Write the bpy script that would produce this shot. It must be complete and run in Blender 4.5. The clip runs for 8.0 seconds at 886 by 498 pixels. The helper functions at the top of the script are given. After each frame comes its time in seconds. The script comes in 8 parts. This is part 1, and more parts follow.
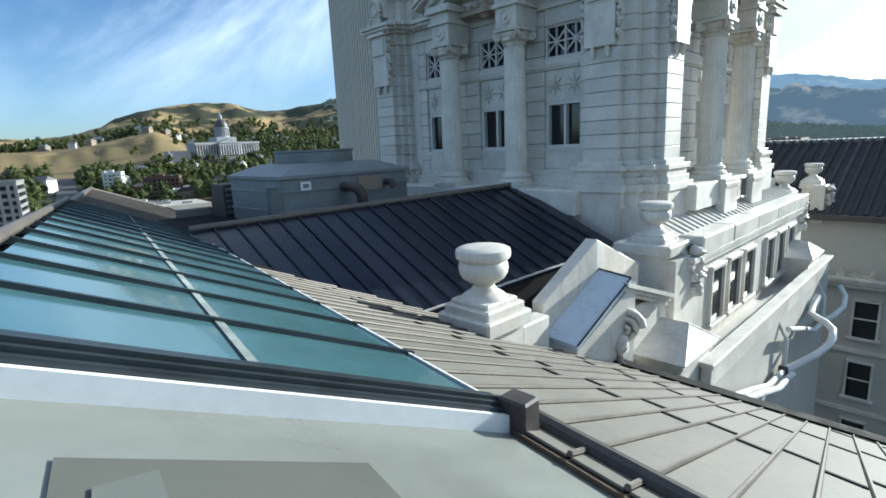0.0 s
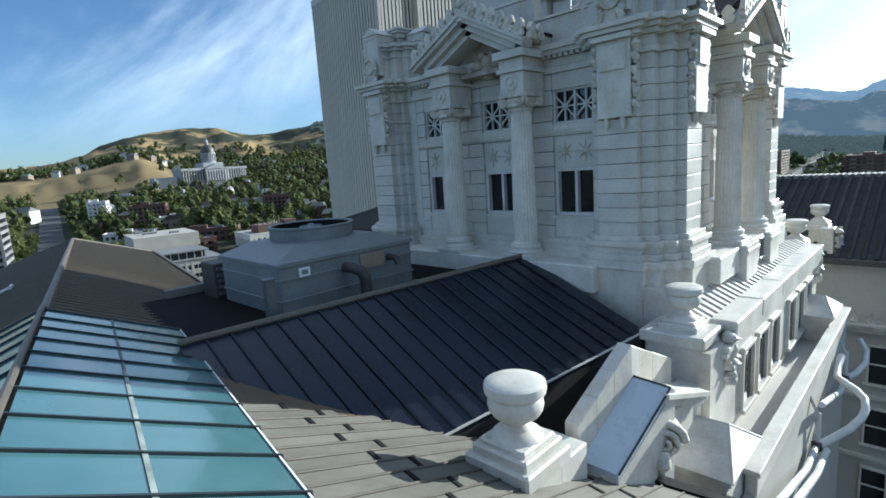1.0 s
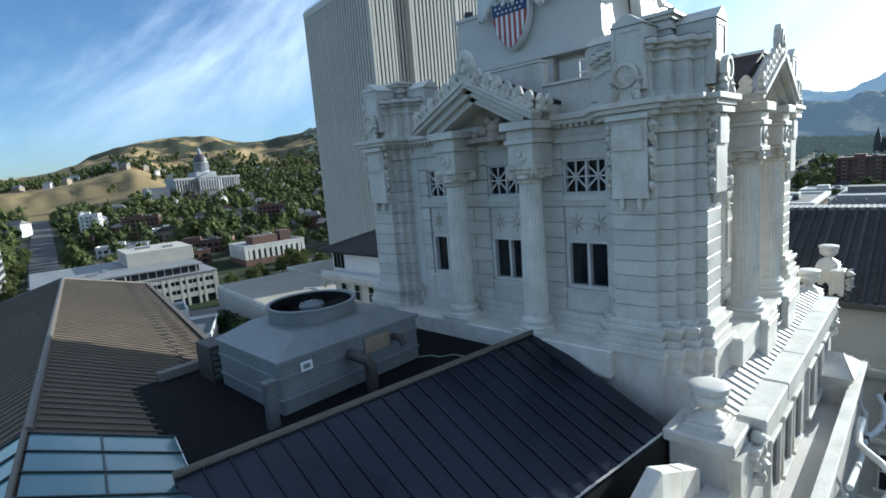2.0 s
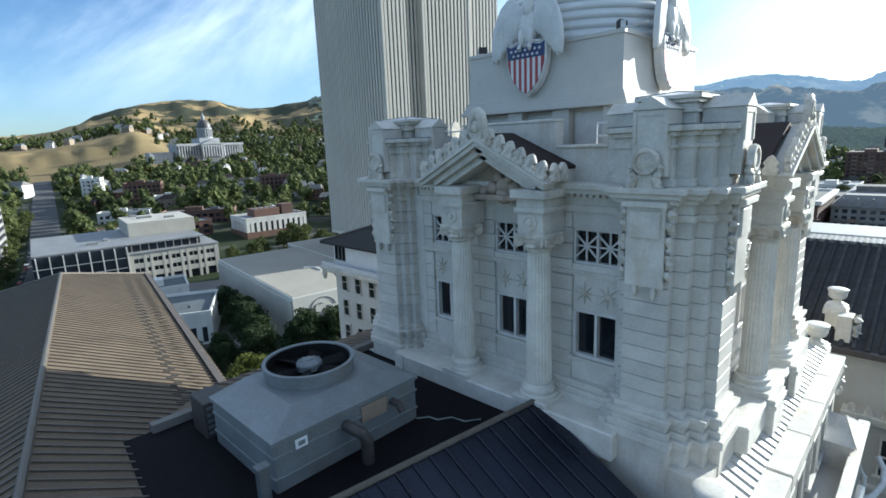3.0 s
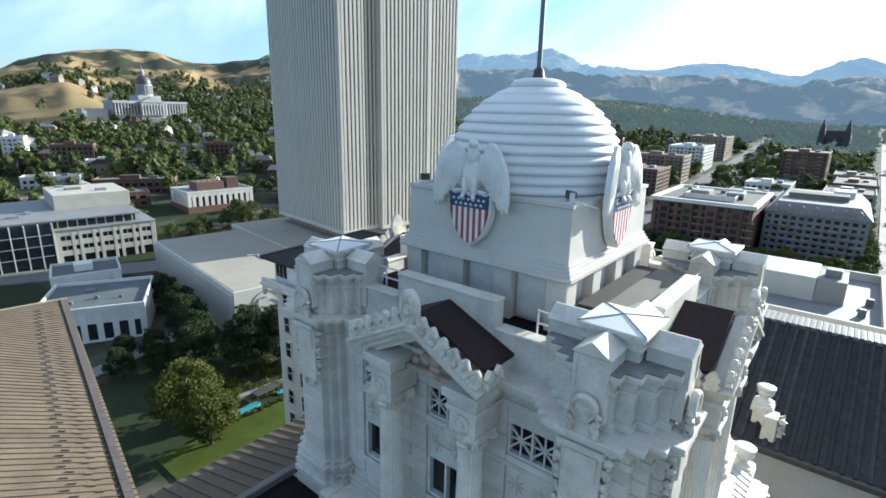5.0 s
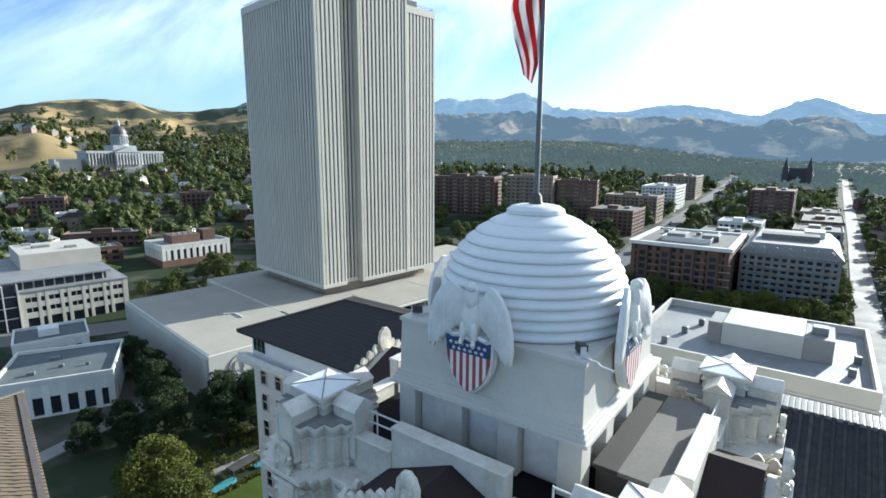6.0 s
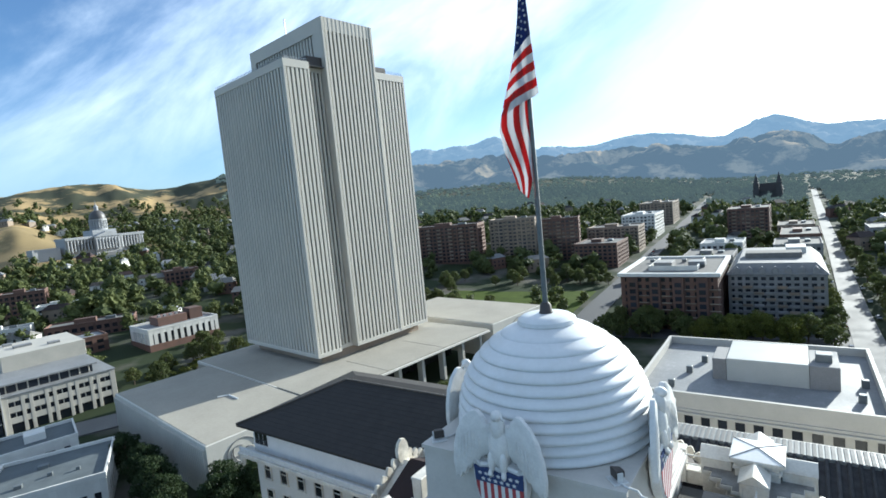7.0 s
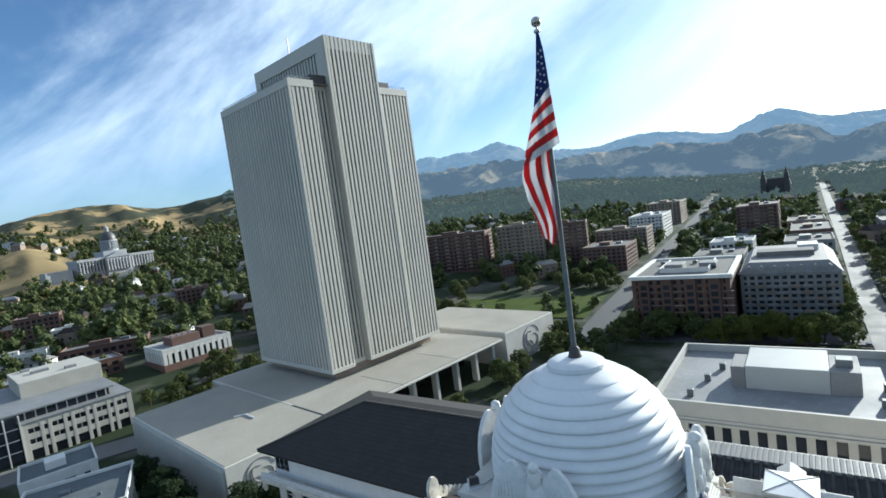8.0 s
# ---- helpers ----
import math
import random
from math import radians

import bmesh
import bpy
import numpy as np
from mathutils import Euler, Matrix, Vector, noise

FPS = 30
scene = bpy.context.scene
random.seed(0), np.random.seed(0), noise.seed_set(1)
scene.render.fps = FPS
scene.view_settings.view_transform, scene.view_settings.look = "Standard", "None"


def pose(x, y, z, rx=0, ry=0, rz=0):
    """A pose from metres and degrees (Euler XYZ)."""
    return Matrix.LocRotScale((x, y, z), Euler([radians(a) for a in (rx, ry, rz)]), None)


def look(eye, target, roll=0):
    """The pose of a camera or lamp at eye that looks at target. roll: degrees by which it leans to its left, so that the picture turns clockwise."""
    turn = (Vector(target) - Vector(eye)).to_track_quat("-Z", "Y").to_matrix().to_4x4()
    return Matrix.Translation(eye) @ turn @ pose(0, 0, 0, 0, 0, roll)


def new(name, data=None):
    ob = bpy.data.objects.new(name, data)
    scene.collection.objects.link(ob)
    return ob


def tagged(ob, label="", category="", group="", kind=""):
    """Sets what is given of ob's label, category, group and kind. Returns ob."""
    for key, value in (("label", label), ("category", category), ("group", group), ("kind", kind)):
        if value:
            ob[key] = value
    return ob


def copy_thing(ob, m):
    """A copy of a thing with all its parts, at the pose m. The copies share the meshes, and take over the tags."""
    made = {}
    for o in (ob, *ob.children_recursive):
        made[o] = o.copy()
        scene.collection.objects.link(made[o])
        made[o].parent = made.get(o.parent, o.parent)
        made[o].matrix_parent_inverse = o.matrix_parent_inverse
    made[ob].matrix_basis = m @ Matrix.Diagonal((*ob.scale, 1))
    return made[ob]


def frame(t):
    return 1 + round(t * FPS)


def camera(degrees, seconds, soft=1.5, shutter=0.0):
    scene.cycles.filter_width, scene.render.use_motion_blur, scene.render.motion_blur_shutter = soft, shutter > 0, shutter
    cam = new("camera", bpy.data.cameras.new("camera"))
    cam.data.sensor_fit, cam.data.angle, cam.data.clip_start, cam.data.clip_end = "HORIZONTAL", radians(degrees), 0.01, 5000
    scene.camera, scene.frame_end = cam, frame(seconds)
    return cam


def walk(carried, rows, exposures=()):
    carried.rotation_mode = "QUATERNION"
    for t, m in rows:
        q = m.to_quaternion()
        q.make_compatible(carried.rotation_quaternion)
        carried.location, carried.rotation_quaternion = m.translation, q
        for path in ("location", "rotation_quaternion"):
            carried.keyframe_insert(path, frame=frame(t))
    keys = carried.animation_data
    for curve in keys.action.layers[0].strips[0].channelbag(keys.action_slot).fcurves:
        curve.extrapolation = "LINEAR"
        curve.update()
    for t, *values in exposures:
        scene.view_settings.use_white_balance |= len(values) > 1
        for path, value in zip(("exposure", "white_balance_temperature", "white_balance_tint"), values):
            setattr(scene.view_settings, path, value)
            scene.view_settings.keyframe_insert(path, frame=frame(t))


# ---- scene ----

# ---- camera and its path ----
cam = camera(81.9, 8.0, soft=1.65)
PATH = [
    (0, (-0.261, -4.492, -0.306), (-7.310, 2.327, -2.263), -2.52),
    (0.5, (-1.205, -4.081, 0.660), (-8.216, 2.820, -1.135), -3.47),
    (1, (-1.952, -3.684, 1.861), (-8.887, 3.336, 0.240), -3.84),
    (1.5, (-2.575, -3.300, 3.188), (-9.433, 3.832, 1.742), -4.94),
    (3, (-3.913, -1.911, 7.859), (-10.760, 5.087, 5.824), -2.23),
    (3.5, (-4.177, -1.342, 9.834), (-10.896, 5.707, 7.562), -0.79),
    (4, (-4.372, -0.572, 11.746), (-10.729, 6.693, 9.137), 0.01),
    (4.5, (-4.704, 0.254, 13.313), (-10.778, 7.703, 10.552), 1.07),
    (6, (-7.708, 2.906, 18.457), (-13.586, 10.784, 16.620), 0.30),
    (6.5, (-8.251, 3.092, 19.936), (-13.992, 11.173, 18.615), -4.24),
    (7, (-8.640, 2.894, 21.394), (-14.352, 11.048, 20.454), -5.54),
    (7.5, (-8.961, 2.507, 22.536), (-14.768, 10.599, 21.636), -6.61),
    (8, (-9.028, 2.383, 23.235), (-14.848, 10.477, 22.443), -7.73),
]
walk(cam, [(t, look(eye, target, roll)) for t, eye, target, roll in PATH],
     exposures=[(0.0, 1.0, 5350, 3), (0.5, 0.86, 5250, 3), (1.5, 0.88, 5250, 3), (3.0, 1.15, 5400, 4), (4.5, 1.32, 5500, 4), (6.5, 1.27, 5450, 4), (8.0, 0.92, 5400, 3)])

# ---- sky and sun ----
SUN_EL, SUN_AZ = radians(17.5), radians(16.0)   # azimuth from +y towards +x
world = bpy.data.worlds.new("world")
scene.world = world
world.use_nodes = True
wn, wl = world.node_tree.nodes, world.node_tree.links
wn.clear()
w_out, w_bg, w_sky = wn.new("ShaderNodeOutputWorld"), wn.new("ShaderNodeBackground"), wn.new("ShaderNodeTexSky")
w_sky.sky_type, w_sky.sun_disc = "NISHITA", False
w_sky.sun_elevation, w_sky.sun_rotation = SUN_EL, SUN_AZ
w_sky.altitude, w_sky.air_density, w_sky.dust_density, w_sky.ozone_density = 1300.0, 1.0, 2.0, 2.4
# thin cirrus: streaked noise laid on a plane high above
w_co, w_sep = wn.new("ShaderNodeTexCoord"), wn.new("ShaderNodeSeparateXYZ")
wl.new(w_co.outputs["Generated"], w_sep.inputs[0])
w_map = wn.new("ShaderNodeMapping")
w_map.vector_type = "TEXTURE"
w_map.inputs["Rotation"].default_value = (radians(0.0), radians(-32.0), radians(30.0))
w_map.inputs["Scale"].default_value = (1.2, 0.75, 0.42)
w_map.inputs["Location"].default_value = (0.35, 0.1, 0.2)
wl.new(w_co.outputs["Generated"], w_map.inputs["Vector"])
w_n1, w_n2 = wn.new("ShaderNodeTexNoise"), wn.new("ShaderNodeTexNoise")
w_n1.inputs["Scale"].default_value, w_n1.inputs["Detail"].default_value, w_n1.inputs["Roughness"].default_value = 2.2, 9.0, 0.58
w_n1.inputs["Distortion"].default_value = 0.3
w_n2.inputs["Scale"].default_value, w_n2.inputs["Detail"].default_value = 0.9, 3.0
wl.new(w_map.outputs[0], w_n1.inputs["Vector"]); wl.new(w_map.outputs[0], w_n2.inputs["Vector"])
w_add = wn.new("ShaderNodeMath"); w_add.operation = "MULTIPLY_ADD"; w_add.inputs[1].default_value = 0.5
wl.new(w_n2.outputs[0], w_add.inputs[0]); wl.new(w_n1.outputs[0], w_add.inputs[2])
w_ramp = wn.new("ShaderNodeValToRGB")
w_ramp.color_ramp.elements[0].position, w_ramp.color_ramp.elements[1].position = 0.57, 0.95
w_ramp.color_ramp.interpolation = "EASE"
wl.new(w_add.outputs[0], w_ramp.inputs[0])
w_mul = wn.new("ShaderNodeMath"); w_mul.operation = "MULTIPLY"
w_low = wn.new("ShaderNodeMapRange")
w_low.inputs["From Min"].default_value, w_low.inputs["From Max"].default_value, w_low.inputs["To Max"].default_value = 0.02, 0.24, 0.85
w_low.interpolation_type = "SMOOTHSTEP"
wl.new(w_sep.outputs["Z"], w_low.inputs["Value"])
# clouds thin out towards the unseen south to lower the fill light
w_south = wn.new("ShaderNodeMapRange")
w_south.inputs["From Min"].default_value, w_south.inputs["From Max"].default_value = -0.45, 0.25
w_south.inputs["To Min"].default_value = 0.55
w_south.interpolation_type = "SMOOTHSTEP"
wl.new(w_sep.outputs["Y"], w_south.inputs["Value"])
w_both = wn.new("ShaderNodeMath"); w_both.operation = "MULTIPLY"
wl.new(w_low.outputs[0], w_both.inputs[0]); wl.new(w_south.outputs[0], w_both.inputs[1])
wl.new(w_both.outputs[0], w_mul.inputs[1])
wl.new(w_ramp.outputs[0], w_mul.inputs[0])
w_mix = wn.new("ShaderNodeMix"); w_mix.data_type = "RGBA"
w_mix.inputs["B"].default_value = (8.2, 8.5, 8.7, 1)
wl.new(w_mul.outputs[0], w_mix.inputs["Factor"]); wl.new(w_sky.outputs[0], w_mix.inputs["A"])
wl.new(w_mix.outputs["Result"], w_bg.inputs["Color"])
w_bg.inputs["Strength"].default_value = 0.08
wl.new(w_bg.outputs[0], w_out.inputs[0])

sun = new("sun", bpy.data.lights.new("sun", "SUN"))
sun.data.energy, sun.data.angle, sun.data.color = 5.0, radians(0.53), (1.0, 0.90, 0.74)
sun_dir = Vector((math.sin(SUN_AZ) * math.cos(SUN_EL), math.cos(SUN_AZ) * math.cos(SUN_EL), math.sin(SUN_EL)))
sun.matrix_world = look(sun_dir * 100, (0, 0, 0))

# ---- materials ----
def surface(name, col, rough=0.6, var=0.25, scale=1.0, fine=14.0, bump=0.15, metal=0.0, stain=None, stain_amt=0.0, spec=0.5, per_piece=0.0,
            stretch=(1, 1, 1), coat=0.0, two_sided=False):
    """A plain worked surface: base colour broken up at two scales, stains, fine relief and, for pieces, a tone of their own."""
    m = bpy.data.materials.new(name)
    m.use_nodes = True
    n, l = m.node_tree.nodes, m.node_tree.links
    b = n["Principled BSDF"]
    geo = n.new("ShaderNodeNewGeometry")
    mp = n.new("ShaderNodeMapping")
    mp.inputs["Scale"].default_value = stretch
    l.new(geo.outputs["Position"], mp.inputs["Vector"])
    big, small = n.new("ShaderNodeTexNoise"), n.new("ShaderNodeTexNoise")
    big.inputs["Scale"].default_value, big.inputs["Detail"].default_value, big.inputs["Roughness"].default_value = scale, 5.0, 0.6
    small.inputs["Scale"].default_value, small.inputs["Detail"].default_value = fine, 4.0
    l.new(mp.outputs[0], big.inputs["Vector"]); l.new(mp.outputs[0], small.inputs["Vector"])
    tot = n.new("ShaderNodeMath"); tot.operation = "MULTIPLY_ADD"; tot.inputs[1].default_value = 0.45
    l.new(small.outputs[0], tot.inputs[0]); l.new(big.outputs[0], tot.inputs[2])
    rng = n.new("ShaderNodeMapRange")
    rng.inputs["From Min"].default_value, rng.inputs["From Max"].default_value = 0.5, 0.95
    rng.inputs["To Min"].default_value, rng.inputs["To Max"].default_value = 1 - var, 1 + var * 0.6
    l.new(tot.outputs[0], rng.inputs["Value"])
    src = rng.outputs[0]
    if per_piece:
        info = n.new("ShaderNodeObjectInfo")
        pr = n.new("ShaderNodeMapRange")
        pr.inputs["To Min"].default_value, pr.inputs["To Max"].default_value = 1 - per_piece, 1 + per_piece * 0.5
        l.new(info.outputs["Random"], pr.inputs["Value"])
        mu = n.new("ShaderNodeMath"); mu.operation = "MULTIPLY"
        l.new(src, mu.inputs[0]); l.new(pr.outputs[0], mu.inputs[1])
        src = mu.outputs[0]
    scl = n.new("ShaderNodeVectorMath"); scl.operation = "SCALE"
    scl.inputs[0].default_value = col
    l.new(src, scl.inputs["Scale"])
    out = scl.outputs[0]
    if stain:
        st = n.new("ShaderNodeTexNoise")
        st.inputs["Scale"].default_value, st.inputs["Detail"].default_value, st.inputs["Roughness"].default_value = 0.9, 8.0, 0.7
        smap = n.new("ShaderNodeMapping"); smap.inputs["Scale"].default_value = (1, 1, 0.35)
        l.new(geo.outputs["Position"], smap.inputs["Vector"]); l.new(smap.outputs[0], st.inputs["Vector"])
        sr = n.new("ShaderNodeMapRange")
        sr.inputs["From Min"].default_value, sr.inputs["From Max"].default_value = 0.52, 0.72
        sr.inputs["To Max"].default_value = stain_amt
        l.new(st.outputs[0], sr.inputs["Value"])
        mx = n.new("ShaderNodeMix"); mx.data_type = "RGBA"
        mx.inputs["B"].default_value = (*stain, 1)
        l.new(sr.outputs[0], mx.inputs["Factor"]); l.new(out, mx.inputs["A"])
        out = mx.outputs["Result"]
    l.new(out, b.inputs["Base Color"])
    rr = n.new("ShaderNodeMapRange")
    rr.inputs["From Min"].default_value, rr.inputs["From Max"].default_value = 0.3, 0.7
    rr.inputs["To Min"].default_value, rr.inputs["To Max"].default_value = max(rough - 0.1, 0.02), min(rough + 0.1, 1)
    l.new(big.outputs[0], rr.inputs["Value"]); l.new(rr.outputs[0], b.inputs["Roughness"])
    b.inputs["Metallic"].default_value, b.inputs["Specular IOR Level"].default_value = metal, spec
    b.inputs["Coat Weight"].default_value = coat
    if bump:
        bp = n.new("ShaderNodeBump")
        bp.inputs["Strength"].default_value, bp.inputs["Distance"].default_value = bump, 0.02
        l.new(tot.outputs[0], bp.inputs["Height"]); l.new(bp.outputs[0], b.inputs["Normal"])
    return m


STONE = surface("glazed terracotta stone", (0.605, 0.575, 0.51), 0.5, 0.22, 0.8, 9, 0.2, stain=(0.40, 0.31, 0.20), stain_amt=0.55)
BLOCK = surface("terracotta block", (0.595, 0.57, 0.515), 0.45, 0.18, 0.9, 9, 0.16, stain=(0.48, 0.42, 0.34), stain_amt=0.35, per_piece=0.09)
ORNAMENT = surface("carved terracotta", (0.60, 0.56, 0.48), 0.6, 0.35, 2.2, 16, 0.5, stain=(0.24, 0.17, 0.10), stain_amt=0.75)
COLUMN = surface("column stone", (0.66, 0.63, 0.56), 0.55, 0.18, 1.2, 10, 0.2, stain=(0.40, 0.35, 0.27), stain_amt=0.45)
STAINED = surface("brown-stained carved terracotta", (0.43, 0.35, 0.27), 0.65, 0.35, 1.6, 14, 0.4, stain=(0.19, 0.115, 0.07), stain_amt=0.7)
DOME_PAINT = surface("white painted metal", (0.69, 0.69, 0.68), 0.42, 0.08, 0.7, 6, 0.06, stain=(0.55, 0.52, 0.45), stain_amt=0.25)
PEDESTAL = surface("cream painted metal", (0.53, 0.505, 0.46), 0.5, 0.1, 0.6, 8, 0.08, stain=(0.45, 0.40, 0.33), stain_amt=0.3)
EAGLE = surface("white statue paint", (0.69, 0.68, 0.65), 0.5, 0.15, 2.0, 12, 0.3)
GLASS_DARK = surface("dark window glass", (0.012, 0.014, 0.018), 0.06, 0.3, 0.3, 2, 0.0, spec=0.6)
GLASS_CITY = surface("far window glass", (0.03, 0.035, 0.045), 0.12, 0.4, 0.08, 0.4, 0.0, per_piece=0.3)
FRAME_W = surface("window frame paint", (0.62, 0.60, 0.57), 0.5, 0.15, 2, 20, 0.1)
TEAL = surface("teal skylight glass", (0.07, 0.15, 0.165), 0.2, 0.2, 0.3, 1.6, 0.015, spec=0.6, per_piece=0.1, coat=0.35)
SEALANT = surface("pale sealant strip", (0.24, 0.27, 0.255), 0.6, 0.45, 2, 14, 0.2)
BAR = surface("dark glazing bar", (0.035, 0.045, 0.05), 0.4, 0.3, 2, 14, 0.1, metal=0.3)
WHITE_TRIM = surface("white painted trim", (0.74, 0.75, 0.75), 0.4, 0.08, 1.5, 12, 0.06)
BEIGE = surface("beige roof sheet", (0.18, 0.187, 0.165), 0.35, 0.12, 0.5, 4, 0.03)
SHADOW_PALE = surface("paler part of painted shadow", (0.1, 0.106, 0.094), 0.55, 0.1, 0.8, 8, 0.05)
SHADOW_GREY = surface("olive grey painted shadow", (0.082, 0.084, 0.07), 0.6, 0.1, 0.6, 6, 0.05)
TAN = surface("weathered tan metal roof", (0.15, 0.14, 0.114), 0.65, 0.22, 0.9, 10, 0.1, metal=0.1, per_piece=0.1, stretch=(1, 0.4, 1))
TAN_FAR = surface("weathered brown metal roof", (0.135, 0.103, 0.072), 0.7, 0.28, 0.5, 8, 0.1, metal=0.05, spec=0.15)
SEAM = surface("roof seam metal", (0.125, 0.108, 0.088), 0.55, 0.25, 1.5, 10, 0.1, metal=0.25)
JOINT = surface("black roof joint", (0.012, 0.012, 0.012), 0.8, 0.3, 2, 10, 0.1, spec=0.15)
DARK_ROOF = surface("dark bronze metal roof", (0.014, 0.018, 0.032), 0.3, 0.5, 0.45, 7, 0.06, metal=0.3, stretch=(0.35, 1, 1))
BLACK_ROOF = surface("black tile roof", (0.035, 0.032, 0.03), 0.75, 0.4, 0.8, 12, 0.25, spec=0.25)
TILE_RIB = surface("dull clay tile rib", (0.055, 0.054, 0.056), 0.9, 0.45, 1.6, 12, 0.3, spec=0.2, per_piece=0.3)
FLAT_DARK = surface("dark flat roof membrane", (0.013, 0.012, 0.014), 0.85, 0.4, 0.5, 6, 0.1, spec=0.08)
BROWN_ROOF = surface("red brown sheet roof", (0.03, 0.019, 0.018), 0.7, 0.3, 0.8, 10, 0.1, spec=0.2)
DECK_DARK = surface("dark worn roofing", (0.06, 0.057, 0.052), 0.8, 0.25, 0.6, 8, 0.1, spec=0.2)
ROOF_GREY = surface("grey flat roofing", (0.19, 0.18, 0.165), 0.85, 0.25, 0.4, 8, 0.1, spec=0.12)
# tone lowered and blued in place of the shade on the pavilion roofs
SHADED_ROOF = surface("pavilion roofing darkened for shade", (0.115, 0.13, 0.135), 0.75, 0.25, 0.3, 6, 0.1, spec=0.2)
ROOF_WHITE = surface("white flat roofing", (0.2, 0.203, 0.205), 0.65, 0.28, 0.15, 4, 0.08, stain=(0.4, 0.4, 0.4), stain_amt=0.3)
# base colour holds the pale blue of the sky reflected in the panel
LEAD = surface("pale metal hatch panel", (0.50, 0.56, 0.62), 0.3, 0.1, 0.8, 6, 0.04, metal=0.15)
RIDGE_PALE = surface("pale ridge tile", (0.17, 0.167, 0.158), 0.75, 0.2, 1.5, 10, 0.1, per_piece=0.3)
GALV = surface("galvanised cooling tower steel", (0.14, 0.155, 0.16), 0.55, 0.28, 0.8, 9, 0.08, metal=0.3, stain=(0.25, 0.23, 0.2), stain_amt=0.4)
AC_STEEL = surface("pale grey cooling tower sheet", (0.20, 0.215, 0.22), 0.5, 0.25, 0.8, 9, 0.08, metal=0.1, stain=(0.2, 0.17, 0.13), stain_amt=0.45)
STEEL = surface("white painted steel pipe", (0.60, 0.60, 0.585), 0.4, 0.15, 2, 15, 0.08)
IRON = surface("rusty dark iron", (0.06, 0.05, 0.045), 0.6, 0.4, 3, 15, 0.2)
CONCRETE = surface("pale precast concrete", (0.54, 0.515, 0.455), 0.7, 0.12, 0.12, 3, 0.1)
CONCRETE_ROOF = surface("pale concrete roof deck", (0.34, 0.315, 0.265), 0.85, 0.14, 0.06, 1.5, 0.1, spec=0.08, stain=(0.4, 0.37, 0.31), stain_amt=0.35)
FIN = surface("precast tower fin", (0.54, 0.505, 0.435), 0.65, 0.1, 0.06, 2, 0.08, per_piece=0.05)
TOWER_GLASS = surface("tower bronze glass", (0.02, 0.019, 0.018), 0.3, 0.3, 0.05, 1, 0.0)
PLASTER = surface("cream rendered wall", (0.44, 0.42, 0.375), 0.7, 0.12, 0.4, 6, 0.1, stain=(0.42, 0.38, 0.31), stain_amt=0.3)
OFFICE_STONE = surface("pale office stone", (0.44, 0.41, 0.35), 0.7, 0.12, 0.2, 4, 0.08)
PENTHOUSE = surface("grey-white painted penthouse sheet", (0.40, 0.40, 0.37), 0.6, 0.1, 0.3, 5, 0.05)
WHITE_WALL = surface("white masonry wall", (0.64, 0.62, 0.57), 0.65, 0.12, 0.2, 4, 0.08, per_piece=0.12)
CAPITOL_STONE = surface("grey granite", (0.33, 0.335, 0.34), 0.7, 0.12, 0.1, 2, 0.1)
COPPER = surface("dark weathered copper", (0.085, 0.08, 0.078), 0.5, 0.2, 0.1, 2, 0.1, metal=0.2)
BRICK = surface("red brown brick", (0.135, 0.075, 0.055), 0.8, 0.25, 0.3, 5, 0.1, per_piece=0.3)
TAN_WALL = surface("tan brick wall", (0.27, 0.21, 0.155), 0.8, 0.2, 0.2, 4, 0.1, per_piece=0.3)
GREY_WALL = surface("grey apartment wall", (0.24, 0.232, 0.222), 0.75, 0.2, 0.2, 4, 0.1, per_piece=0.2)
ASPHALT = surface("asphalt", (0.06, 0.06, 0.062), 0.85, 0.25, 0.12, 2, 0.1)
ASPHALT_PALE = surface("pale road surface", (0.14, 0.137, 0.13), 0.8, 0.2, 0.1, 2, 0.1)
PAVING = surface("pale paving", (0.22, 0.21, 0.19), 0.8, 0.2, 0.3, 4, 0.1)
GRASS = surface("lawn", (0.06, 0.082, 0.017), 0.95, 0.3, 0.15, 2, 0.1, spec=0.05)
POOL = surface("turquoise pool water", (0.08, 0.26, 0.29), 0.08, 0.15, 0.5, 4, 0.05)
BARK = surface("tree bark", (0.09, 0.065, 0.045), 0.9, 0.3, 2, 12, 0.4)


def cloth_material(name, col):
    """Thin woven cloth that lets some of the light behind it through."""
    m = surface(name, col, 0.8, 0.12, 2, 20, 0.1)
    n, l = m.node_tree.nodes, m.node_tree.links
    tr, ms = n.new("ShaderNodeBsdfTranslucent"), n.new("ShaderNodeMixShader")
    tr.inputs["Color"].default_value = (*col, 1)
    ms.inputs[0].default_value = 0.45
    l.new(n["Principled BSDF"].outputs[0], ms.inputs[1]); l.new(tr.outputs[0], ms.inputs[2])
    l.new(ms.outputs[0], n["Material Output"].inputs["Surface"])
    return m


FLAG_RED = cloth_material("red cloth", (0.55, 0.03, 0.025))
FLAG_WHITE = cloth_material("white cloth", (0.74, 0.74, 0.74))
FLAG_BLUE = cloth_material("navy cloth", (0.025, 0.04, 0.16))
SHIELD_RED = surface("faded red paint", (0.33, 0.05, 0.055), 0.6, 0.15, 2, 20, 0.1)
SHIELD_WHITE = surface("white shield paint", (0.68, 0.68, 0.66), 0.6, 0.1, 2, 20, 0.1)
SHIELD_BLUE = surface("navy shield paint", (0.03, 0.05, 0.14), 0.6, 0.15, 2, 20, 0.1)
FLASHING = surface("weathered dark ledge", (0.20, 0.195, 0.185), 0.7, 0.35, 1.6, 12, 0.2)
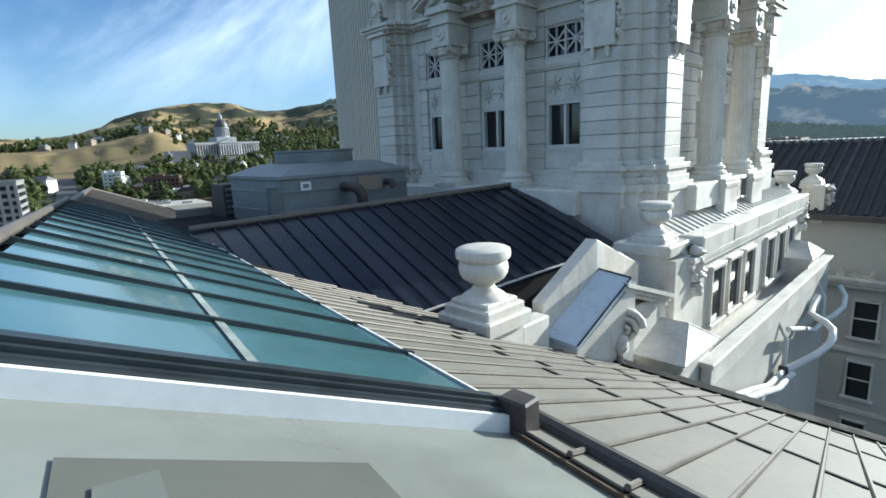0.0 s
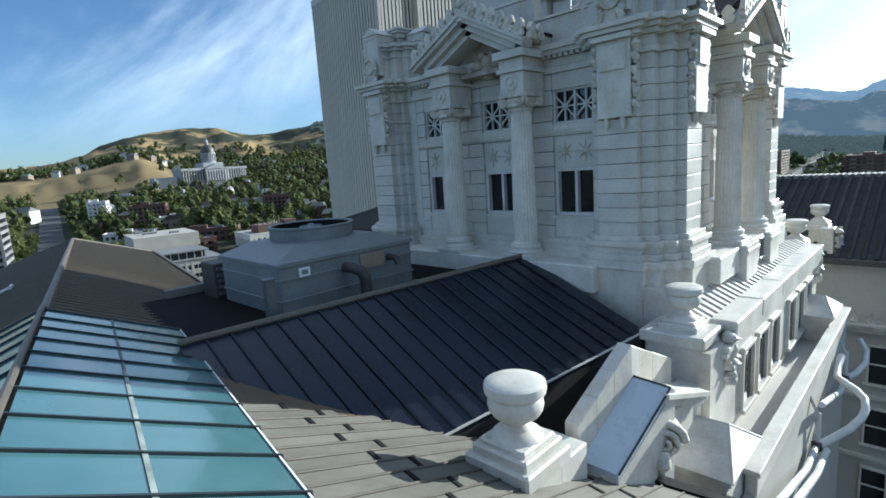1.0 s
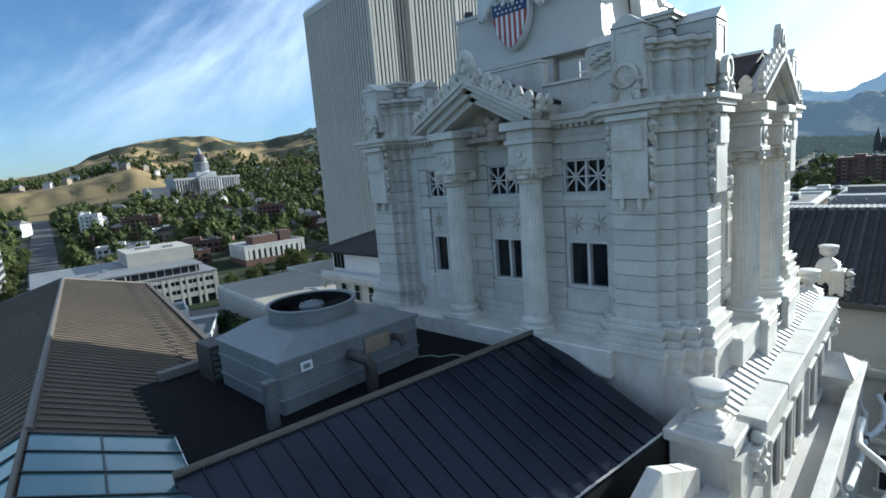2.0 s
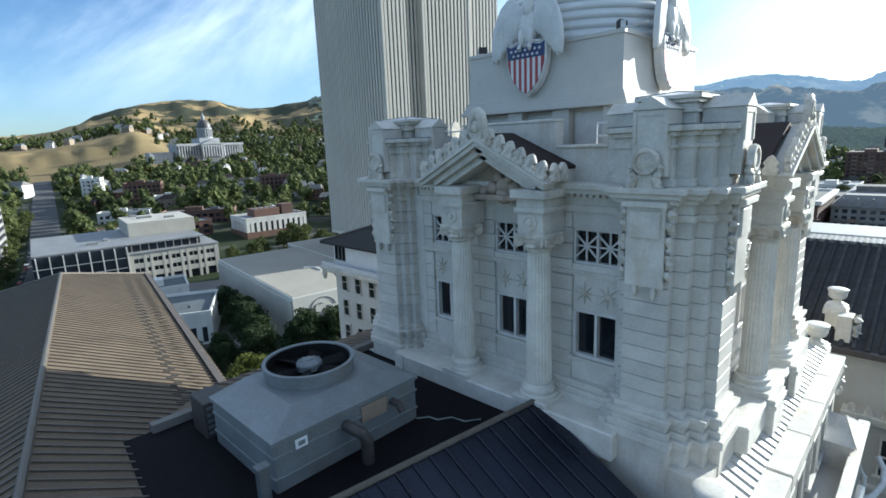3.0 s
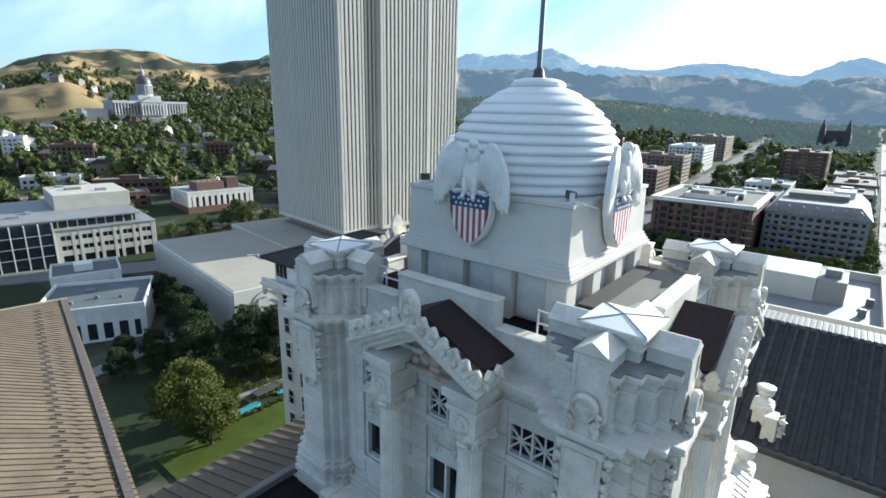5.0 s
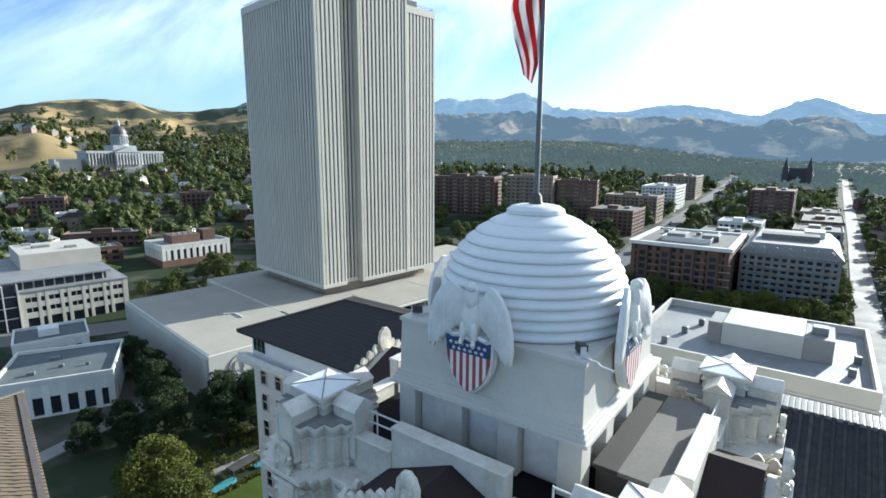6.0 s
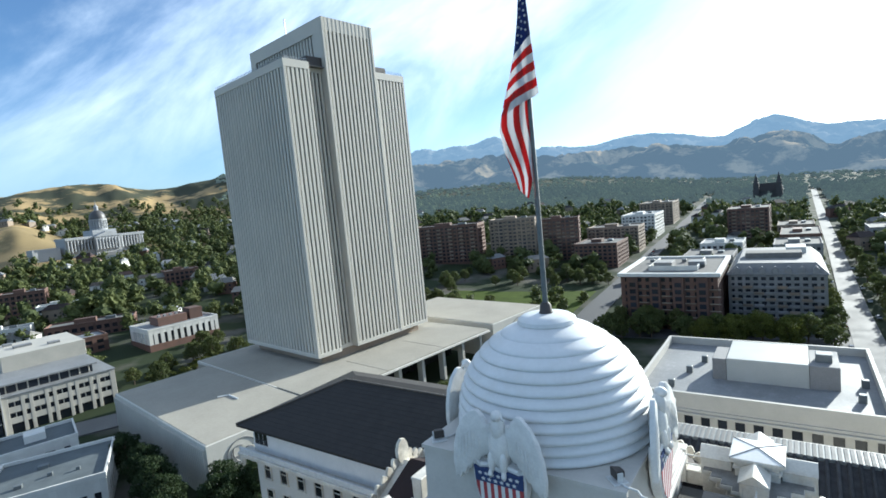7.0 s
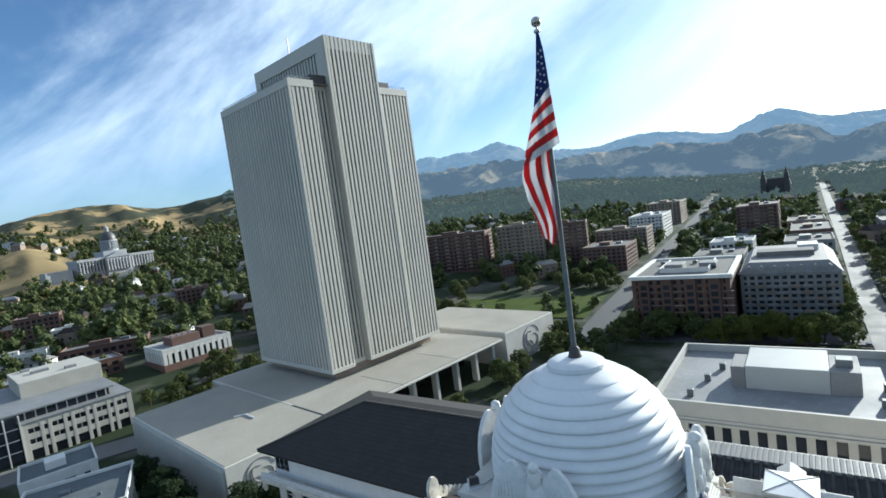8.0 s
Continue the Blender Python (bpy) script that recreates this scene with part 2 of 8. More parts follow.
GOLD = surface("dull metal ball", (0.45, 0.42, 0.36), 0.3, 0.1, 4, 20, 0.0, metal=0.8)
CAR_PAINTS = [surface("car paint " + nm, c, 0.25, 0.05, 1, 5, 0.0, coat=0.6) for nm, c in
              (("white", (0.6, 0.6, 0.6)), ("black", (0.02, 0.02, 0.02)), ("silver", (0.3, 0.31, 0.32)), ("red", (0.3, 0.03, 0.03)))]


def leaves(name, a, b):
    m = bpy.data.materials.new(name)
    m.use_nodes = True
    n, l = m.node_tree.nodes, m.node_tree.links
    p = n["Principled BSDF"]
    geo = n.new("ShaderNodeNewGeometry")
    nz = n.new("ShaderNodeTexNoise")
    nz.inputs["Scale"].default_value = 0.06
    l.new(geo.outputs["Position"], nz.inputs["Vector"])
    ad = n.new("ShaderNodeMath"); ad.operation = "MULTIPLY_ADD"; ad.inputs[1].default_value = 0.5
    sb = n.new("ShaderNodeMath"); sb.operation = "SUBTRACT"; sb.inputs[1].default_value = 0.22
    l.new(geo.outputs["Random Per Island"], ad.inputs[0]); l.new(nz.outputs[0], ad.inputs[2])
    l.new(ad.outputs[0], sb.inputs[0])
    mx = n.new("ShaderNodeMix"); mx.data_type = "RGBA"
    mx.inputs["A"].default_value, mx.inputs["B"].default_value = (*a, 1), (*b, 1)
    l.new(sb.outputs[0], mx.inputs["Factor"])
    l.new(mx.outputs["Result"], p.inputs["Base Color"])
    p.inputs["Roughness"].default_value, p.inputs["Specular IOR Level"].default_value = 0.75, 0.25
    tr = n.new("ShaderNodeBsdfTranslucent")
    l.new(mx.outputs["Result"], tr.inputs["Color"])
    ms = n.new("ShaderNodeMixShader"); ms.inputs[0].default_value = 0.3
    l.new(p.outputs[0], ms.inputs[1]); l.new(tr.outputs[0], ms.inputs[2])
    l.new(ms.outputs[0], n["Material Output"].inputs["Surface"])
    return m


LEAF_CITY = leaves("city tree leaves", (0.036, 0.053, 0.018), (0.115, 0.13, 0.038))
LEAF_NEAR = leaves("garden tree leaves", (0.035, 0.05, 0.012), (0.13, 0.14, 0.024))
# leaf tones lowered for the garden trees that stand in shadow
LEAF_DARK = leaves("garden leaves darkened for shade", (0.012, 0.025, 0.01), (0.04, 0.06, 0.02))


# ---- building blocks ----
def box(bm, x0, y0, z0, x1, y1, z1, m=None):
    v = [bm.verts.new((m @ Vector(p)) if m else p) for p in
         ((x0, y0, z0), (x1, y0, z0), (x1, y1, z0), (x0, y1, z0), (x0, y0, z1), (x1, y0, z1), (x1, y1, z1), (x0, y1, z1))]
    for f in ((3, 2, 1, 0), (4, 5, 6, 7), (0, 1, 5, 4), (1, 2, 6, 5), (2, 3, 7, 6), (3, 0, 4, 7)):
        bm.faces.new([v[i] for i in f])
    return v


def cbox(bm, x0, y0, z0, x1, y1, z1, c=0.03, m=None):
    """A box with chamfered upright and top edges."""
    ring = lambda k, z: [(x0 + k, y0, z), (x1 - k, y0, z), (x1, y0 + k, z), (x1, y1 - k, z), (x1 - k, y1, z), (x0 + k, y1, z), (x0, y1 - k, z), (x0, y0 + k, z)]
    top = [(x0 + 2 * c, y0 + c, z1), (x1 - 2 * c, y0 + c, z1), (x1 - c, y0 + 2 * c, z1), (x1 - c, y1 - 2 * c, z1),
           (x1 - 2 * c, y1 - c, z1), (x0 + 2 * c, y1 - c, z1), (x0 + c, y1 - 2 * c, z1), (x0 + c, y0 + 2 * c, z1)]
    loft(bm, [ring(c, z0), ring(c, z1 - c), top], m)


def loft(bm, rings, m=None, cap0=True, cap1=True, closed=True):
    rs = [[bm.verts.new((m @ Vector(p)) if m else p) for p in r] for r in rings]
    for a, b in zip(rs, rs[1:]):
        n = len(a)
        for i in range(n if closed else n - 1):
            j = (i + 1) % n
            bm.faces.new((a[i], a[j], b[j], b[i]))
    if cap0 and closed:
        bm.faces.new(rs[0][::-1])
    if cap1 and closed:
        bm.faces.new(rs[-1])
    return rs


def prism(bm, pts, z0, z1, m=None, inset=0.0):
    """Upright prism over an anticlockwise plan; inset chamfers its lower and upper rim."""
    if inset:
        c = Vector((sum(p[0] for p in pts) / len(pts), sum(p[1] for p in pts) / len(pts)))
        ins = [tuple(Vector(p) + (c - Vector(p)).normalized() * inset) for p in pts]
        loft(bm, [[(*p, z0) for p in ins], [(*p, z0 + inset) for p in pts], [(*p, z1 - inset) for p in pts], [(*p, z1) for p in ins]], m)
    else:
        loft(bm, [[(*p, z0) for p in pts], [(*p, z1) for p in pts]], m)


def lathe(bm, prof, n=24, c=(0, 0), m=None, flute=0, depth=0.0):
    rings = []
    for r, z in prof:
        ring = []
        for i in range(n):
            a = 2 * math.pi * i / n
            k = r - (depth if flute and i % 2 else 0.0)
            ring.append((c[0] + k * math.cos(a), c[1] + k * math.sin(a), z))
        rings.append(ring)
    loft(bm, rings, m)


def ell(bm, c, r, u=10, v=7, m=None):
    mm = Matrix.Translation(c) @ Matrix.Diagonal((*r, 1))
    bmesh.ops.create_uvsphere(bm, u_segments=u, v_segments=v, radius=1, matrix=(m @ mm) if m else mm)


def tube(bm, pts, r, n=8, cap=True):
    pts = [Vector(p) for p in pts]
    rings = []
    for i, p in enumerate(pts):
        d = (pts[min(i + 1, len(pts) - 1)] - pts[max(i - 1, 0)]).normalized()
        a = d.cross(Vector((0.13, 0.21, 0.97))).normalized()
        b = d.cross(a)
        rr = r[i] if isinstance(r, (list, tuple)) else r
        rings.append([p + a * rr * math.cos(2 * math.pi * k / n) + b * rr * math.sin(2 * math.pi * k / n) for k in range(n)])
    loft(bm, rings, None, cap, cap)


def slab(bm, outline, depth, m=None, lift=None):
    """A plate from an outline in the x-z plane, depth along y with rounded-off front rim; lift bends it."""
    c = Vector((sum(p[0] for p in outline) / len(outline), sum(p[1] for p in outline) / len(outline)))
    shr = lambda k: [Vector(p) + (c - Vector(p)) * k for p in outline]
    f = lift or (lambda x, z: 0.0)
    loft(bm, [[(p[0], depth / 2 + f(*p), p[1]) for p in shr(0)], [(p[0], -depth / 4 + f(*p), p[1]) for p in shr(0)],
              [(p[0], -depth / 2 + f(*p), p[1]) for p in shr(0.12)]], m)


def mesh_of(name, bm, mat, smooth=0.0):
    me = bpy.data.meshes.new(name)
    bmesh.ops.recalc_face_normals(bm, faces=bm.faces)
    bm.to_mesh(me)
    bm.free()
    me.materials.append(mat)
    if smooth:
        me.shade_smooth()
        me.set_sharp_from_angle(angle=radians(smooth))
    return me


def part(name, bm, mat, parent=None, label="", smooth=0.0, m=None):
    """Links a bmesh as one mesh object, under a thing or a part if one is given."""
    return piece(name, mesh_of(name, bm, mat, smooth), parent, label, m)


def piece(name, me, parent=None, label="", m=None):
    ob = new(name, me)
    if parent:
        ob.parent = parent
    if m:
        ob.matrix_basis = m
    return tagged(ob, label)


def thing(name, label, category, m=None, group="", kind=""):
    ob = new(name)
    if m:
        ob.matrix_basis = m
    return tagged(ob, label, category, group, kind)


def B():
    return bmesh.new()

# ---- ground, hills, mountains, roads ----
def smooth(t):
    t = min(max(t, 0.0), 1.0)
    return t * t * (3 - 2 * t)


HILL_AZ = (-105, -90, -84.8, -81, -78.3, -75.5, -72, -69, -66.7, -64, -61.7, -58.6, -56.2, -50)
HILL_Z = (30, 45, 62, 76, 104, 130, 154, 165, 156, 139, 138, 154, 166, 172)


def range_slope(az):
    return (0.052 + 0.045 * math.exp(-((az + 35) / 10) ** 2) + 0.026 * math.exp(-((az + 28) / 2.4) ** 2) + 0.012 * math.exp(-((az + 22) / 3.5) ** 2)
            + 0.026 * math.exp(-((az + 13) / 6) ** 2) + 0.032 * math.exp(-((az + 2) / 3) ** 2)) * (0.75 + 0.25 * smooth((14 - az) / 10))


def ground_z(x, y):
    north = -0.93 * x + 0.36 * y
    z = -46 + 32 * smooth((north - 150) / 650)
    r = math.hypot(x, y)
    if r > 600:
        az = math.degrees(math.atan2(x, y))
        z += 95 * smooth((az + 52) / 10) * (0.12 + 0.88 * smooth((-2 - az) / 22)) * smooth((r - 650) / 1900)
        k = smooth((-44 - az) / 8) * smooth((r - 900) / 1000)
        z += smooth((-48 - az) / 8) * smooth((r - 620) / 330) * (26 * smooth((az + 83) / 10) - 4)
        # steep dry bank to the west of the capitol
        rib = abs(noise.fractal(Vector((x * 0.011, y * 0.011, 7)), 1.0, 2.0, 3))
        z += (34 - 26 * rib * smooth((1010 - r) / 60)) * smooth((r - 800) / 190) * smooth((-71 - az) / 4)
        if k > 0:
            g = noise.fractal(Vector((x, y, 0)) * 0.0022, 1.0, 2.0, 5)
            gully = 1 - abs(noise.fractal(Vector((az * 0.13, r * 0.0011, 4)), 1.0, 2.0, 4)) * 1.7
            z += k * (float(np.interp(az, HILL_AZ, HILL_Z)) - z + 6 * g + 25 * (max(gully, -0.8) - 0.3) * (0.3 + 0.7 * smooth((1950 - r) / 350)))
    return z


bm = B()
NA = 460
radii = [0, 25, 60, 110, 170, 240, 320, 410, 510, 620, 740, 860] + [900 + 30 * k for k in range(37)] + [2050, 2150, 2400, 2900, 3600, 4600]
rows = []
for r in radii:
    ring = []
    for i in range(NA):
        f = i / NA
        a = radians(-105 + 130 * f / 0.85) if f < 0.85 else radians(25 + 230 * (f - 0.85) / 0.15)
        x, y = r * math.sin(a), r * math.cos(a)
        ring.append(bm.verts.new((x, y, ground_z(x, y))))
    rows.append(ring)
for a, b in zip(rows, rows[1:]):
    for i in range(NA):
        j = (i + 1) % NA
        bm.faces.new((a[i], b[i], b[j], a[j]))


def ground_material():
    m = bpy.data.materials.new("city ground and dry hills")
    m.use_nodes = True
    n, l = m.node_tree.nodes, m.node_tree.links
    p = n["Principled BSDF"]
    p.inputs["Roughness"].default_value, p.inputs["Specular IOR Level"].default_value = 0.95, 0.1
    geo = n.new("ShaderNodeNewGeometry")
    big, mid = n.new("ShaderNodeTexNoise"), n.new("ShaderNodeTexNoise")
    big.inputs["Scale"].default_value, big.inputs["Detail"].default_value, big.inputs["Roughness"].default_value = 0.0055, 10, 0.68
    mid.inputs["Scale"].default_value, mid.inputs["Detail"].default_value = 0.03, 5
    for t in (big, mid):
        l.new(geo.outputs["Position"], t.inputs["Vector"])
    dry = n.new("ShaderNodeMix"); dry.data_type = "RGBA"
    dry.inputs["A"].default_value, dry.inputs["B"].default_value = (0.42, 0.305, 0.145, 1), (0.25, 0.18, 0.09, 1)
    l.new(mid.outputs[0], dry.inputs["Factor"])
    scrub = n.new("ShaderNodeMapRange")
    scrub.inputs["From Min"].default_value, scrub.inputs["From Max"].default_value = 0.475, 0.53
    # the farther hill to the north-east is overgrown
    sep0 = n.new("ShaderNodeSeparateXYZ")
    l.new(geo.outputs["Position"], sep0.inputs[0])
    line0 = n.new("ShaderNodeMath"); line0.operation = "MULTIPLY_ADD"; line0.inputs[1].default_value = 0.9
    l.new(sep0.outputs["Y"], line0.inputs[0]); l.new(sep0.outputs["X"], line0.inputs[2])
    grown = n.new("ShaderNodeMapRange")
    grown.inputs["From Min"].default_value, grown.inputs["From Max"].default_value, grown.inputs["To Max"].default_value = -1000.0, -760.0, 0.07
    l.new(line0.outputs[0], grown.inputs["Value"])
    both0 = n.new("ShaderNodeMath"); both0.operation = "ADD"
    l.new(big.outputs[0], both0.inputs[0]); l.new(grown.outputs[0], both0.inputs[1])
    l.new(both0.outputs[0], scrub.inputs["Value"])
    hill = n.new("ShaderNodeMix"); hill.data_type = "RGBA"
    hill.inputs["B"].default_value = (0.055, 0.058, 0.035, 1)
    l.new(dry.outputs["Result"], hill.inputs["A"])
    town = n.new("ShaderNodeMix"); town.data_type = "RGBA"
    town.inputs["A"].default_value, town.inputs["B"].default_value = (0.03, 0.04, 0.02, 1), (0.10, 0.095, 0.08, 1)
    tr = n.new("ShaderNodeMapRange")
    tr.inputs["From Min"].default_value, tr.inputs["From Max"].default_value = 0.5, 0.62
    l.new(mid.outputs[0], tr.inputs["Value"]); l.new(tr.outputs[0], town.inputs["Factor"])
    sep = n.new("ShaderNodeSeparateXYZ")
    l.new(geo.outputs["Position"], sep.inputs[0])
    nz = n.new("ShaderNodeMath"); nz.operation = "MULTIPLY_ADD"; nz.inputs[1].default_value = 45.0
    l.new(big.outputs[0], nz.inputs[0]); l.new(sep.outputs["Z"], nz.inputs[2])
    up = n.new("ShaderNodeMapRange")
    up.inputs["From Min"].default_value, up.inputs["From Max"].default_value = 24.0, 40.0
    l.new(nz.outputs[0], up.inputs["Value"])
    # the hills lie to the west of a line through the town; one dry meadow lies below the plateau
    side = n.new("ShaderNodeMath"); side.operation = "MULTIPLY_ADD"; side.inputs[1].default_value = 0.9
    l.new(sep.outputs["Y"], side.inputs[0]); l.new(sep.outputs["X"], side.inputs[2])
    west = n.new("ShaderNodeMapRange")
    west.inputs["From Min"].default_value, west.inputs["From Max"].default_value = 0.0, -200.0
    l.new(side.outputs[0], west.inputs["Value"])
    hills = n.new("ShaderNodeMath"); hills.operation = "MULTIPLY"
    l.new(up.outputs[0], hills.inputs[0]); l.new(west.outputs[0], hills.inputs[1])
    off = n.new("ShaderNodeVectorMath"); off.operation = "DISTANCE"; off.inputs[1].default_value = (-880, 190, 0)
    l.new(geo.outputs["Position"], off.inputs[0])
    wob = n.new("ShaderNodeMath"); wob.operation = "MULTIPLY_ADD"; wob.inputs[1].default_value = 160.0
    l.new(big.outputs[0], wob.inputs[0]); l.new(off.outputs["Value"], wob.inputs[2])
    meadow = n.new("ShaderNodeMapRange")
    meadow.inputs["From Min"].default_value, meadow.inputs["From Max"].default_value = 400.0, 355.0
    l.new(wob.outputs[0], meadow.inputs["Value"])
    # little scrub grows on the bank
    bare = n.new("ShaderNodeMath"); bare.operation = "MULTIPLY_ADD"; bare.inputs[1].default_value, bare.inputs[2].default_value = -0.55, 1.0
    l.new(meadow.outputs[0], bare.inputs[0])
    grow = n.new("ShaderNodeMath"); grow.operation = "MULTIPLY"
    l.new(bare.outputs[0], grow.inputs[0]); l.new(scrub.outputs[0], grow.inputs[1]); l.new(grow.outputs[0], hill.inputs["Factor"])
    both = n.new("ShaderNodeMath"); both.operation = "MAXIMUM"
    l.new(hills.outputs[0], both.inputs[0]); l.new(meadow.outputs[0], both.inputs[1])
    mx = n.new("ShaderNodeMix"); mx.data_type = "RGBA"
    l.new(both.outputs[0], mx.inputs["Factor"]); l.new(town.outputs["Result"], mx.inputs["A"]); l.new(hill.outputs["Result"], mx.inputs["B"])
    l.new(mx.outputs["Result"], p.inputs["Base Color"])
    return m


ground = part("ground", bm, ground_material(), smooth=60)
tagged(ground, "city ground rising into dry golden foothills", "ground", kind="structure")


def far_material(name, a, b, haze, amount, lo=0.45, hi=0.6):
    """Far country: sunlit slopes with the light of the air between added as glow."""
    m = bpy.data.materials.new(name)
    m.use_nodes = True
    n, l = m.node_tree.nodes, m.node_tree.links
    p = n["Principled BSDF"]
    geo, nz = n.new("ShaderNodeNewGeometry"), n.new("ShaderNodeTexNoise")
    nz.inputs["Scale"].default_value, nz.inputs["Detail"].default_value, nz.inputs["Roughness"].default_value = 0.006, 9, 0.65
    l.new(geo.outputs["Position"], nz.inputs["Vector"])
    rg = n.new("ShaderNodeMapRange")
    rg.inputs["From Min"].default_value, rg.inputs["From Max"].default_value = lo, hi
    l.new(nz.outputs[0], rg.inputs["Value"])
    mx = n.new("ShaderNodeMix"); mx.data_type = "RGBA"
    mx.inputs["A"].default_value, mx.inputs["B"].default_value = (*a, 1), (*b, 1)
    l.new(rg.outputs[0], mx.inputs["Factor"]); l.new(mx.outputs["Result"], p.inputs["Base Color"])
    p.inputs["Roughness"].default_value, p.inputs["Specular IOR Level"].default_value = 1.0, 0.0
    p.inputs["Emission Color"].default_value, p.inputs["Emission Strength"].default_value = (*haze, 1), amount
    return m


# far mountain range: two ridges behind one another
def mountain_range(name, r0, r1, factor, seed, mat, label):
    bm = B()
    cols = 420
    prof = 34
    grid = []
    for i in range(cols + 1):
        az = -56 + 96 * i / cols
        a = radians(az)
        col = []
        for j in range(prof + 1):
            f = j / prof
            r = r0 + (r1 - r0) * f
            x, y = r * math.sin(a), r * math.cos(a)
            g = noise.fractal(Vector((x * 0.0016 + seed, y * 0.0016, seed)), 1.0, 2.1, 6)
            spur = 1 - 2.0 * abs(noise.fractal(Vector((x * 0.0027 + 3 * seed, y * 0.0027, seed)), 1.0, 2.0, 5))
            foot = ground_z(r0 * math.sin(a), r0 * math.cos(a)) - 8
            h = (range_slope(az) * factor) * r1 - foot
            z = foot + h * f ** 0.85 + (110 * spur + 40 * g) * f * (1 - f) * 2.4 + 16 * spur * f + 14 * g * f
            col.append(bm.verts.new((x, y, z)))
        grid.append(col)
    for a, b in zip(grid, grid[1:]):
        for j in range(prof):
            bm.faces.new((a[j], b[j], b[j + 1], a[j + 1]))
    ob = part(name, bm, mat, smooth=70)
    return tagged(ob, label, "mountains", kind="structure")


# air haze over both ridges is put in as blue emission
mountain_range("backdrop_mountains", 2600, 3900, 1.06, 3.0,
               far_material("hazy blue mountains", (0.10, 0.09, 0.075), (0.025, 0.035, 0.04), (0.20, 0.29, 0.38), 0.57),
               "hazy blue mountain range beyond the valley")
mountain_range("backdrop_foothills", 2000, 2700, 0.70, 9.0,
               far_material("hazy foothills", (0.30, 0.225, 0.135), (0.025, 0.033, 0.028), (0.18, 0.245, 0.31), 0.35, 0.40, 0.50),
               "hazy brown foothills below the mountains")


def strip(name, pts, width, mat, label, lift=0.06, category="road", parent=None):
    bm = B()
    rows = []
    dense = []
    for (x0, y0), (x1, y1) in zip(pts, pts[1:]):
        n = max(2, int(math.hypot(x1 - x0, y1 - y0) / 25))
        dense += [(x0 + (x1 - x0) * k / n, y0 + (y1 - y0) * k / n) for k in range(n)]
    dense.append(pts[-1])
    for i, (x, y) in enumerate(dense):
        a, b = dense[max(i - 1, 0)], dense[min(i + 1, len(dense) - 1)]
        d = Vector((b[0] - a[0], b[1] - a[1])).normalized() * width / 2
        rows.append([(x - d.y, y + d.x, ground_z(x, y) + lift), (x + d.y, y - d.x, ground_z(x, y) + lift)])
    loft(bm, [[(p[0][0], p[0][1], p[0][2]), (p[1][0], p[1][1], p[1][2]), (p[1][0], p[1][1], p[1][2] - 0.6), (p[0][0], p[0][1], p[0][2] - 0.6)] for p in rows])
    return tagged(part(name, bm, mat, parent), label, category, kind="structure")


# east street takes the paler surface to carry its sun glare
strip("road_east", [(12, -60), (12, 300), (15, 520), (20, 1300)], 9.5, ASPHALT_PALE, "wide pale city street shining in the sun", 0.5)
strip("road_north_east", [(-93, 215), (-97, 240), (-101, 280), (-106, 358), (-116, 497), (-132, 826), (-145, 1100)], 13, ASPHALT, "asphalt street with parked cars", 0.5)
strip("road_west", [(-120, 0), (-233, 21), (-330, 40), (-440, 57), (-700, 97)], 15, ASPHALT, "tree-lined asphalt avenue with parked cars", 0.5)
strip("road_cross", [(-235, 25), (-214, 66), (-200, 96), (-240, 175), (-300, 300)], 15, ASPHALT_PALE, "side street in front of an office block", 0.5)
strip("road_cross_east", [(-170, 214), (-93, 231), (-40, 237), (12, 240)], 15, ASPHALT, "asphalt cross street shaded by trees", 0.45)
strip("pavement", [(-132, 20), (-141, 52), (-150, 68)], 4.5, PAVING, "paved garden path", 0.4, "pavement")
strip("lawn", [(-205, 284), (-112, 292)], 62, GRASS, "green park lawn between trees", 0.4, "lawn")

# ---- the hotel: west wing roof with its skylight ----
E1, E2, R0 = Vector((-0.9824, 0.1867)), Vector((0.1867, 0.9824)), Vector((0.0, -5.5))


def wing(s, d, lift=0.0):
    """Point of the west wing's roof: s metres along its ridge, d down its slope (negative: the far slope)."""
    p = R0 + E1 * s + E2 * d
    return Vector((p.x, p.y, -1.0 - 0.43 * abs(d) - 0.03 * s + lift))


hotel = thing("hotel_building", "cream stone hotel wings with metal roofs round a court", "building")


def wing_quad(bm, s0, s1, d0, d1, lift, thick=0.12):
    q = [wing(s0, d0, lift), wing(s1, d0, lift), wing(s1, d1, lift), wing(s0, d1, lift)]
    loft(bm, [[p - Vector((0, 0, thick)) for p in q], q])


HIP_RIDGE, HIP_EAVE = 64.0, 77.0


def wing_poly(bm, corners, lift, thick):
    q = [wing(s_, d_, lift) for s_, d_ in corners]
    loft(bm, [[p - Vector((0, 0, thick)) for p in q], q])


bm = B()
wing_poly(bm, [(3.6, 0), (HIP_RIDGE, 0), (HIP_EAVE, 8.2), (3.6, 8.2)], -0.02, 0.3)
part("roof_north_slope", bm, TAN_FAR, hotel, "brown standing-seam metal roof slope")
bm = B()
wing_poly(bm, [(3.6, -8.2), (HIP_EAVE, -8.2), (HIP_RIDGE, 0), (3.6, 0)], -0.02, 0.3)
wing_quad(bm, -12, 3.6, -8.2, -6.0, -0.02, 0.3)
part("roof_south_slope", bm, TAN_FAR, hotel)
bm = B()
wing_poly(bm, [(HIP_RIDGE, 0), (HIP_EAVE, -8.2), (HIP_EAVE, 8.2)], -0.02, 0.3)
part("roof_hip", bm, TAN_FAR, hotel)
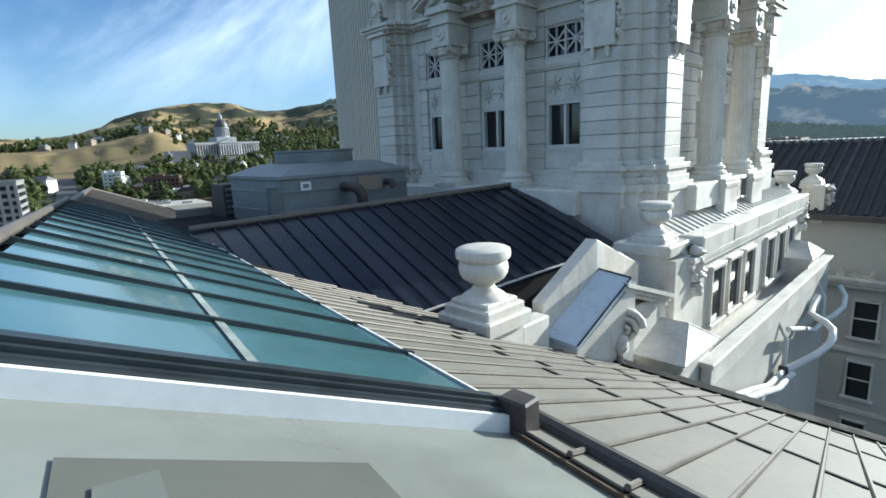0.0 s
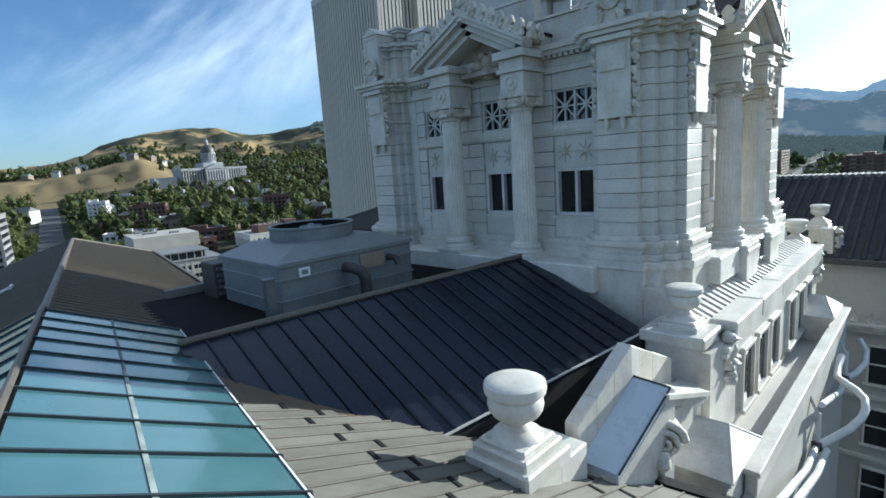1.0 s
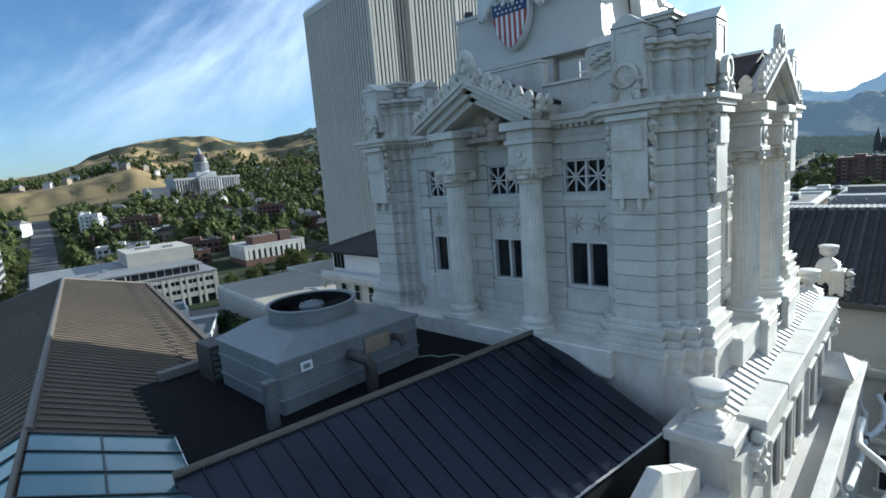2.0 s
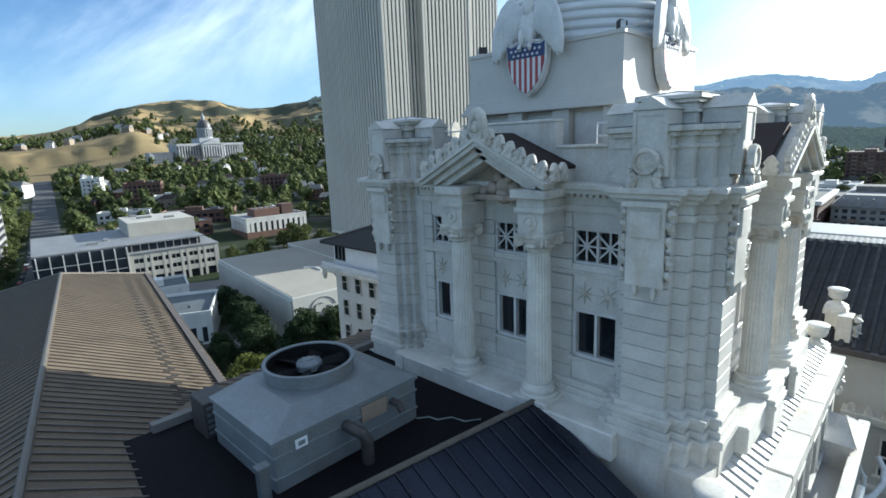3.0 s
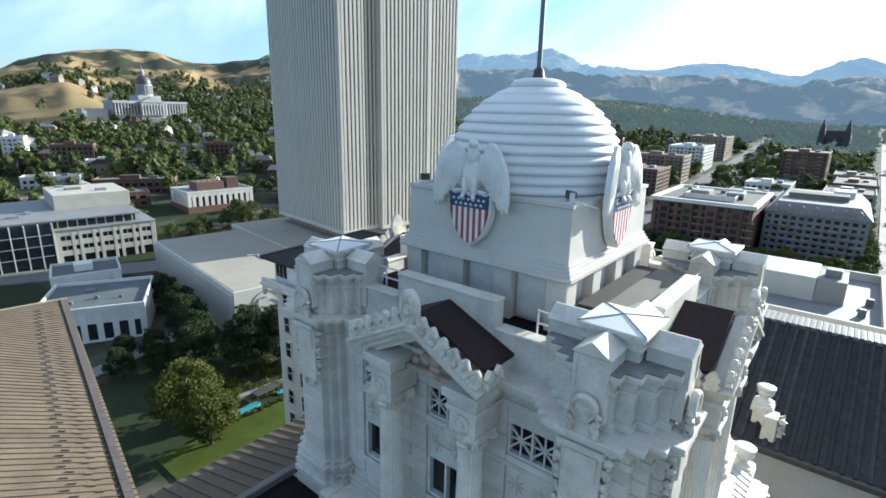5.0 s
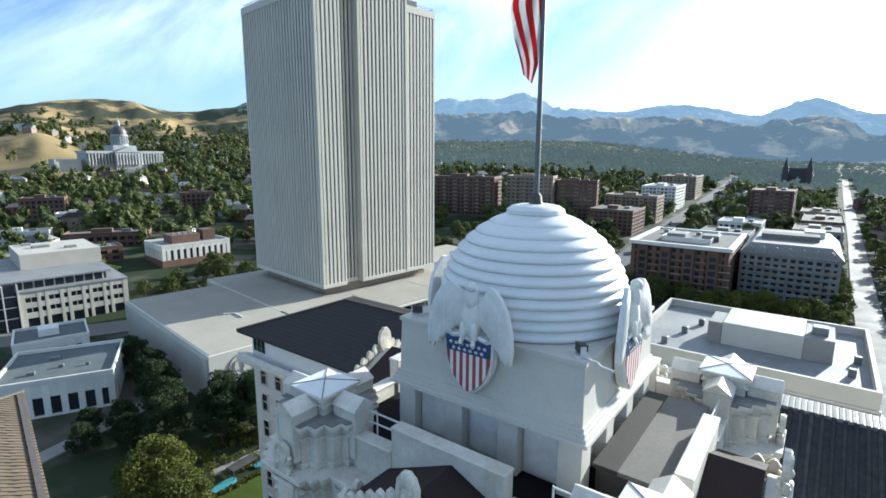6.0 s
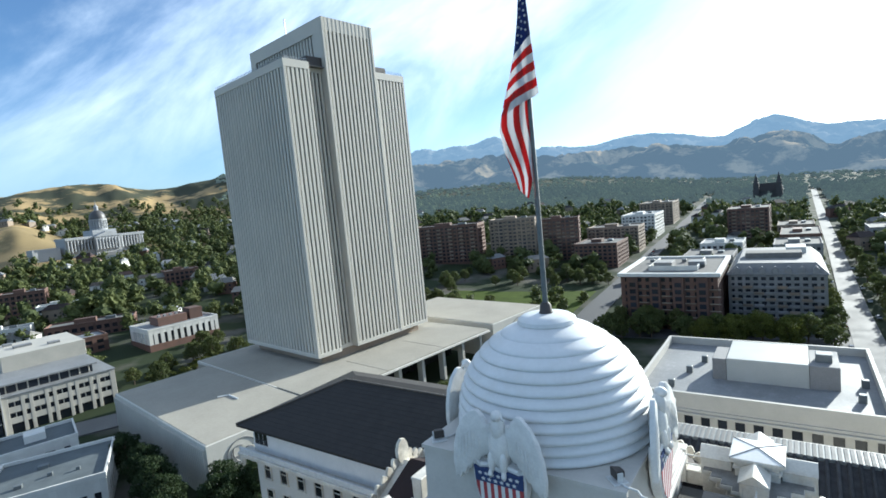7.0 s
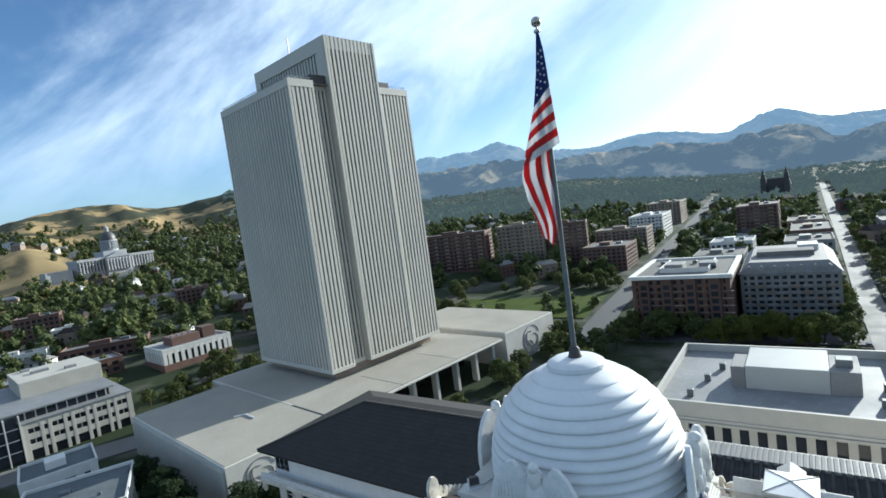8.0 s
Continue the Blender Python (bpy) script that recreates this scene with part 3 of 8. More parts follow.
# seams on the far stretch, running down the slope
bm = B()
s = 21.5
while s < HIP_EAVE - 0.5:
    top = max(0.0, (s - HIP_RIDGE) / (HIP_EAVE - HIP_RIDGE) * 8.2) + 0.15
    for d0, d1 in ((top, 8.2), (-8.2, -top)):
        a, b = wing(s, d0), wing(s, d1)
        w = E1 * 0.03
        w3 = Vector((w.x, w.y, 0))
        loft(bm, [[a - w3, a + w3, a + w3 + Vector((0, 0, 0.05)), a - w3 + Vector((0, 0, 0.05))],
                  [b - w3, b + w3, b + w3 + Vector((0, 0, 0.05)), b - w3 + Vector((0, 0, 0.05))]])
    s += 0.62
tagged(part("roof_seams", bm, SEAM, hotel), kind="stuff")
bm = B()
tube(bm, [wing(HIP_RIDGE, 0, 0.05), wing(HIP_EAVE, 8.2, 0.05)], 0.11, 8)
part("hip_cap", bm, SEAM, hotel)
bm = B()
tube(bm, [wing(HIP_RIDGE, 0, 0.05), wing(HIP_EAVE, -8.2, 0.05)], 0.11, 8)
part("hip_cap", bm, SEAM, hotel)
# pale end of a skylight frame on the south slope, drawn as bars
rail = thing("roof_rail", "pale end of a skylight frame on the brown roof slope", "rail")
for o in (0.0, 0.45):
    bm = B()
    tube(bm, [wing(37.0 + o, -2.4, 0.14), wing(37.0 + o, -6.0, 0.14)], 0.07, 6)
    part("bar", bm, STEEL, rail)
bm = B()
tube(bm, [wing(36.7, -2.4, 0.16), wing(37.8, -2.4, 0.16)], 0.1, 6)
part("end_bar", bm, STEEL, rail)
# ridge cap and gutters
bm = B()
tube(bm, [wing(21, 0, 0.06), wing(HIP_RIDGE, 0, 0.06)], 0.13, 8)
part("ridge_cap", bm, SEAM, hotel)
for d in (7.55,):
    for k in range(35):
        bm = B()
        s0 = 30 + k * 1.3
        q = [wing(s0, d, 0.02), wing(s0 + 1.28, d, 0.02), wing(s0 + 1.28, d + 0.45, 0.02), wing(s0, d + 0.45, 0.02)]
        loft(bm, [[p for p in q], [p + Vector((0, 0, 0.16)) for p in q]])
        part("eave_gutter", bm, IRON, hotel, "dark eave gutter")
bm = B()
for d0, s0 in ((5.2, 31), (6.3, 31.3)):
    for k in range(64):
        q = wing(s0 + k * 0.62, d0 + (k % 2) * 0.3, 0.02)
        box(bm, -0.04, -0.2, 0, 0.04, 0.2, 0.07, Matrix.Translation(q) @ Matrix.Rotation(radians(-11), 4, "Z") @ Matrix.Rotation(radians(-23), 4, "X"))
tagged(part("snow_guard", bm, SEAM, hotel, "small dark snow guards"), kind="stuff")
# walls of the wing below its eaves
bm = B()
for s0, s1, d in ((33, HIP_EAVE - 0.6, 7.7), (-12, HIP_EAVE - 0.6, -7.7)):
    a, b = wing(s0, d, -0.1), wing(s1, d, -0.1)
    n = Vector((E2.x, E2.y, 0)) * (-0.4 if d > 0 else 0.4)
    loft(bm, [[Vector((*p.xy, -47)) for p in (a, b, b + n, a + n)], [Vector((*p.xy, a.z if i in (0, 3) else b.z)) for i, p in enumerate((a, b, b + n, a + n))]])
a, b = wing(HIP_EAVE - 0.6, -7.7, -0.3), wing(HIP_EAVE - 0.6, 7.7, -0.3)
n = Vector((E1.x, E1.y, 0)) * -0.4
loft(bm, [[Vector((*p.xy, -47)) for p in (a, b, b + n, a + n)], [Vector((*p.xy, a.z)) for p in (a, b, b + n, a + n)]])
part("wing_walls", bm, PLASTER, hotel)

# skylight laid on the slope near the ridge
skylight = thing("skylight", "teal glass skylight with dark bars and a pale sealed seam", "skylight")


def sky(s, d, lift=0.0):
    return wing(s, d, 0.16 + lift)


S_FRONT, S_BACK, D_EAVE = 3.62, 20.6, 3.45
bars = [S_FRONT + (S_BACK - S_FRONT) * k / 13 for k in range(14)]


def sky_quad(bm, s0, s1, d0, d1, lift, thick):
    q = [sky(s0, d0, lift), sky(s1, d0, lift), sky(s1, d1, lift), sky(s0, d1, lift)]
    loft(bm, [[p - Vector((0, 0, thick)) for p in q], q])


for a, b in zip(bars, bars[1:]):
    for d0, d1 in ((0.1, 1.575), (1.625, 3.36), (-3.4, -0.1)):
        bm = B()
        sky_quad(bm, a + 0.03, b - 0.03, d0, d1, 0.0, 0.03)
        part("pane", bm, TEAL, skylight)
for k, s in enumerate(bars):
    bm = B()
    for d0, d1 in ((0.0, D_EAVE), (-D_EAVE, 0.0)):
        sky_quad(bm, s - 0.026, s + 0.026, d0, d1, 0.05, 0.1)
    part("glazing_bar", bm, BAR, skylight)
bm = B()
sky_quad(bm, S_FRONT, S_BACK - 6.0, 1.565, 1.635, 0.02, 0.05)
part("seam_strip", bm, SEALANT, skylight, "pale sealant strip")
bm = B()
sky_quad(bm, S_BACK - 6.0, S_BACK, 1.575, 1.625, 0.02, 0.05)
part("seam_strip", bm, BAR, skylight)
bm = B()
tube(bm, [sky(S_FRONT, 0, 0.06), sky(S_BACK, 0, 0.06)], 0.07, 8)
part("ridge_cap", bm, SEAM, skylight)
bm = B()
sky_quad(bm, S_FRONT, S_BACK, 3.37, 3.405, 0.03, 0.3)
part("eave_trim", bm, WHITE_TRIM, skylight, "pale aluminium eave trim")
for k in range(3):
    for d0, d1 in ((0.0, D_EAVE + 0.1), (-D_EAVE, 0.0)):
        bm = B()
        sky_quad(bm, S_FRONT - 0.08 - 0.055 * k, S_FRONT - 0.03 - 0.055 * k, d0, d1, 0.05 - 0.035 * k, 0.3)
        part("front_frame", bm, BAR, skylight, "dark layered front frame")
for d0, d1 in ((0.0, D_EAVE + 0.1), (-D_EAVE, 0.0)):
    bm = B()
    sky_quad(bm, S_FRONT - 0.24, S_FRONT - 0.195, d0, d1, -0.06, 0.4)
    part("front_fascia", bm, WHITE_TRIM, skylight, "white painted fascia board")
bm = B()
c = sky(S_FRONT - 0.35, D_EAVE + 0.12)
cbox(bm, c.x - 0.26, c.y - 0.1, c.z - 0.42, c.x + 0.02, c.y + 0.12, c.z + 0.12, 0.02)
part("corner_block", bm, IRON, skylight, "dark metal corner block with bolt holes")
# sheet deck in front of the skylight
deck = thing("roof_deck", "smooth beige roof sheet edged by a dark pipe", "roof deck")
bm = B()
wing_quad(bm, -10, S_FRONT - 0.21, 0, 3.55, -0.06, 0.1)
wing_quad(bm, -10, S_FRONT - 0.21, -6.0, 0, -0.06, 0.1)
part("sheet", bm, BEIGE, deck)
# thin dark sheet laid in the shape of a shadow on the deck
shadow_sheet = thing("rubber_mat", "thin olive-grey sheet standing in for a shadow on the beige roof", "mat")
bm = B()
wing_quad(bm, 0.4, 2.76, 0.64, 1.92, -0.045, 0.03)
part("sheet", bm, SHADOW_GREY, shadow_sheet)
bm = B()
q = [wing(s, d, -0.03) for s, d in ((2.64, 0.97), (2.5, 0.76), (1.2, 0.76), (1.2, 1.05))]
loft(bm, [[p - Vector((0, 0, 0.012)) for p in q], q])
part("patch", bm, SHADOW_PALE, shadow_sheet, "paler patch with a dark edge")
bm = B()
tube(bm, [wing(3.6, 3.85, 0.05), wing(-8, 3.85, 0.05)], 0.09, 10)
part("edge_pipe", bm, IRON, deck, "dark edge pipe")
bm = B()
wing_quad(bm, -8, 3.7, 3.55, 3.78, 0.0, 0.4)
part("edge_channel", bm, JOINT, deck)

# tan roof pans between skylight and parapet, staggered, with raised seams
tan_roof = thing("tan_roof", "tan metal pan roof with raised seams and black joints", "roof")
PITCH, COURSE, SKEW = 0.5, 3.65, 0.31


def pan_point(s, d, lift):
    return wing(s + SKEW * (d - 3.5), d, lift)


def pan_end(s):
    """Where the pan that starts at s along the skylight's eave ends: at the gutter, or in the valley of the dark roof."""
    return min((14.6 - 0.8 * (s - 3.5 * SKEW - 6.2)) / (1 + 0.8 * SKEW), 3.5 + (13.3 - s) / (SKEW + 0.17))


ax = (wing(1, 5) - wing(0, 5)).normalized()
dn = (pan_point(0, 6, 0) - pan_point(0, 5, 0)).normalized()
up = ax.cross(dn).normalized() * (1 if ax.cross(dn).z > 0 else -1)
basis = Matrix((ax, dn, up)).transposed().to_4x4()
STEP = (pan_point(0, 6, 0) - pan_point(0, 5, 0)).length


def pan_shape(length):
    bm = B()
    cbox(bm, 0.0, 0.0, 0.0, PITCH - 0.04, length, 0.02, 0.006, basis)
    return mesh_of("roof_pan", bm, TAN)


pans = {}
starts = [-5.21 + i * PITCH for i in range(37)]
for i, s0 in enumerate(starts):
    d_stop = pan_end(s0)
    a, b = pan_point(s0, 3.5, 0.0), pan_point(s0, d_stop + 0.12, 0.0)
    bm = B()
    tube(bm, [a + up * 0.04, b + up * 0.04], 0.026, 6)
    part("roof_seam", bm, SEAM, tan_roof)
    d, e = 3.5, 7.05 + 0.28 * (3.42 - s0) + 0.6 * (i % 2)
    while d < d_stop - 0.15:
        e = min(e, d_stop)
        key = round((e - d) * STEP - 0.05, 2)
        if key not in pans:
            pans[key] = pan_shape(key)
        piece("roof_pan", pans[key], tan_roof, "", Matrix.Translation(pan_point(s0 + 0.02, d, 0.005)))
        if e < d_stop:
            bm = B()
            box(bm, 0.02, -0.065, -0.02, PITCH - 0.05, 0.065, 0.02, Matrix.Translation(pan_point(s0 + 0.02, e - 0.02, 0.03)) @ basis)
            part("roof_joint", bm, JOINT, tan_roof, "black joint")
        d, e = e, e + COURSE
bm = B()
rows = []
for s0 in starts:
    a, b = pan_point(s0, 3.45, -0.01), pan_point(s0, pan_end(s0) + 0.05, -0.01)
    rows.append([a, b, b - Vector((0, 0, 0.3)), a - Vector((0, 0, 0.3))])
loft(bm, rows)
part("roof_board", bm, TAN_FAR, tan_roof)
bm = B()
rows = []
for s0 in starts[:27]:
    d_stop = pan_end(s0)
    q = [pan_point(s0, d_stop + 0.06, 0.1), pan_point(s0, d_stop + 0.4, 0.24), pan_point(s0, d_stop + 0.42, -0.35), pan_point(s0, d_stop + 0.06, -0.35)]
    rows.append(q)
loft(bm, rows)
part("edge_gutter", bm, JOINT, tan_roof, "black gutter edge")

# cross wing: dark slope towards the court, flat roof behind its ridge, seamed western slope
dark_roof = thing("dark_roof", "dark bronze standing-seam roof in the tower's shade", "roof")
RB, RT = Vector((-16.4, 0.6, -2.45)), Vector((-14.2, 13.6, -2.1))       # ridge
EB, ET = Vector((-10.4, 4.2, -4.75)), Vector((-8.7, 12.4, -4.0))        # eave
VB = Vector((-12.7, 0.4, -3.7))                                       # valley foot
def dark_line(f):
    """Ridge and foot of the slope at a share f of its length."""
    return RB.lerp(RT, f), (VB.lerp(EB, f / 0.3) if f < 0.3 else EB.lerp(ET, (f - 0.3) / 0.7))


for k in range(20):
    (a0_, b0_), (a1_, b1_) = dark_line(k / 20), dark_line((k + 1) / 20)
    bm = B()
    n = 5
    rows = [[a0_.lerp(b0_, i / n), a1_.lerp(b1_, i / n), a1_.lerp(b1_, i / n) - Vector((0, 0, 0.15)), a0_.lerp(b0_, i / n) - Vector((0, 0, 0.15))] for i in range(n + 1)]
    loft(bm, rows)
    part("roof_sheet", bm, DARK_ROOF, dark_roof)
    if k:
        bm = B()
        tube(bm, [a0_ + Vector((0, 0, 0.04)), b0_ + Vector((0, 0, 0.04))], 0.032, 4)
        part("seam", bm, DARK_ROOF, dark_roof)
bm = B()
tube(bm, [RB + Vector((0, 0, 0.05)), RT + Vector((0, 0, 0.05))], 0.11, 8)
part("ridge_cap", bm, SEAM, dark_roof)
bm = B()
tube(bm, [EB, ET], 0.04, 6)
part("eave_trim", bm, PEDESTAL, dark_roof, "pale eave trim")
# wall under the eave, coloured black in place of deep shade
bm = B()
loft(bm, [[Vector((*p.xy, -9)) for p in (EB, ET, ET + Vector((-0.5, 0, 0)), EB + Vector((-0.5, 0, 0)))], [p - Vector((0, 0, 0.15)) for p in (EB, ET, ET + Vector((-0.5, 0, 0)), EB + Vector((-0.5, 0, 0)))]])
part("wall_painted_shade", bm, BLACK_ROOF, dark_roof)

bm = B()
prism(bm, [(-25.4, 2.0), (-16.2, 0.8), (-14.2, 14.0), (-25.0, 17.0)], -3.4, -2.95)
part("flat_roof", bm, FLAT_DARK, hotel, "dark flat roof behind the ridge")
bm = B()
cbox(bm, -25.5, 3.0, -3.2, -25.1, 16.5, -2.6, 0.03)
part("flat_roof_kerb", bm, ROOF_GREY, hotel)
bm = B()
q = [(-25.3, 3.0, -2.8), (-25.3, 20.0, -2.8), (-31.2, 20.0, -4.6), (-31.2, 7.5, -4.6)]
loft(bm, [[(x, y, z - 0.2) for x, y, z in q], q])
part("west_slope", bm, TAN_FAR, hotel)
bm = B()
for k in range(20):
    y = 6.4 + k * 0.68
    tube(bm, [(-25.4, y, -2.76), (-31.2, y, -4.56)], 0.04, 5)
part("west_slope_seams", bm, SEAM, hotel)
bm = B()
box(bm, -31.0, 7.5, -47, -30.6, 40, -4.65)
part("court_wall", bm, PLASTER, hotel)

# ---- the stone tower ----
TX, TY = -16.4, 22.0
tower = thing("stone_tower", "white terracotta tower with columns, pediments and corner piers", "tower", pose(TX, TY, 0))
WALL_Y = -7.0
WIN_U = (-3.75, 0.0, 3.75)
Z_LEDGE, Z_ENT = -2.2, 5.2
COURSE_H = 0.617


def turn(k):
    return Matrix.Rotation(radians(90 * k), 4, "Z")


def face_meshes():
    """Meshes of one face of the tower, drawn for the face that looks to -y; a list of name, mesh, label, pieces' parent name."""
    out = []

    def add(name, bm, mat, label="", smooth=0.0):
        out.append((name, mesh_of(name, bm, mat, smooth), label))

    # block courses between the windows
    for k in range(12):
        z0 = Z_LEDGE + k * COURSE_H
        z1 = z0 + COURSE_H - 0.026
        spans = [(-5.3, -4.72), (-2.78, -1.83), (-1.82, -0.97), (0.97, 1.82), (1.83, 2.78), (4.72, 5.3)] if k % 2 else \
                [(-5.3, -4.72), (-2.78, -0.97), (0.97, 2.78), (4.72, 5.3)]
        for a, b in spans:
            bm = B()
            cbox(bm, a + 0.011, WALL_Y, z0, b - 0.011, WALL_Y + 0.55, z1, 0.012)
            add("stone_block", bm, BLOCK)
    # wall within the window bays: apron, band between the two windows, head
    for u in WIN_U:
        for z0, z1, y in ((Z_LEDGE, -1.45, WALL_Y), (-1.44, -0.55, WALL_Y + 0.02), (1.42, 2.72, WALL_Y + 0.1), (2.74, 3.2, WALL_Y), (4.55, Z_ENT, WALL_Y)):
            bm = B()
            cbox(bm, u - 0.96, y, z0, u + 0.96, WALL_Y + 0.55, z1, 0.012)
            add("bay_panel", bm, BLOCK)
        # carved star panels over the lower window
        for s in (-0.46, 0.46):
            bm = B()
            ray = [(u + s + (0.46 if i % 2 == 0 else 0.1) * (0.85 if i % 4 == 2 else 1.0) * math.cos(math.pi * i / 8), 2.07 + (0.46 if i % 2 == 0 else 0.1) * (0.85 if i % 4 == 2 else 1.0) * math.sin(math.pi * i / 8)) for i in range(16)]
            loft(bm, [[(x, WALL_Y + 0.12, z) for x, z in ray], [(x, WALL_Y + 0.06, z) for x, z in ray], [(u + s + (x - u - s) * 0.3, WALL_Y + 0.02, 2.07 + (z - 2.07) * 0.3) for x, z in ray]])
            add("star_relief", bm, ORNAMENT)
    bm = B()
    for u0, u1 in ((-5.3, -0.0), (0.0, 5.3)):
        cbox(bm, u0, WALL_Y - 0.07, 2.82, u1, WALL_Y + 0.02, 2.96, 0.02)
    add("string_course", bm, STONE)
    bm = B()
    for z0, z1, o in ((-2.2, -1.95, 0.42), (-1.95, -1.75, 0.3), (-1.75, -1.5, 0.16)):
        cbox(bm, -5.3, WALL_Y - o, z0, 5.3, WALL_Y + 0.1, z1, 0.03)
    add("base_moulding", bm, STONE)
    bm = B()
    cbox(bm, -5.4, -8.75, -3.2, 5.4, WALL_Y, Z_LEDGE, 0.05)
    add("terrace_ledge", bm, COLUMN, "weathered stone ledge")
    # entablature
    bm = B()
    for z0, z1, o in ((5.2, 5.45, 0.12), (5.45, 5.75, 0.06), (5.88, 6.05, 0.38), (6.05, 6.25, 0.5)):
        cbox(bm, -5.5, WALL_Y - o, z0, 5.5, WALL_Y + 0.6, z1, 0.025)
    for i in range(44):
        u = -5.4 + i * 0.251
        box(bm, u - 0.075, WALL_Y - 0.28, 5.75, u + 0.075, WALL_Y + 0.1, 5.88)
    add("entablature", bm, STONE, "moulded cornice with dentils")
    # attic wall behind the pediment, with coping
    for nm_, x0, x1, y0, y1, z0, z1 in (("attic_wall", -5.6, -3.1, -6.42, -5.95, 6.2, 7.5), ("attic_wall", 1.7, 5.6, -6.42, -5.95, 6.2, 7.5), ("attic_coping", -5.7, -3.1, -6.5, -5.88, 7.5, 7.6),
                                        ("attic_coping", 1.73, 5.7, -6.5, -5.88, 7.5, 7.6), ("attic_wall", -3.1, 1.7, -6.43, -5.88, 6.2, 8.5), ("attic_coping", -3.12, 1.72, -6.46, -5.85, 8.5, 8.6)):
        bm = B()
        cbox(bm, x0, y0, z0, x1, y1, z1, 0.03)
        add(nm_, bm, STONE)
    return out


def window_meshes():
    lower, lattice = [], []
    bm = B()
    for u0, u1, z0, z1 in ((-0.97, -0.82, -0.55, 1.42), (0.82, 0.97, -0.55, 1.42), (-0.06, 0.06, -0.42, 1.3), (-0.97, 0.97, 1.28, 1.42), (-0.97, 0.97, -0.55, -0.42)):
        cbox(bm, u0, 0.0, z0, u1, 0.35, z1, 0.015)
    lower.append(("frame", mesh_of("frame", bm, FRAME_W)))
    bm = B()
    cbox(bm, -1.1, -0.14, -0.68, 1.1, 0.3, -0.55, 0.02)
    lower.append(("sill", mesh_of("sill", bm, STONE)))
    for u in (-0.44, 0.44):
        bm = B()
        box(bm, u - 0.39, 0.24, -0.43, u + 0.39, 0.27, 1.3)
        lower.append(("pane", mesh_of("pane", bm, GLASS_DARK)))
    bm = B()
    for u0, u1, z0, z1 in ((-0.97, -0.88, 3.2, 4.55), (0.88, 0.97, 3.2, 4.55), (-0.05, 0.05, 3.2, 4.55), (-0.97, 0.97, 4.46, 4.55), (-0.97, 0.97, 3.2, 3.29)):
        cbox(bm, u0, 0.05, z0, u1, 0.3, z1, 0.015)
    lattice.append(("frame", mesh_of("frame", bm, FRAME_W)))
    for u in (-0.465, 0.465):
        bm = B()
        for i in range(4):
            mm = Matrix.Translation((u, 0.14, 3.875)) @ Matrix.Rotation(math.pi * i / 4, 4, "Y")
            r = 0.6 if (i % 2 == 0 and i) else (0.41 if i == 0 else 0.7)
            box(bm, -r, -0.035, -0.032, r, 0.035, 0.032, mm)
        ell(bm, (u, 0.12, 3.875), (0.09, 0.07, 0.09))
        lattice.append(("grille", mesh_of("grille", bm, FRAME_W)))
    bm = B()
    box(bm, -0.9, 0.26, 3.25, 0.9, 0.29, 4.5)
    lattice.append(("pane", mesh_of("pane", bm, GLASS_DARK)))
    return lower, lattice


def column_meshes():
    shaft, base, cap, block = B(), B(), B(), B()
    prof = [(0.47, -1.55), (0.5, -1.4)] + [(0.5 - 0.07 * (k / 8) ** 1.6, -1.35 + 5.05 * k / 8) for k in range(9)] + [(0.44, 3.8)]
    lathe(shaft, prof, 48, flute=1, depth=0.035)
    lathe(base, [(0.72, -2.0), (0.74, -1.93), (0.7, -1.85), (0.6, -1.82), (0.6, -1.76), (0.66, -1.72), (0.64, -1.62), (0.54, -1.58), (0.52, -1.5)], 28)
    cbox(base, -0.75, -0.75, -2.2, 0.75, 0.75, -2.0, 0.03)
    lathe(cap, [(0.46, 3.75), (0.5, 3.82), (0.47, 3.9), (0.55, 4.05), (0.62, 4.2), (0.6, 4.3)], 24)
    for sx in (-1, 1):
        for sy in (-1, 1):
            mm = Matrix.Translation((sx * 0.52, sy * 0.52, 4.17)) @ Matrix.Rotation(radians(45 * sx * sy), 4, "Z") @ Matrix.Rotation(radians(90), 4, "X")
            lathe(cap, [(0.2, -0.09), (0.21, -0.03), (0.13, 0.0), (0.2, 0.03), (0.19, 0.09)], 12, m=mm)
        ell(cap, (sx * 0.5, 0, 4.0), (0.14, 0.3, 0.1))
        ell(cap, (0, sx * 0.5, 4.0), (0.3, 0.14, 0.1))
    cbox(cap, -0.66, -0.66, 4.32, 0.66, 0.66, 4.48, 0.04)
    cbox(block, -0.55, -0.58, 4.48, 0.55, 0.9, 5.28, 0.02)
    for c in ((0, -0.58),):
        mm = Matrix.Translation((0, -0.58, 4.88)) @ Matrix.Rotation(radians(90), 4, "X")
        lathe(block, [(0.3, -0.02), (0.31, 0.05), (0.24, 0.07), (0.2, 0.03), (0.12, 0.04), (0.1, 0.12), (0.03, 0.13)], 16, m=mm)
    cbox(block, -0.66, -0.7, 5.28, 0.66, 0.9, 5.45, 0.03)
    cbox(block, -0.58, -0.6, 5.45, 0.58, 0.9, 5.8, 0.02)
    cbox(block, -0.75, -0.82, 5.8, 0.75, 0.9, 6.1, 0.04)
    return [("base", mesh_of("base", base, COLUMN, 35)), ("shaft", mesh_of("shaft", shaft, COLUMN, 20)),
            ("capital", mesh_of("capital", cap, ORNAMENT, 35)), ("impost_block", mesh_of("impost_block", block, STONE, 30))]


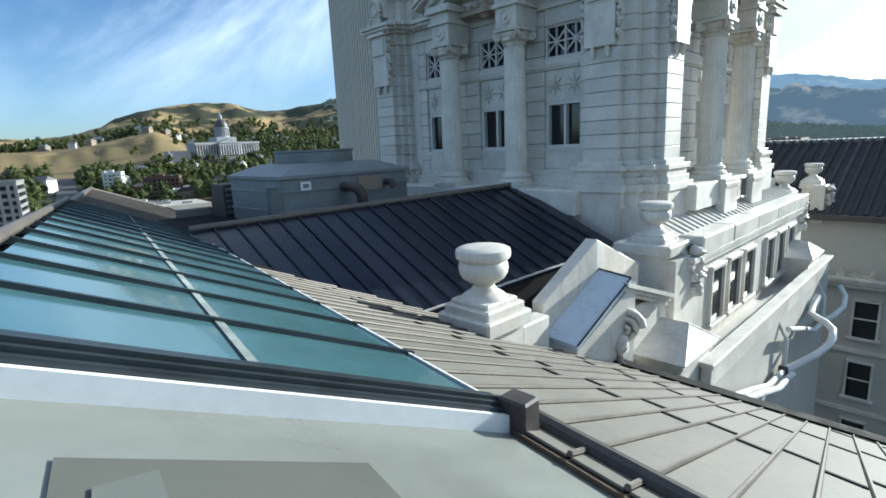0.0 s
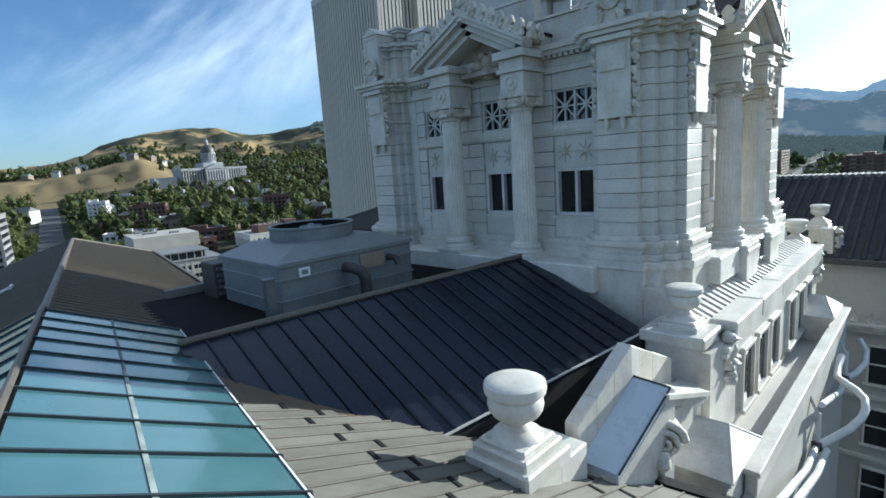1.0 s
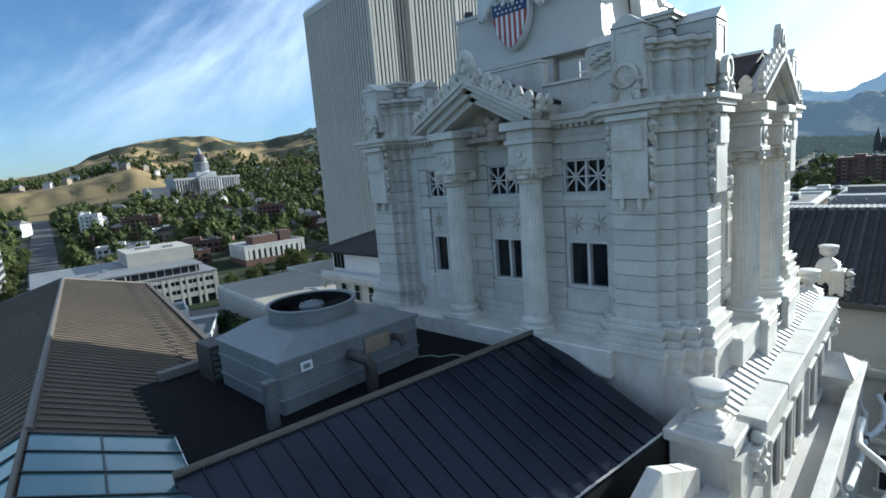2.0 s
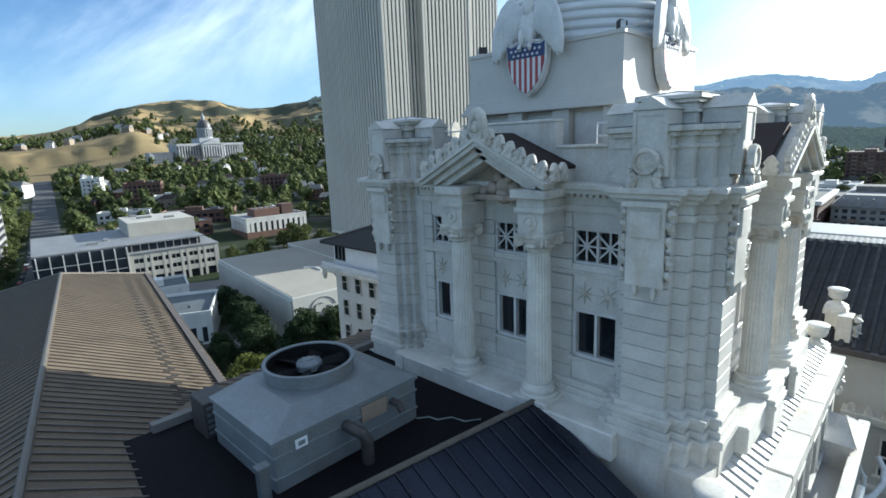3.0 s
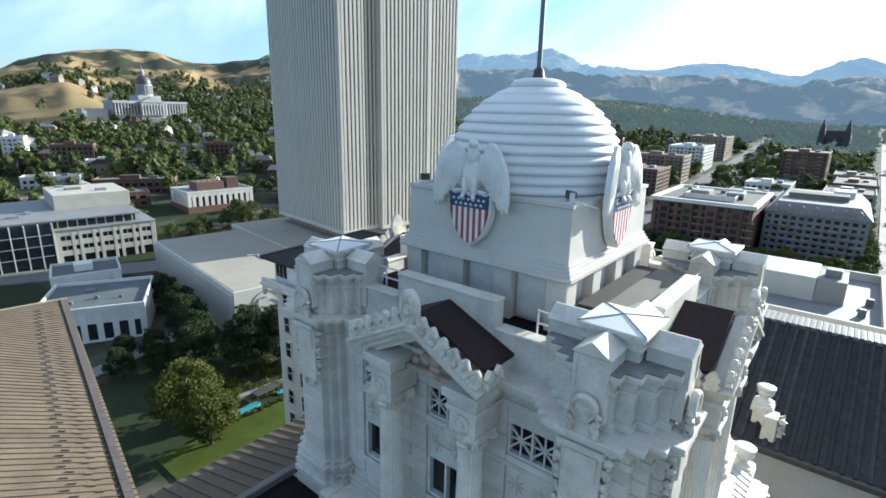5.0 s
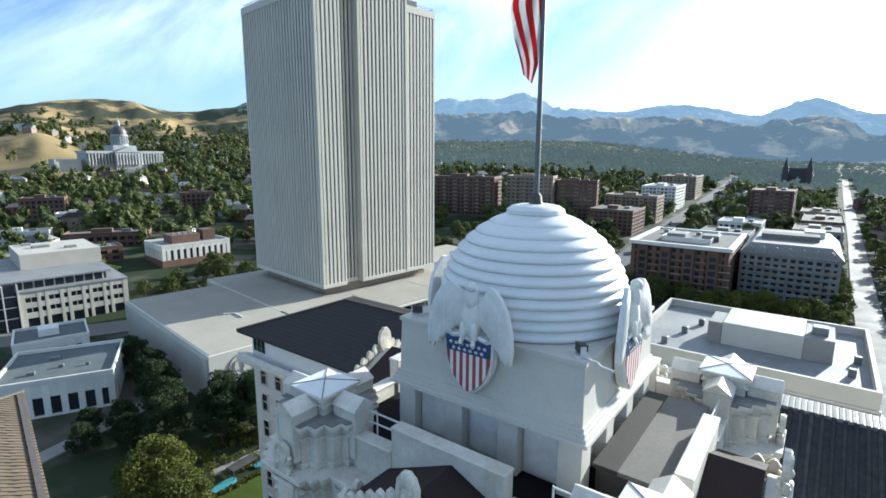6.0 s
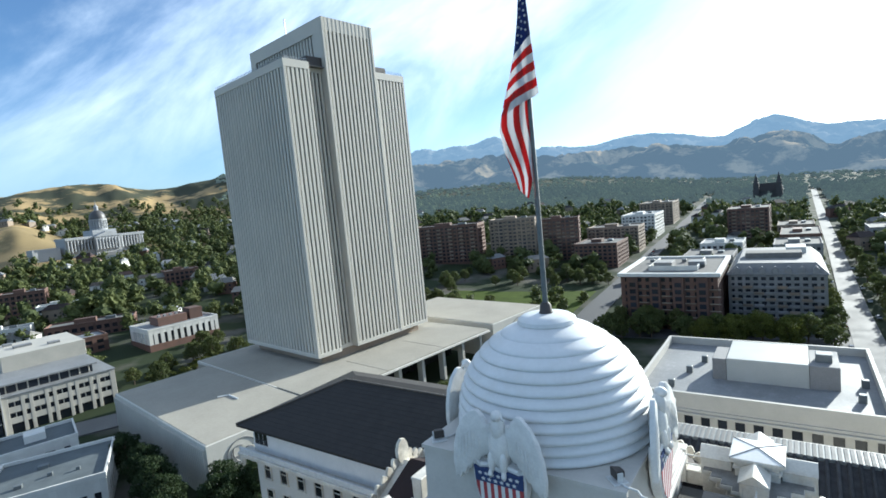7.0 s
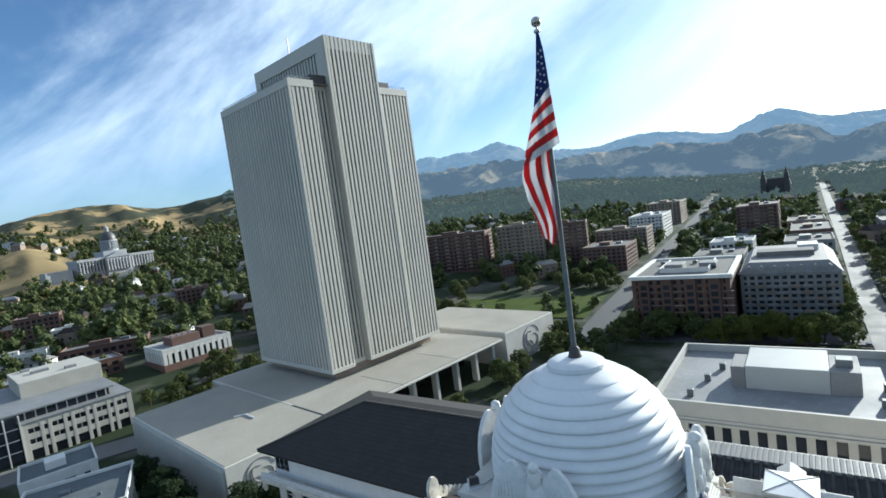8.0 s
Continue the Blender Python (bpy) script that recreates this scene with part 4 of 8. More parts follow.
def antefix():
    bm = B()
    slab(bm, [(-0.2, 0), (0.2, 0), (0.26, 0.2), (0.17, 0.3), (0.24, 0.42), (0.1, 0.62), (0, 0.68), (-0.1, 0.62), (-0.24, 0.42), (-0.17, 0.3), (-0.26, 0.2)], 0.18)
    ell(bm, (-0.17, -0.05, 0.12), (0.1, 0.08, 0.1), 8, 5)
    ell(bm, (0.17, -0.05, 0.12), (0.1, 0.08, 0.1), 8, 5)
    ell(bm, (0, -0.06, 0.36), (0.09, 0.07, 0.2), 8, 5)
    return mesh_of("antefix", bm, ORNAMENT, 45)


def anthemion():
    bm = B()
    slab(bm, [(0.42 * math.cos(a) * (1 + 0.05 * (i % 2)), 0.62 + 0.66 * math.sin(a) * (1 + 0.05 * (i % 2))) for i, a in enumerate(2 * math.pi * k / 22 for k in range(22))], 0.24)
    for k in range(9):
        a = radians(-10 + 200 * k / 8)
        ell(bm, (0.24 * math.cos(a), -0.12, 0.6 + 0.36 * math.sin(a)), (0.06, 0.06, 0.16), 7, 5)
    ell(bm, (0, -0.14, 0.5), (0.15, 0.1, 0.16), 8, 6)
    cbox(bm, -0.35, -0.2, -0.15, 0.35, 0.25, 0.1, 0.03)
    return mesh_of("anthemion", bm, ORNAMENT, 45)


FACE, (LOWER, LATTICE), COL = face_meshes(), window_meshes(), column_meshes()
ANTEFIX, ANTHEMION = antefix(), anthemion()

# pediment: raking cornices, soffit, back, sculpture group and little roof behind
P_W, P_Z0, P_Z1, P_C = 2.95, 6.2, 7.72, -0.35


def pediment_meshes():
    out = []
    L = math.hypot(P_W, P_Z1 - P_Z0)
    ang = math.atan2(P_Z1 - P_Z0, P_W)
    for sgn, nm in ((-1, "raking_cornice"), (1, "raking_cornice")):
        bm = B()
        mm = Matrix.Translation((P_C + sgn * P_W, 0, P_Z0)) @ Matrix.Rotation(-ang if sgn < 0 else math.pi + ang, 4, "Y")
        s = 1 if sgn < 0 else -1
        for z0, z1, y in ((-0.55, -0.3, -8.35), (-0.3, -0.05, -8.6), (-0.05, 0.12, -8.85), (0.12, 0.24, -8.95)):
            lo, hi = (z0, z1) if s > 0 else (-z1, -z0)
            cbox(bm, -0.12 if z1 > 0 else 0.35, y, lo, L + 0.1, -8.2 if z1 > 0 else -6.6, hi, 0.02, mm)
        out.append((nm, mesh_of(nm, bm, STONE), ""))
    bm = B()
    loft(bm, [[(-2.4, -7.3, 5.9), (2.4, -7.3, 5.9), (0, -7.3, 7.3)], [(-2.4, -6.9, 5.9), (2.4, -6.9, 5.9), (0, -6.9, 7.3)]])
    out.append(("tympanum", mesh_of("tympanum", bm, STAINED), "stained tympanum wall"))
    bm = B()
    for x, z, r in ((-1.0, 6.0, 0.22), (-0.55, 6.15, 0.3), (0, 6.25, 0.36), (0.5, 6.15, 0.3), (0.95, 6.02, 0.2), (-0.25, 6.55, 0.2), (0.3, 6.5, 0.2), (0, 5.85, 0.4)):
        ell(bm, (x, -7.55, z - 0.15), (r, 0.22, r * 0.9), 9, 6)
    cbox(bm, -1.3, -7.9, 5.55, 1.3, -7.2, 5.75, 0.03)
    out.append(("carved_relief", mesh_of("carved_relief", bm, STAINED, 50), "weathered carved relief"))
    bm = B()
    for sgn in (-1, 1):
        q = [(P_C, -8.15, 8.15), (P_C + sgn * 2.9, -8.15, 6.85), (P_C + sgn * 2.9, -6.4, 6.85), (P_C, -6.4, 8.15)]
        loft(bm, [[(x, y, z - 0.12) for x, y, z in q], q])
    wedge = B()
    loft(wedge, [[(P_C - 2.85, y, 6.0), (P_C + 2.85, y, 6.0), (P_C + 2.85, y, 6.72), (P_C, y, 8.0), (P_C - 2.85, y, 6.72)] for y in (-7.25, -6.42)])
    out.append(("gable_core", mesh_of("gable_core", wedge, STONE), ""))
    out.append(("gable_roof", mesh_of("gable_roof", bm, BROWN_ROOF), "dark red-brown sheet roof"))
    return out


PED = pediment_meshes()


# corner piers: stepped plan, courses of blocks, plinth, cornice, attic and cap
def pier_plan(k=0.0):
    """Shaft of a corner pier: stepped to its outer corner, and in two smaller steps to each wall."""
    return [(4.74 - k, -5.0), (4.74 - k, -7.34 - k), (5.0 - k, -7.34 - k), (5.0 - k, -7.68 - k), (5.3 - k, -7.68 - k), (5.3 - k, -8.0 - k), (6.75 + k, -8.0 - k), (6.75 + k, -7.65 - k),
            (7.2 + k, -7.65 - k), (7.2 + k, -7.2 - k), (7.65 + k, -7.2 - k), (7.65 + k, -6.75 - k), (8.0 + k, -6.75 - k), (8.0 + k, -5.3 + k), (7.68 + k, -5.3 + k), (7.68 + k, -5.0 + k),
            (7.34 + k, -5.0 + k), (7.34 + k, -4.74 + k), (5.0, -4.74 + k)]


def turret_plan(k=0.0):
    """Turret above the cornice: the same steps on all four corners."""
    q = [(0.75 + k, -2.0 - k), (0.75 + k, -1.65 - k), (1.2 + k, -1.65 - k), (1.2 + k, -1.2 - k), (1.65 + k, -1.2 - k), (1.65 + k, -0.75 - k), (2.0 + k, -0.75 - k)]
    out = []
    for i in range(4):
        c, s_ = (1, 0, -1, 0)[i], (0, 1, 0, -1)[i]
        out += [(6.0 + x * c - y * s_, -6.0 + x * s_ + y * c) for x, y in q]
    return out


def pier_meshes():
    out = []
    for k in range(12):
        z0 = Z_LEDGE + 1.05 + k * 0.528
        bm = B()
        prism(bm, pier_plan(), z0, z0 + 0.508, inset=0.014)
        out.append(("stone_course", mesh_of("stone_course", bm, BLOCK), ""))
    bm = B()
    prism(bm, pier_plan(0.34), -6.5, -2.3)
    out.append(("plinth", mesh_of("plinth", bm, STONE), "tall stone plinth"))
    for z0, z1, o in ((-2.3, -2.0, 0.42), (-2.0, -1.75, 0.3), (-1.75, -1.5, 0.22), (-1.5, -1.3, 0.32), (-1.3, -1.12, 0.14)):
        bm = B()
        prism(bm, pier_plan(o), z0, z1, inset=0.02)
        out.append(("base_moulding", mesh_of("base_moulding", bm, STONE), ""))
    for z0, z1, o in ((5.18, 5.4, 0.1), (5.4, 5.75, 0.04), (5.75, 5.92, 0.22), (5.92, 6.08, 0.38), (6.08, 6.26, 0.5)):
        bm = B()
        prism(bm, pier_plan(o), z0, z1, inset=0.02)
        out.append(("cornice_moulding", mesh_of("cornice_moulding", bm, STONE), ""))
    bm = B()
    prism(bm, turret_plan(-0.15), 6.26, 7.78, inset=0.01)
    out.append(("attic", mesh_of("attic", bm, STONE), ""))
    for z0, z1, o in ((6.262, 6.5, -0.06), (7.43, 7.55, -0.08), (7.785, 7.93, -0.04), (7.935, 8.11, 0.08)):
        bm = B()
        prism(bm, turret_plan(o), z0, z1, inset=0.02)
        out.append(("attic_moulding", mesh_of("attic_moulding", bm, STONE), ""))
    bm = B()
    prism(bm, turret_plan(0.05), 8.115, 8.155)
    out.append(("ledge_flashing", mesh_of("ledge_flashing", bm, FLASHING), "dark weathered ledge top"))
    bm = B()
    for h, z0, z1 in ((0.84, 8.155, 8.5), (0.92, 8.5, 8.6), (0.84, 8.6, 8.8), (0.95, 8.8, 8.92), (1.04, 8.92, 9.04)):
        cbox(bm, 6.05 - h, -6.05 - h, z0, 6.05 + h, -6.05 + h, z1, 0.03)
    out.append(("cap_block", mesh_of("cap_block", bm, STONE), ""))
    bm = B()
    c = (6.05, -6.05, 9.2)
    v = [bm.verts.new(p) for p in ((5.03, -7.07, 9.04), (7.07, -7.07, 9.04), (7.07, -5.03, 9.04), (5.03, -5.03, 9.04), c)]
    for i in range(4):
        bm.faces.new((v[i], v[(i + 1) % 4], v[4]))
    bm.faces.new(v[:4][::-1])
    out.append(("cap", mesh_of("cap", bm, DOME_PAINT), "white pyramid cap with dark hips"))
    for x, y in ((5.03, -7.07), (7.07, -7.07), (7.07, -5.03), (5.03, -5.03)):
        bm = B()
        tube(bm, [(x, y, 9.045), c], 0.028, 5)
        out.append(("cap_hip", mesh_of("cap_hip", bm, FLASHING), ""))
    return out


def sentry():
    """Small gabled block on the outer face of a pier's attic."""
    bm = B()
    cbox(bm, -0.52, -0.3, 6.6, 0.52, 0.9, 8.6, 0.02)
    for sx in (-1, 1):
        cbox(bm, sx * 0.46 - 0.06, -0.34, 7.6, sx * 0.46 + 0.06, -0.28, 8.55, 0.01)
    cbox(bm, -0.4, -0.33, 8.42, 0.4, -0.28, 8.55, 0.01)
    loft(bm, [[(-0.58, -0.36, 8.6), (0.58, -0.36, 8.6), (0.58, 0.95, 8.6), (-0.58, 0.95, 8.6)], [(-0.03, -0.36, 8.98), (0.03, -0.36, 8.98), (0.03, 0.95, 8.98), (-0.03, 0.95, 8.98)]])
    return mesh_of("gabled_block", bm, STONE)


def bracket():
    """Hanging tablet with a swag of husks down each side."""
    bm = B()
    cbox(bm, -0.62, -0.22, 3.1, 0.62, 0.1, 5.7, 0.04)
    cbox(bm, -0.5, -0.3, 4.7, 0.5, 0.1, 5.55, 0.03)
    cbox(bm, -0.72, -0.42, 5.68, 0.72, 0.1, 5.86, 0.03)
    for x in (-0.3, 0.3):
        ell(bm, (x, -0.1, 2.95), (0.1, 0.12, 0.28), 8, 6)
    return mesh_of("tablet", bm, STONE, 30)


def husks():
    bm = B()
    tube(bm, [(0.05 * math.sin(k * 1.57), -0.08 - 0.03 * math.cos(k * 1.57), 5.6 - k * 0.13) for k in range(19)], [(0.17 if k % 3 == 1 else 0.13 if k % 3 == 2 else 0.07) * (1 - 0.02 * k) for k in range(19)], 8)
    return mesh_of("husk_swag", bm, ORNAMENT, 50)


def cartouche():
    bm = B()
    mm = Matrix.Translation((0, -0.2, 7.05)) @ Matrix.Rotation(radians(90), 4, "X")
    lathe(bm, [(0.4, -0.12), (0.43, 0.0), (0.38, 0.1), (0.3, 0.1), (0.28, 0.04), (0.05, 0.06)], 20, m=mm)
    loft(bm, [[(-0.28, 0.1, 6.26), (0.28, 0.1, 6.26), (0.28, -0.22, 6.26), (-0.28, -0.22, 6.26)], [(-0.2, 0.1, 6.75), (0.2, 0.1, 6.75), (0.2, -0.24, 6.75), (-0.2, -0.24, 6.75)]])
    return mesh_of("cartouche", bm, ORNAMENT, 50)


def scroll_arm():
    bm = B()
    tube(bm, [(0.5, -0.2, 6.36), (0.58, -0.22, 6.3), (0.48, -0.22, 6.26), (0.38, -0.2, 6.36), (0.3, -0.18, 6.55), (0.38, -0.17, 6.72), (0.44, -0.17, 6.88), (0.36, -0.17, 6.98)],
         [0.06, 0.1, 0.13, 0.15, 0.16, 0.14, 0.11, 0.06], 8)
    return mesh_of("scroll_arm", bm, ORNAMENT, 50)


ARM = scroll_arm()
PIER, SENTRY, BRACKET, HUSK, CART = pier_meshes(), sentry(), bracket(), husks(), cartouche()

bm = B()
box(bm, -7.5, -6.4, -6.5, 6.4, 6.4, 6.3)
part("core", bm, GLASS_DARK, tower)
bm = B()
cbox(bm, -6.95, -5.85, 6.3, 5.85, 5.85, 6.95, 0.02)
part("terrace_roof", bm, FLAT_DARK, tower, "dark roof terrace")
WEST = Matrix.Translation((-1.1, 0, 0))          # the tower is a little wider to the west
for k in range(4):
    face = new("facade")
    face.parent, face.matrix_basis = tower, WEST @ turn(k) if k == 3 else turn(k)
    tagged(face, "columned tower front with lattice windows")
    for name, me, label in FACE + PED:
        piece(name, me, face, label)
    for u in (-1.95, 1.95):
        for name, me in COL:
            piece("column_" + name, me, face, "", Matrix.Translation((u, -8.0, 0)))
    for u in WIN_U:
        for name, me in LOWER:
            piece("window_" + name, me, face, "", Matrix.Translation((u, WALL_Y + 0.1, 0)))
        for name, me in LATTICE:
            piece("lattice_" + name, me, face, "", Matrix.Translation((u, WALL_Y + 0.06, 0)))
    ang = math.atan2(P_Z1 - P_Z0, P_W)
    for sgn in (-1, 1):
        for i in range(6):
            f = 0.06 + i * 0.155
            piece("antefix", ANTEFIX, face, "", Matrix.Translation((P_C + sgn * P_W * (1 - f), -8.75, P_Z0 + (P_Z1 - P_Z0) * f + 0.2)) @ Matrix.Rotation(-ang * 0.7 * sgn * -1, 4, "Y"))
        for i in range(2):
            piece("antefix", ANTEFIX, face, "", Matrix.Translation((P_C + sgn * (P_W + 0.2), -8.3 + i * 0.55, P_Z0 + 0.15)) @ Matrix.Rotation(radians(90), 4, "Z"))
    piece("anthemion", ANTHEMION, face, "tall pierced anthemion ornament", Matrix.Translation((P_C, -8.7, P_Z1 + 0.1)))
    pier = new("corner_pier")
    pier.parent, pier.matrix_basis = tower, WEST @ turn(k) if k > 1 else turn(k)
    tagged(pier, "stepped stone corner pier")
    for name, me, label in PIER:
        piece(name, me, pier, label)
    for j in range(4):
        piece("gabled_block", SENTRY, pier, "", Matrix.Translation((6.0, -6.0, 0)) @ turn(j) @ Matrix.Translation((0, -1.85, 0)))
    for mm in (Matrix.Translation((6.0, -8.0, 0)), Matrix.Translation((8.0, -6.0, 0)) @ turn(1)):
        piece("tablet", BRACKET, pier, "", mm)
        piece("cartouche", CART, pier, "", mm @ Matrix.Translation((0, -0.15, 0)))
        for sx in (-1, 1):
            piece("scroll_arm", ARM, pier, "", mm @ Matrix.Translation((0, -0.15, 0)) @ Matrix.Diagonal((sx, 1, 1, 1)))
        for u in (-0.72, 0.72):
            piece("husk_swag", HUSK, pier, "", mm @ Matrix.Translation((u, 0.0, 0)))

# wall between the outermost bay and the western piers
for sy in (1, -1):
    m_ = Matrix.Diagonal((1, sy, 1, 1))
    for name, x0, x1, y0, y1, z0, z1, mat in (
            ("wall_strip", -5.9, -5.31, WALL_Y + 0.004, WALL_Y + 0.5, -1.5, 5.2, BLOCK), ("base_moulding", -5.9, -5.31, WALL_Y - 0.3, WALL_Y + 0.1, -2.2, -1.5, STONE),
            ("entablature", -6.0, -5.51, WALL_Y - 0.1, WALL_Y + 0.6, 5.2, 5.87, STONE), ("entablature", -6.0, -5.51, WALL_Y - 0.48, WALL_Y + 0.6, 5.88, 6.25, STONE),
            ("terrace_ledge", -6.0, -5.41, -8.74, WALL_Y, -3.2, -2.205, COLUMN), ("attic_wall", -6.0, -5.61, -6.42, -5.95, 6.2, 7.5, STONE)):
        bm = B()
        cbox(bm, x0, y0, z0, x1, y1, z1, 0.012, m_)
        part(name, bm, mat, tower)

# low openings between the column pedestals of the east front
for u0 in (-0.95, 0.25):
    bm = B()
    cbox(bm, u0 - 0.1, -8.82, -3.25, u0 + 0.8, -8.7, -3.15, 0.02)
    cbox(bm, u0 - 0.1, -8.8, -2.35, u0 + 0.8, -8.7, -2.28, 0.02)
    surround = part("plinth_opening", bm, STONE, tower, "dark opening with stone surround", m=turn(1))
    bm = B()
    box(bm, u0, -8.765, -3.15, u0 + 0.7, -8.74, -2.35)
    part("pane", bm, GLASS_DARK, surround)
for u in (-1.95, 1.95):
    bm = B()
    cbox(bm, u - 0.85, -9.0, -4.4, u + 0.85, -8.6, -2.16, 0.03)
    cbox(bm, u - 0.92, -9.06, -2.5, u + 0.92, -8.6, -2.32, 0.03)
    part("column_pedestal", bm, STONE, tower, m=turn(1))

# stepped base behind the east parapet and tower foot
bm = B()
box(bm, -9.4, -8.3, -12, 8.3, 8.3, -2.9)
part("foot", bm, STONE, tower)

# ---- dome on its pedestal ----
DX, DY = -17.15, 21.9
ped = thing("dome_pedestal", "cream square pedestal with pilasters and stepped cornice", "pedestal", pose(DX, DY, 0))
sq = lambda h, z: [(-h, -h, z), (h, -h, z), (h, h, z), (-h, h, z)]
bm = B()
loft(bm, [sq(3.55, 6.9), sq(3.55, 9.1)])
part("base_storey", bm, PEDESTAL, ped)
for k in range(4):
    for u in (-1.2, 1.2):
        bm = B()
        cbox(bm, u - 0.41, -4.0, 6.9, u + 0.41, -3.5, 9.07, 0.02)
        part("pilaster", bm, PEDESTAL, ped, m=turn(k))
    bm = B()
    cbox(bm, 3.15, -4.0, 6.9, 4.0, -3.15, 9.07, 0.02)
    part("pilaster", bm, PEDESTAL, ped, m=turn(k))
    for u in (-2.38, 0, 2.38):
        bm = B()
        cbox(bm, u - 0.7, -3.62, 7.1, u + 0.7, -3.5, 8.9, 0.02)
        part("louvre_panel", bm, FRAME_W, ped, "pale shaded panel", m=turn(k))
bm = B()
loft(bm, [sq(4.2, 9.06), sq(4.25, 9.09), sq(4.25, 9.23), sq(4.17, 9.24), sq(4.17, 9.37), sq(4.1, 9.38), sq(4.1, 9.51), sq(4.03, 9.52), sq(4.03, 9.65), sq(3.96, 9.66), sq(3.95, 9.8)])
part("cornice", bm, PEDESTAL, ped)
bm = B()
loft(bm, [sq(3.95, 9.8), sq(3.9, 11.72), sq(3.97, 11.75), sq(3.97, 11.9)])
part("die", bm, PEDESTAL, ped, "cream painted square die")

# small floodlights on the corners of the die
for x, y, a in ((3.45, -3.45, -45), (-3.45, -3.45, 45), (3.45, 3.45, 225), (-3.45, 3.45, 135)):
    fl_ = thing("floodlight", "small dark floodlight with pale bracket on the dome pedestal", "floodlight", pose(DX + x, DY + y, 11.9, 0, 0, a), "floodlights")
    bm = B()
    loft(bm, [[(-0.2, -0.02, 0.12), (0.2, -0.02, 0.12), (0.2, -0.02, 0.42), (-0.2, -0.02, 0.42)], [(-0.14, 0.3, 0.16), (0.14, 0.3, 0.16), (0.14, 0.3, 0.36), (-0.14, 0.3, 0.36)]])
    part("lamp_housing", bm, IRON, fl_)
    bm = B()
    cbox(bm, -0.24, 0.0, 0.0, -0.2, 0.2, 0.36, 0.01)
    cbox(bm, 0.2, 0.0, 0.0, 0.24, 0.2, 0.36, 0.01)
    cbox(bm, -0.3, -0.15, 0.0, 0.3, 0.35, 0.04, 0.01)
    part("bracket", bm, STEEL, fl_, "pale steel bracket")
    bm = B()
    tube(bm, [(0.25, 0.1, 0.04), (0.5, 0.12, 0.06), (0.8, 0.35, 0.03), (1.1, 0.3, 0.04), (1.5, 0.55, 0.03)], 0.035, 6)
    part("cable", bm, STEEL, fl_, "pale loose cable")

dome = thing("beehive_dome", "white ribbed beehive dome of stacked rounded bands", "dome", pose(DX, DY, 0))
NB, ZD0, ZD1, RD = 11, 11.9, 16.1, 3.84
for k in range(NB):
    h0, h1 = k / NB, (k + 1) / NB
    rad = lambda h: RD * (1 - (h * 0.95) ** 2.4) ** 0.57
    r0, r1 = rad(h0), rad(h1)
    z0, z1 = ZD0 + (ZD1 - ZD0) * h0, ZD0 + (ZD1 - ZD0) * h1
    prof = [(r0 * 0.965, z0 - 0.02)]
    for j in range(9):
        f = j / 8
        bulge = 0.14 * math.sin(math.pi * min(1, f * 1.05) ** 0.75) * (0.6 + 0.4 * r0 / RD)
        prof.append((r0 + (r1 - r0) * f + bulge, z0 + (z1 - z0) * f))
    prof.append((max(r1 * 0.96, 0.02), z1 + 0.01))
    bm = B()
    lathe(bm, prof, 72)
    part("band", bm, DOME_PAINT, dome, smooth=50)
bm = B()
lathe(bm, [(1.1, 15.98), (1.2, 16.12), (1.16, 16.26), (0.98, 16.38), (0.7, 16.44), (0.2, 16.47)], 48)
part("crown", bm, DOME_PAINT, dome, smooth=40)

pole = thing("flagpole", "tall grey metal flagpole with a ball on top", "flagpole", pose(DX, DY, 0))
bm = B()
lathe(bm, [(0.11, 16.45), (0.1, 22), (0.07, 29.62)], 14)
part("shaft", bm, GALV, pole, smooth=40)
bm = B()
lathe(bm, [(0.3, 16.45), (0.24, 16.6), (0.22, 16.8), (0.14, 16.9)], 14)
part("collar", bm, IRON, pole, "black collar", smooth=40)
bm = B()
ell(bm, (0, 0, 29.95), (0.2, 0.2, 0.2), 14, 10)
lathe(bm, [(0.13, 29.55), (0.13, 29.64), (0.04, 29.66), (0.04, 29.85)], 10)
part("ball", bm, GOLD, pole, smooth=60)

# hanging flag, folded: stripes and canton are strips of cloth sewn side by side
flag = thing("hanging_flag", "limp red, white and blue striped flag hanging in folds", "flag", pose(DX, DY, 0))


ACROSS, AHEAD = Vector((0.92, 0.39, 0)), Vector((0.39, -0.92, 0))
DROP = 8.1


def cloth(x, v, ripple=0.0, out=0.16):
    """Point of the limp cloth: x metres across from the pole, v its share of the drop from the halyard."""
    y = out + 0.16 * math.sin(5.2 * x + 7.0 * v + ripple) * min(1.0, 0.15 + 2.2 * v) + 0.05 * math.sin(13 * x + 4 * v)
    return ACROSS * x + AHEAD * y + Vector((0, 0, 29.45 - DROP * v))


UPPER_V = (0, 0.1, 0.29, 0.5, 0.57)
UPPER_L, UPPER_R = (-0.06, -0.15, -0.45, -0.98, -1.12), (0.06, 0.15, 0.23, 0.33, 0.38)
LOWER_V = (0.5, 0.6, 0.68, 0.8, 0.92, 1.0)
LOWER_L, LOWER_R = (-0.5, -1.1, -1.28, -1.12, -0.85, -0.7), (0.02, -0.04, -0.08, -0.08, -0.1, -0.32)


def upper(u, v):
    """Upper panel: u from the outer to the hoist edge; its stripes climb towards the hoist."""
    w = min(max(v, 0.0), 0.57)
    x = float(np.interp(w, UPPER_V, UPPER_L)) * (1 - u) + float(np.interp(w, UPPER_V, UPPER_R)) * u
    return cloth(x, v + 0.09 * (0.5 - u) * smooth(v / 0.25), 0.0, 0.22)


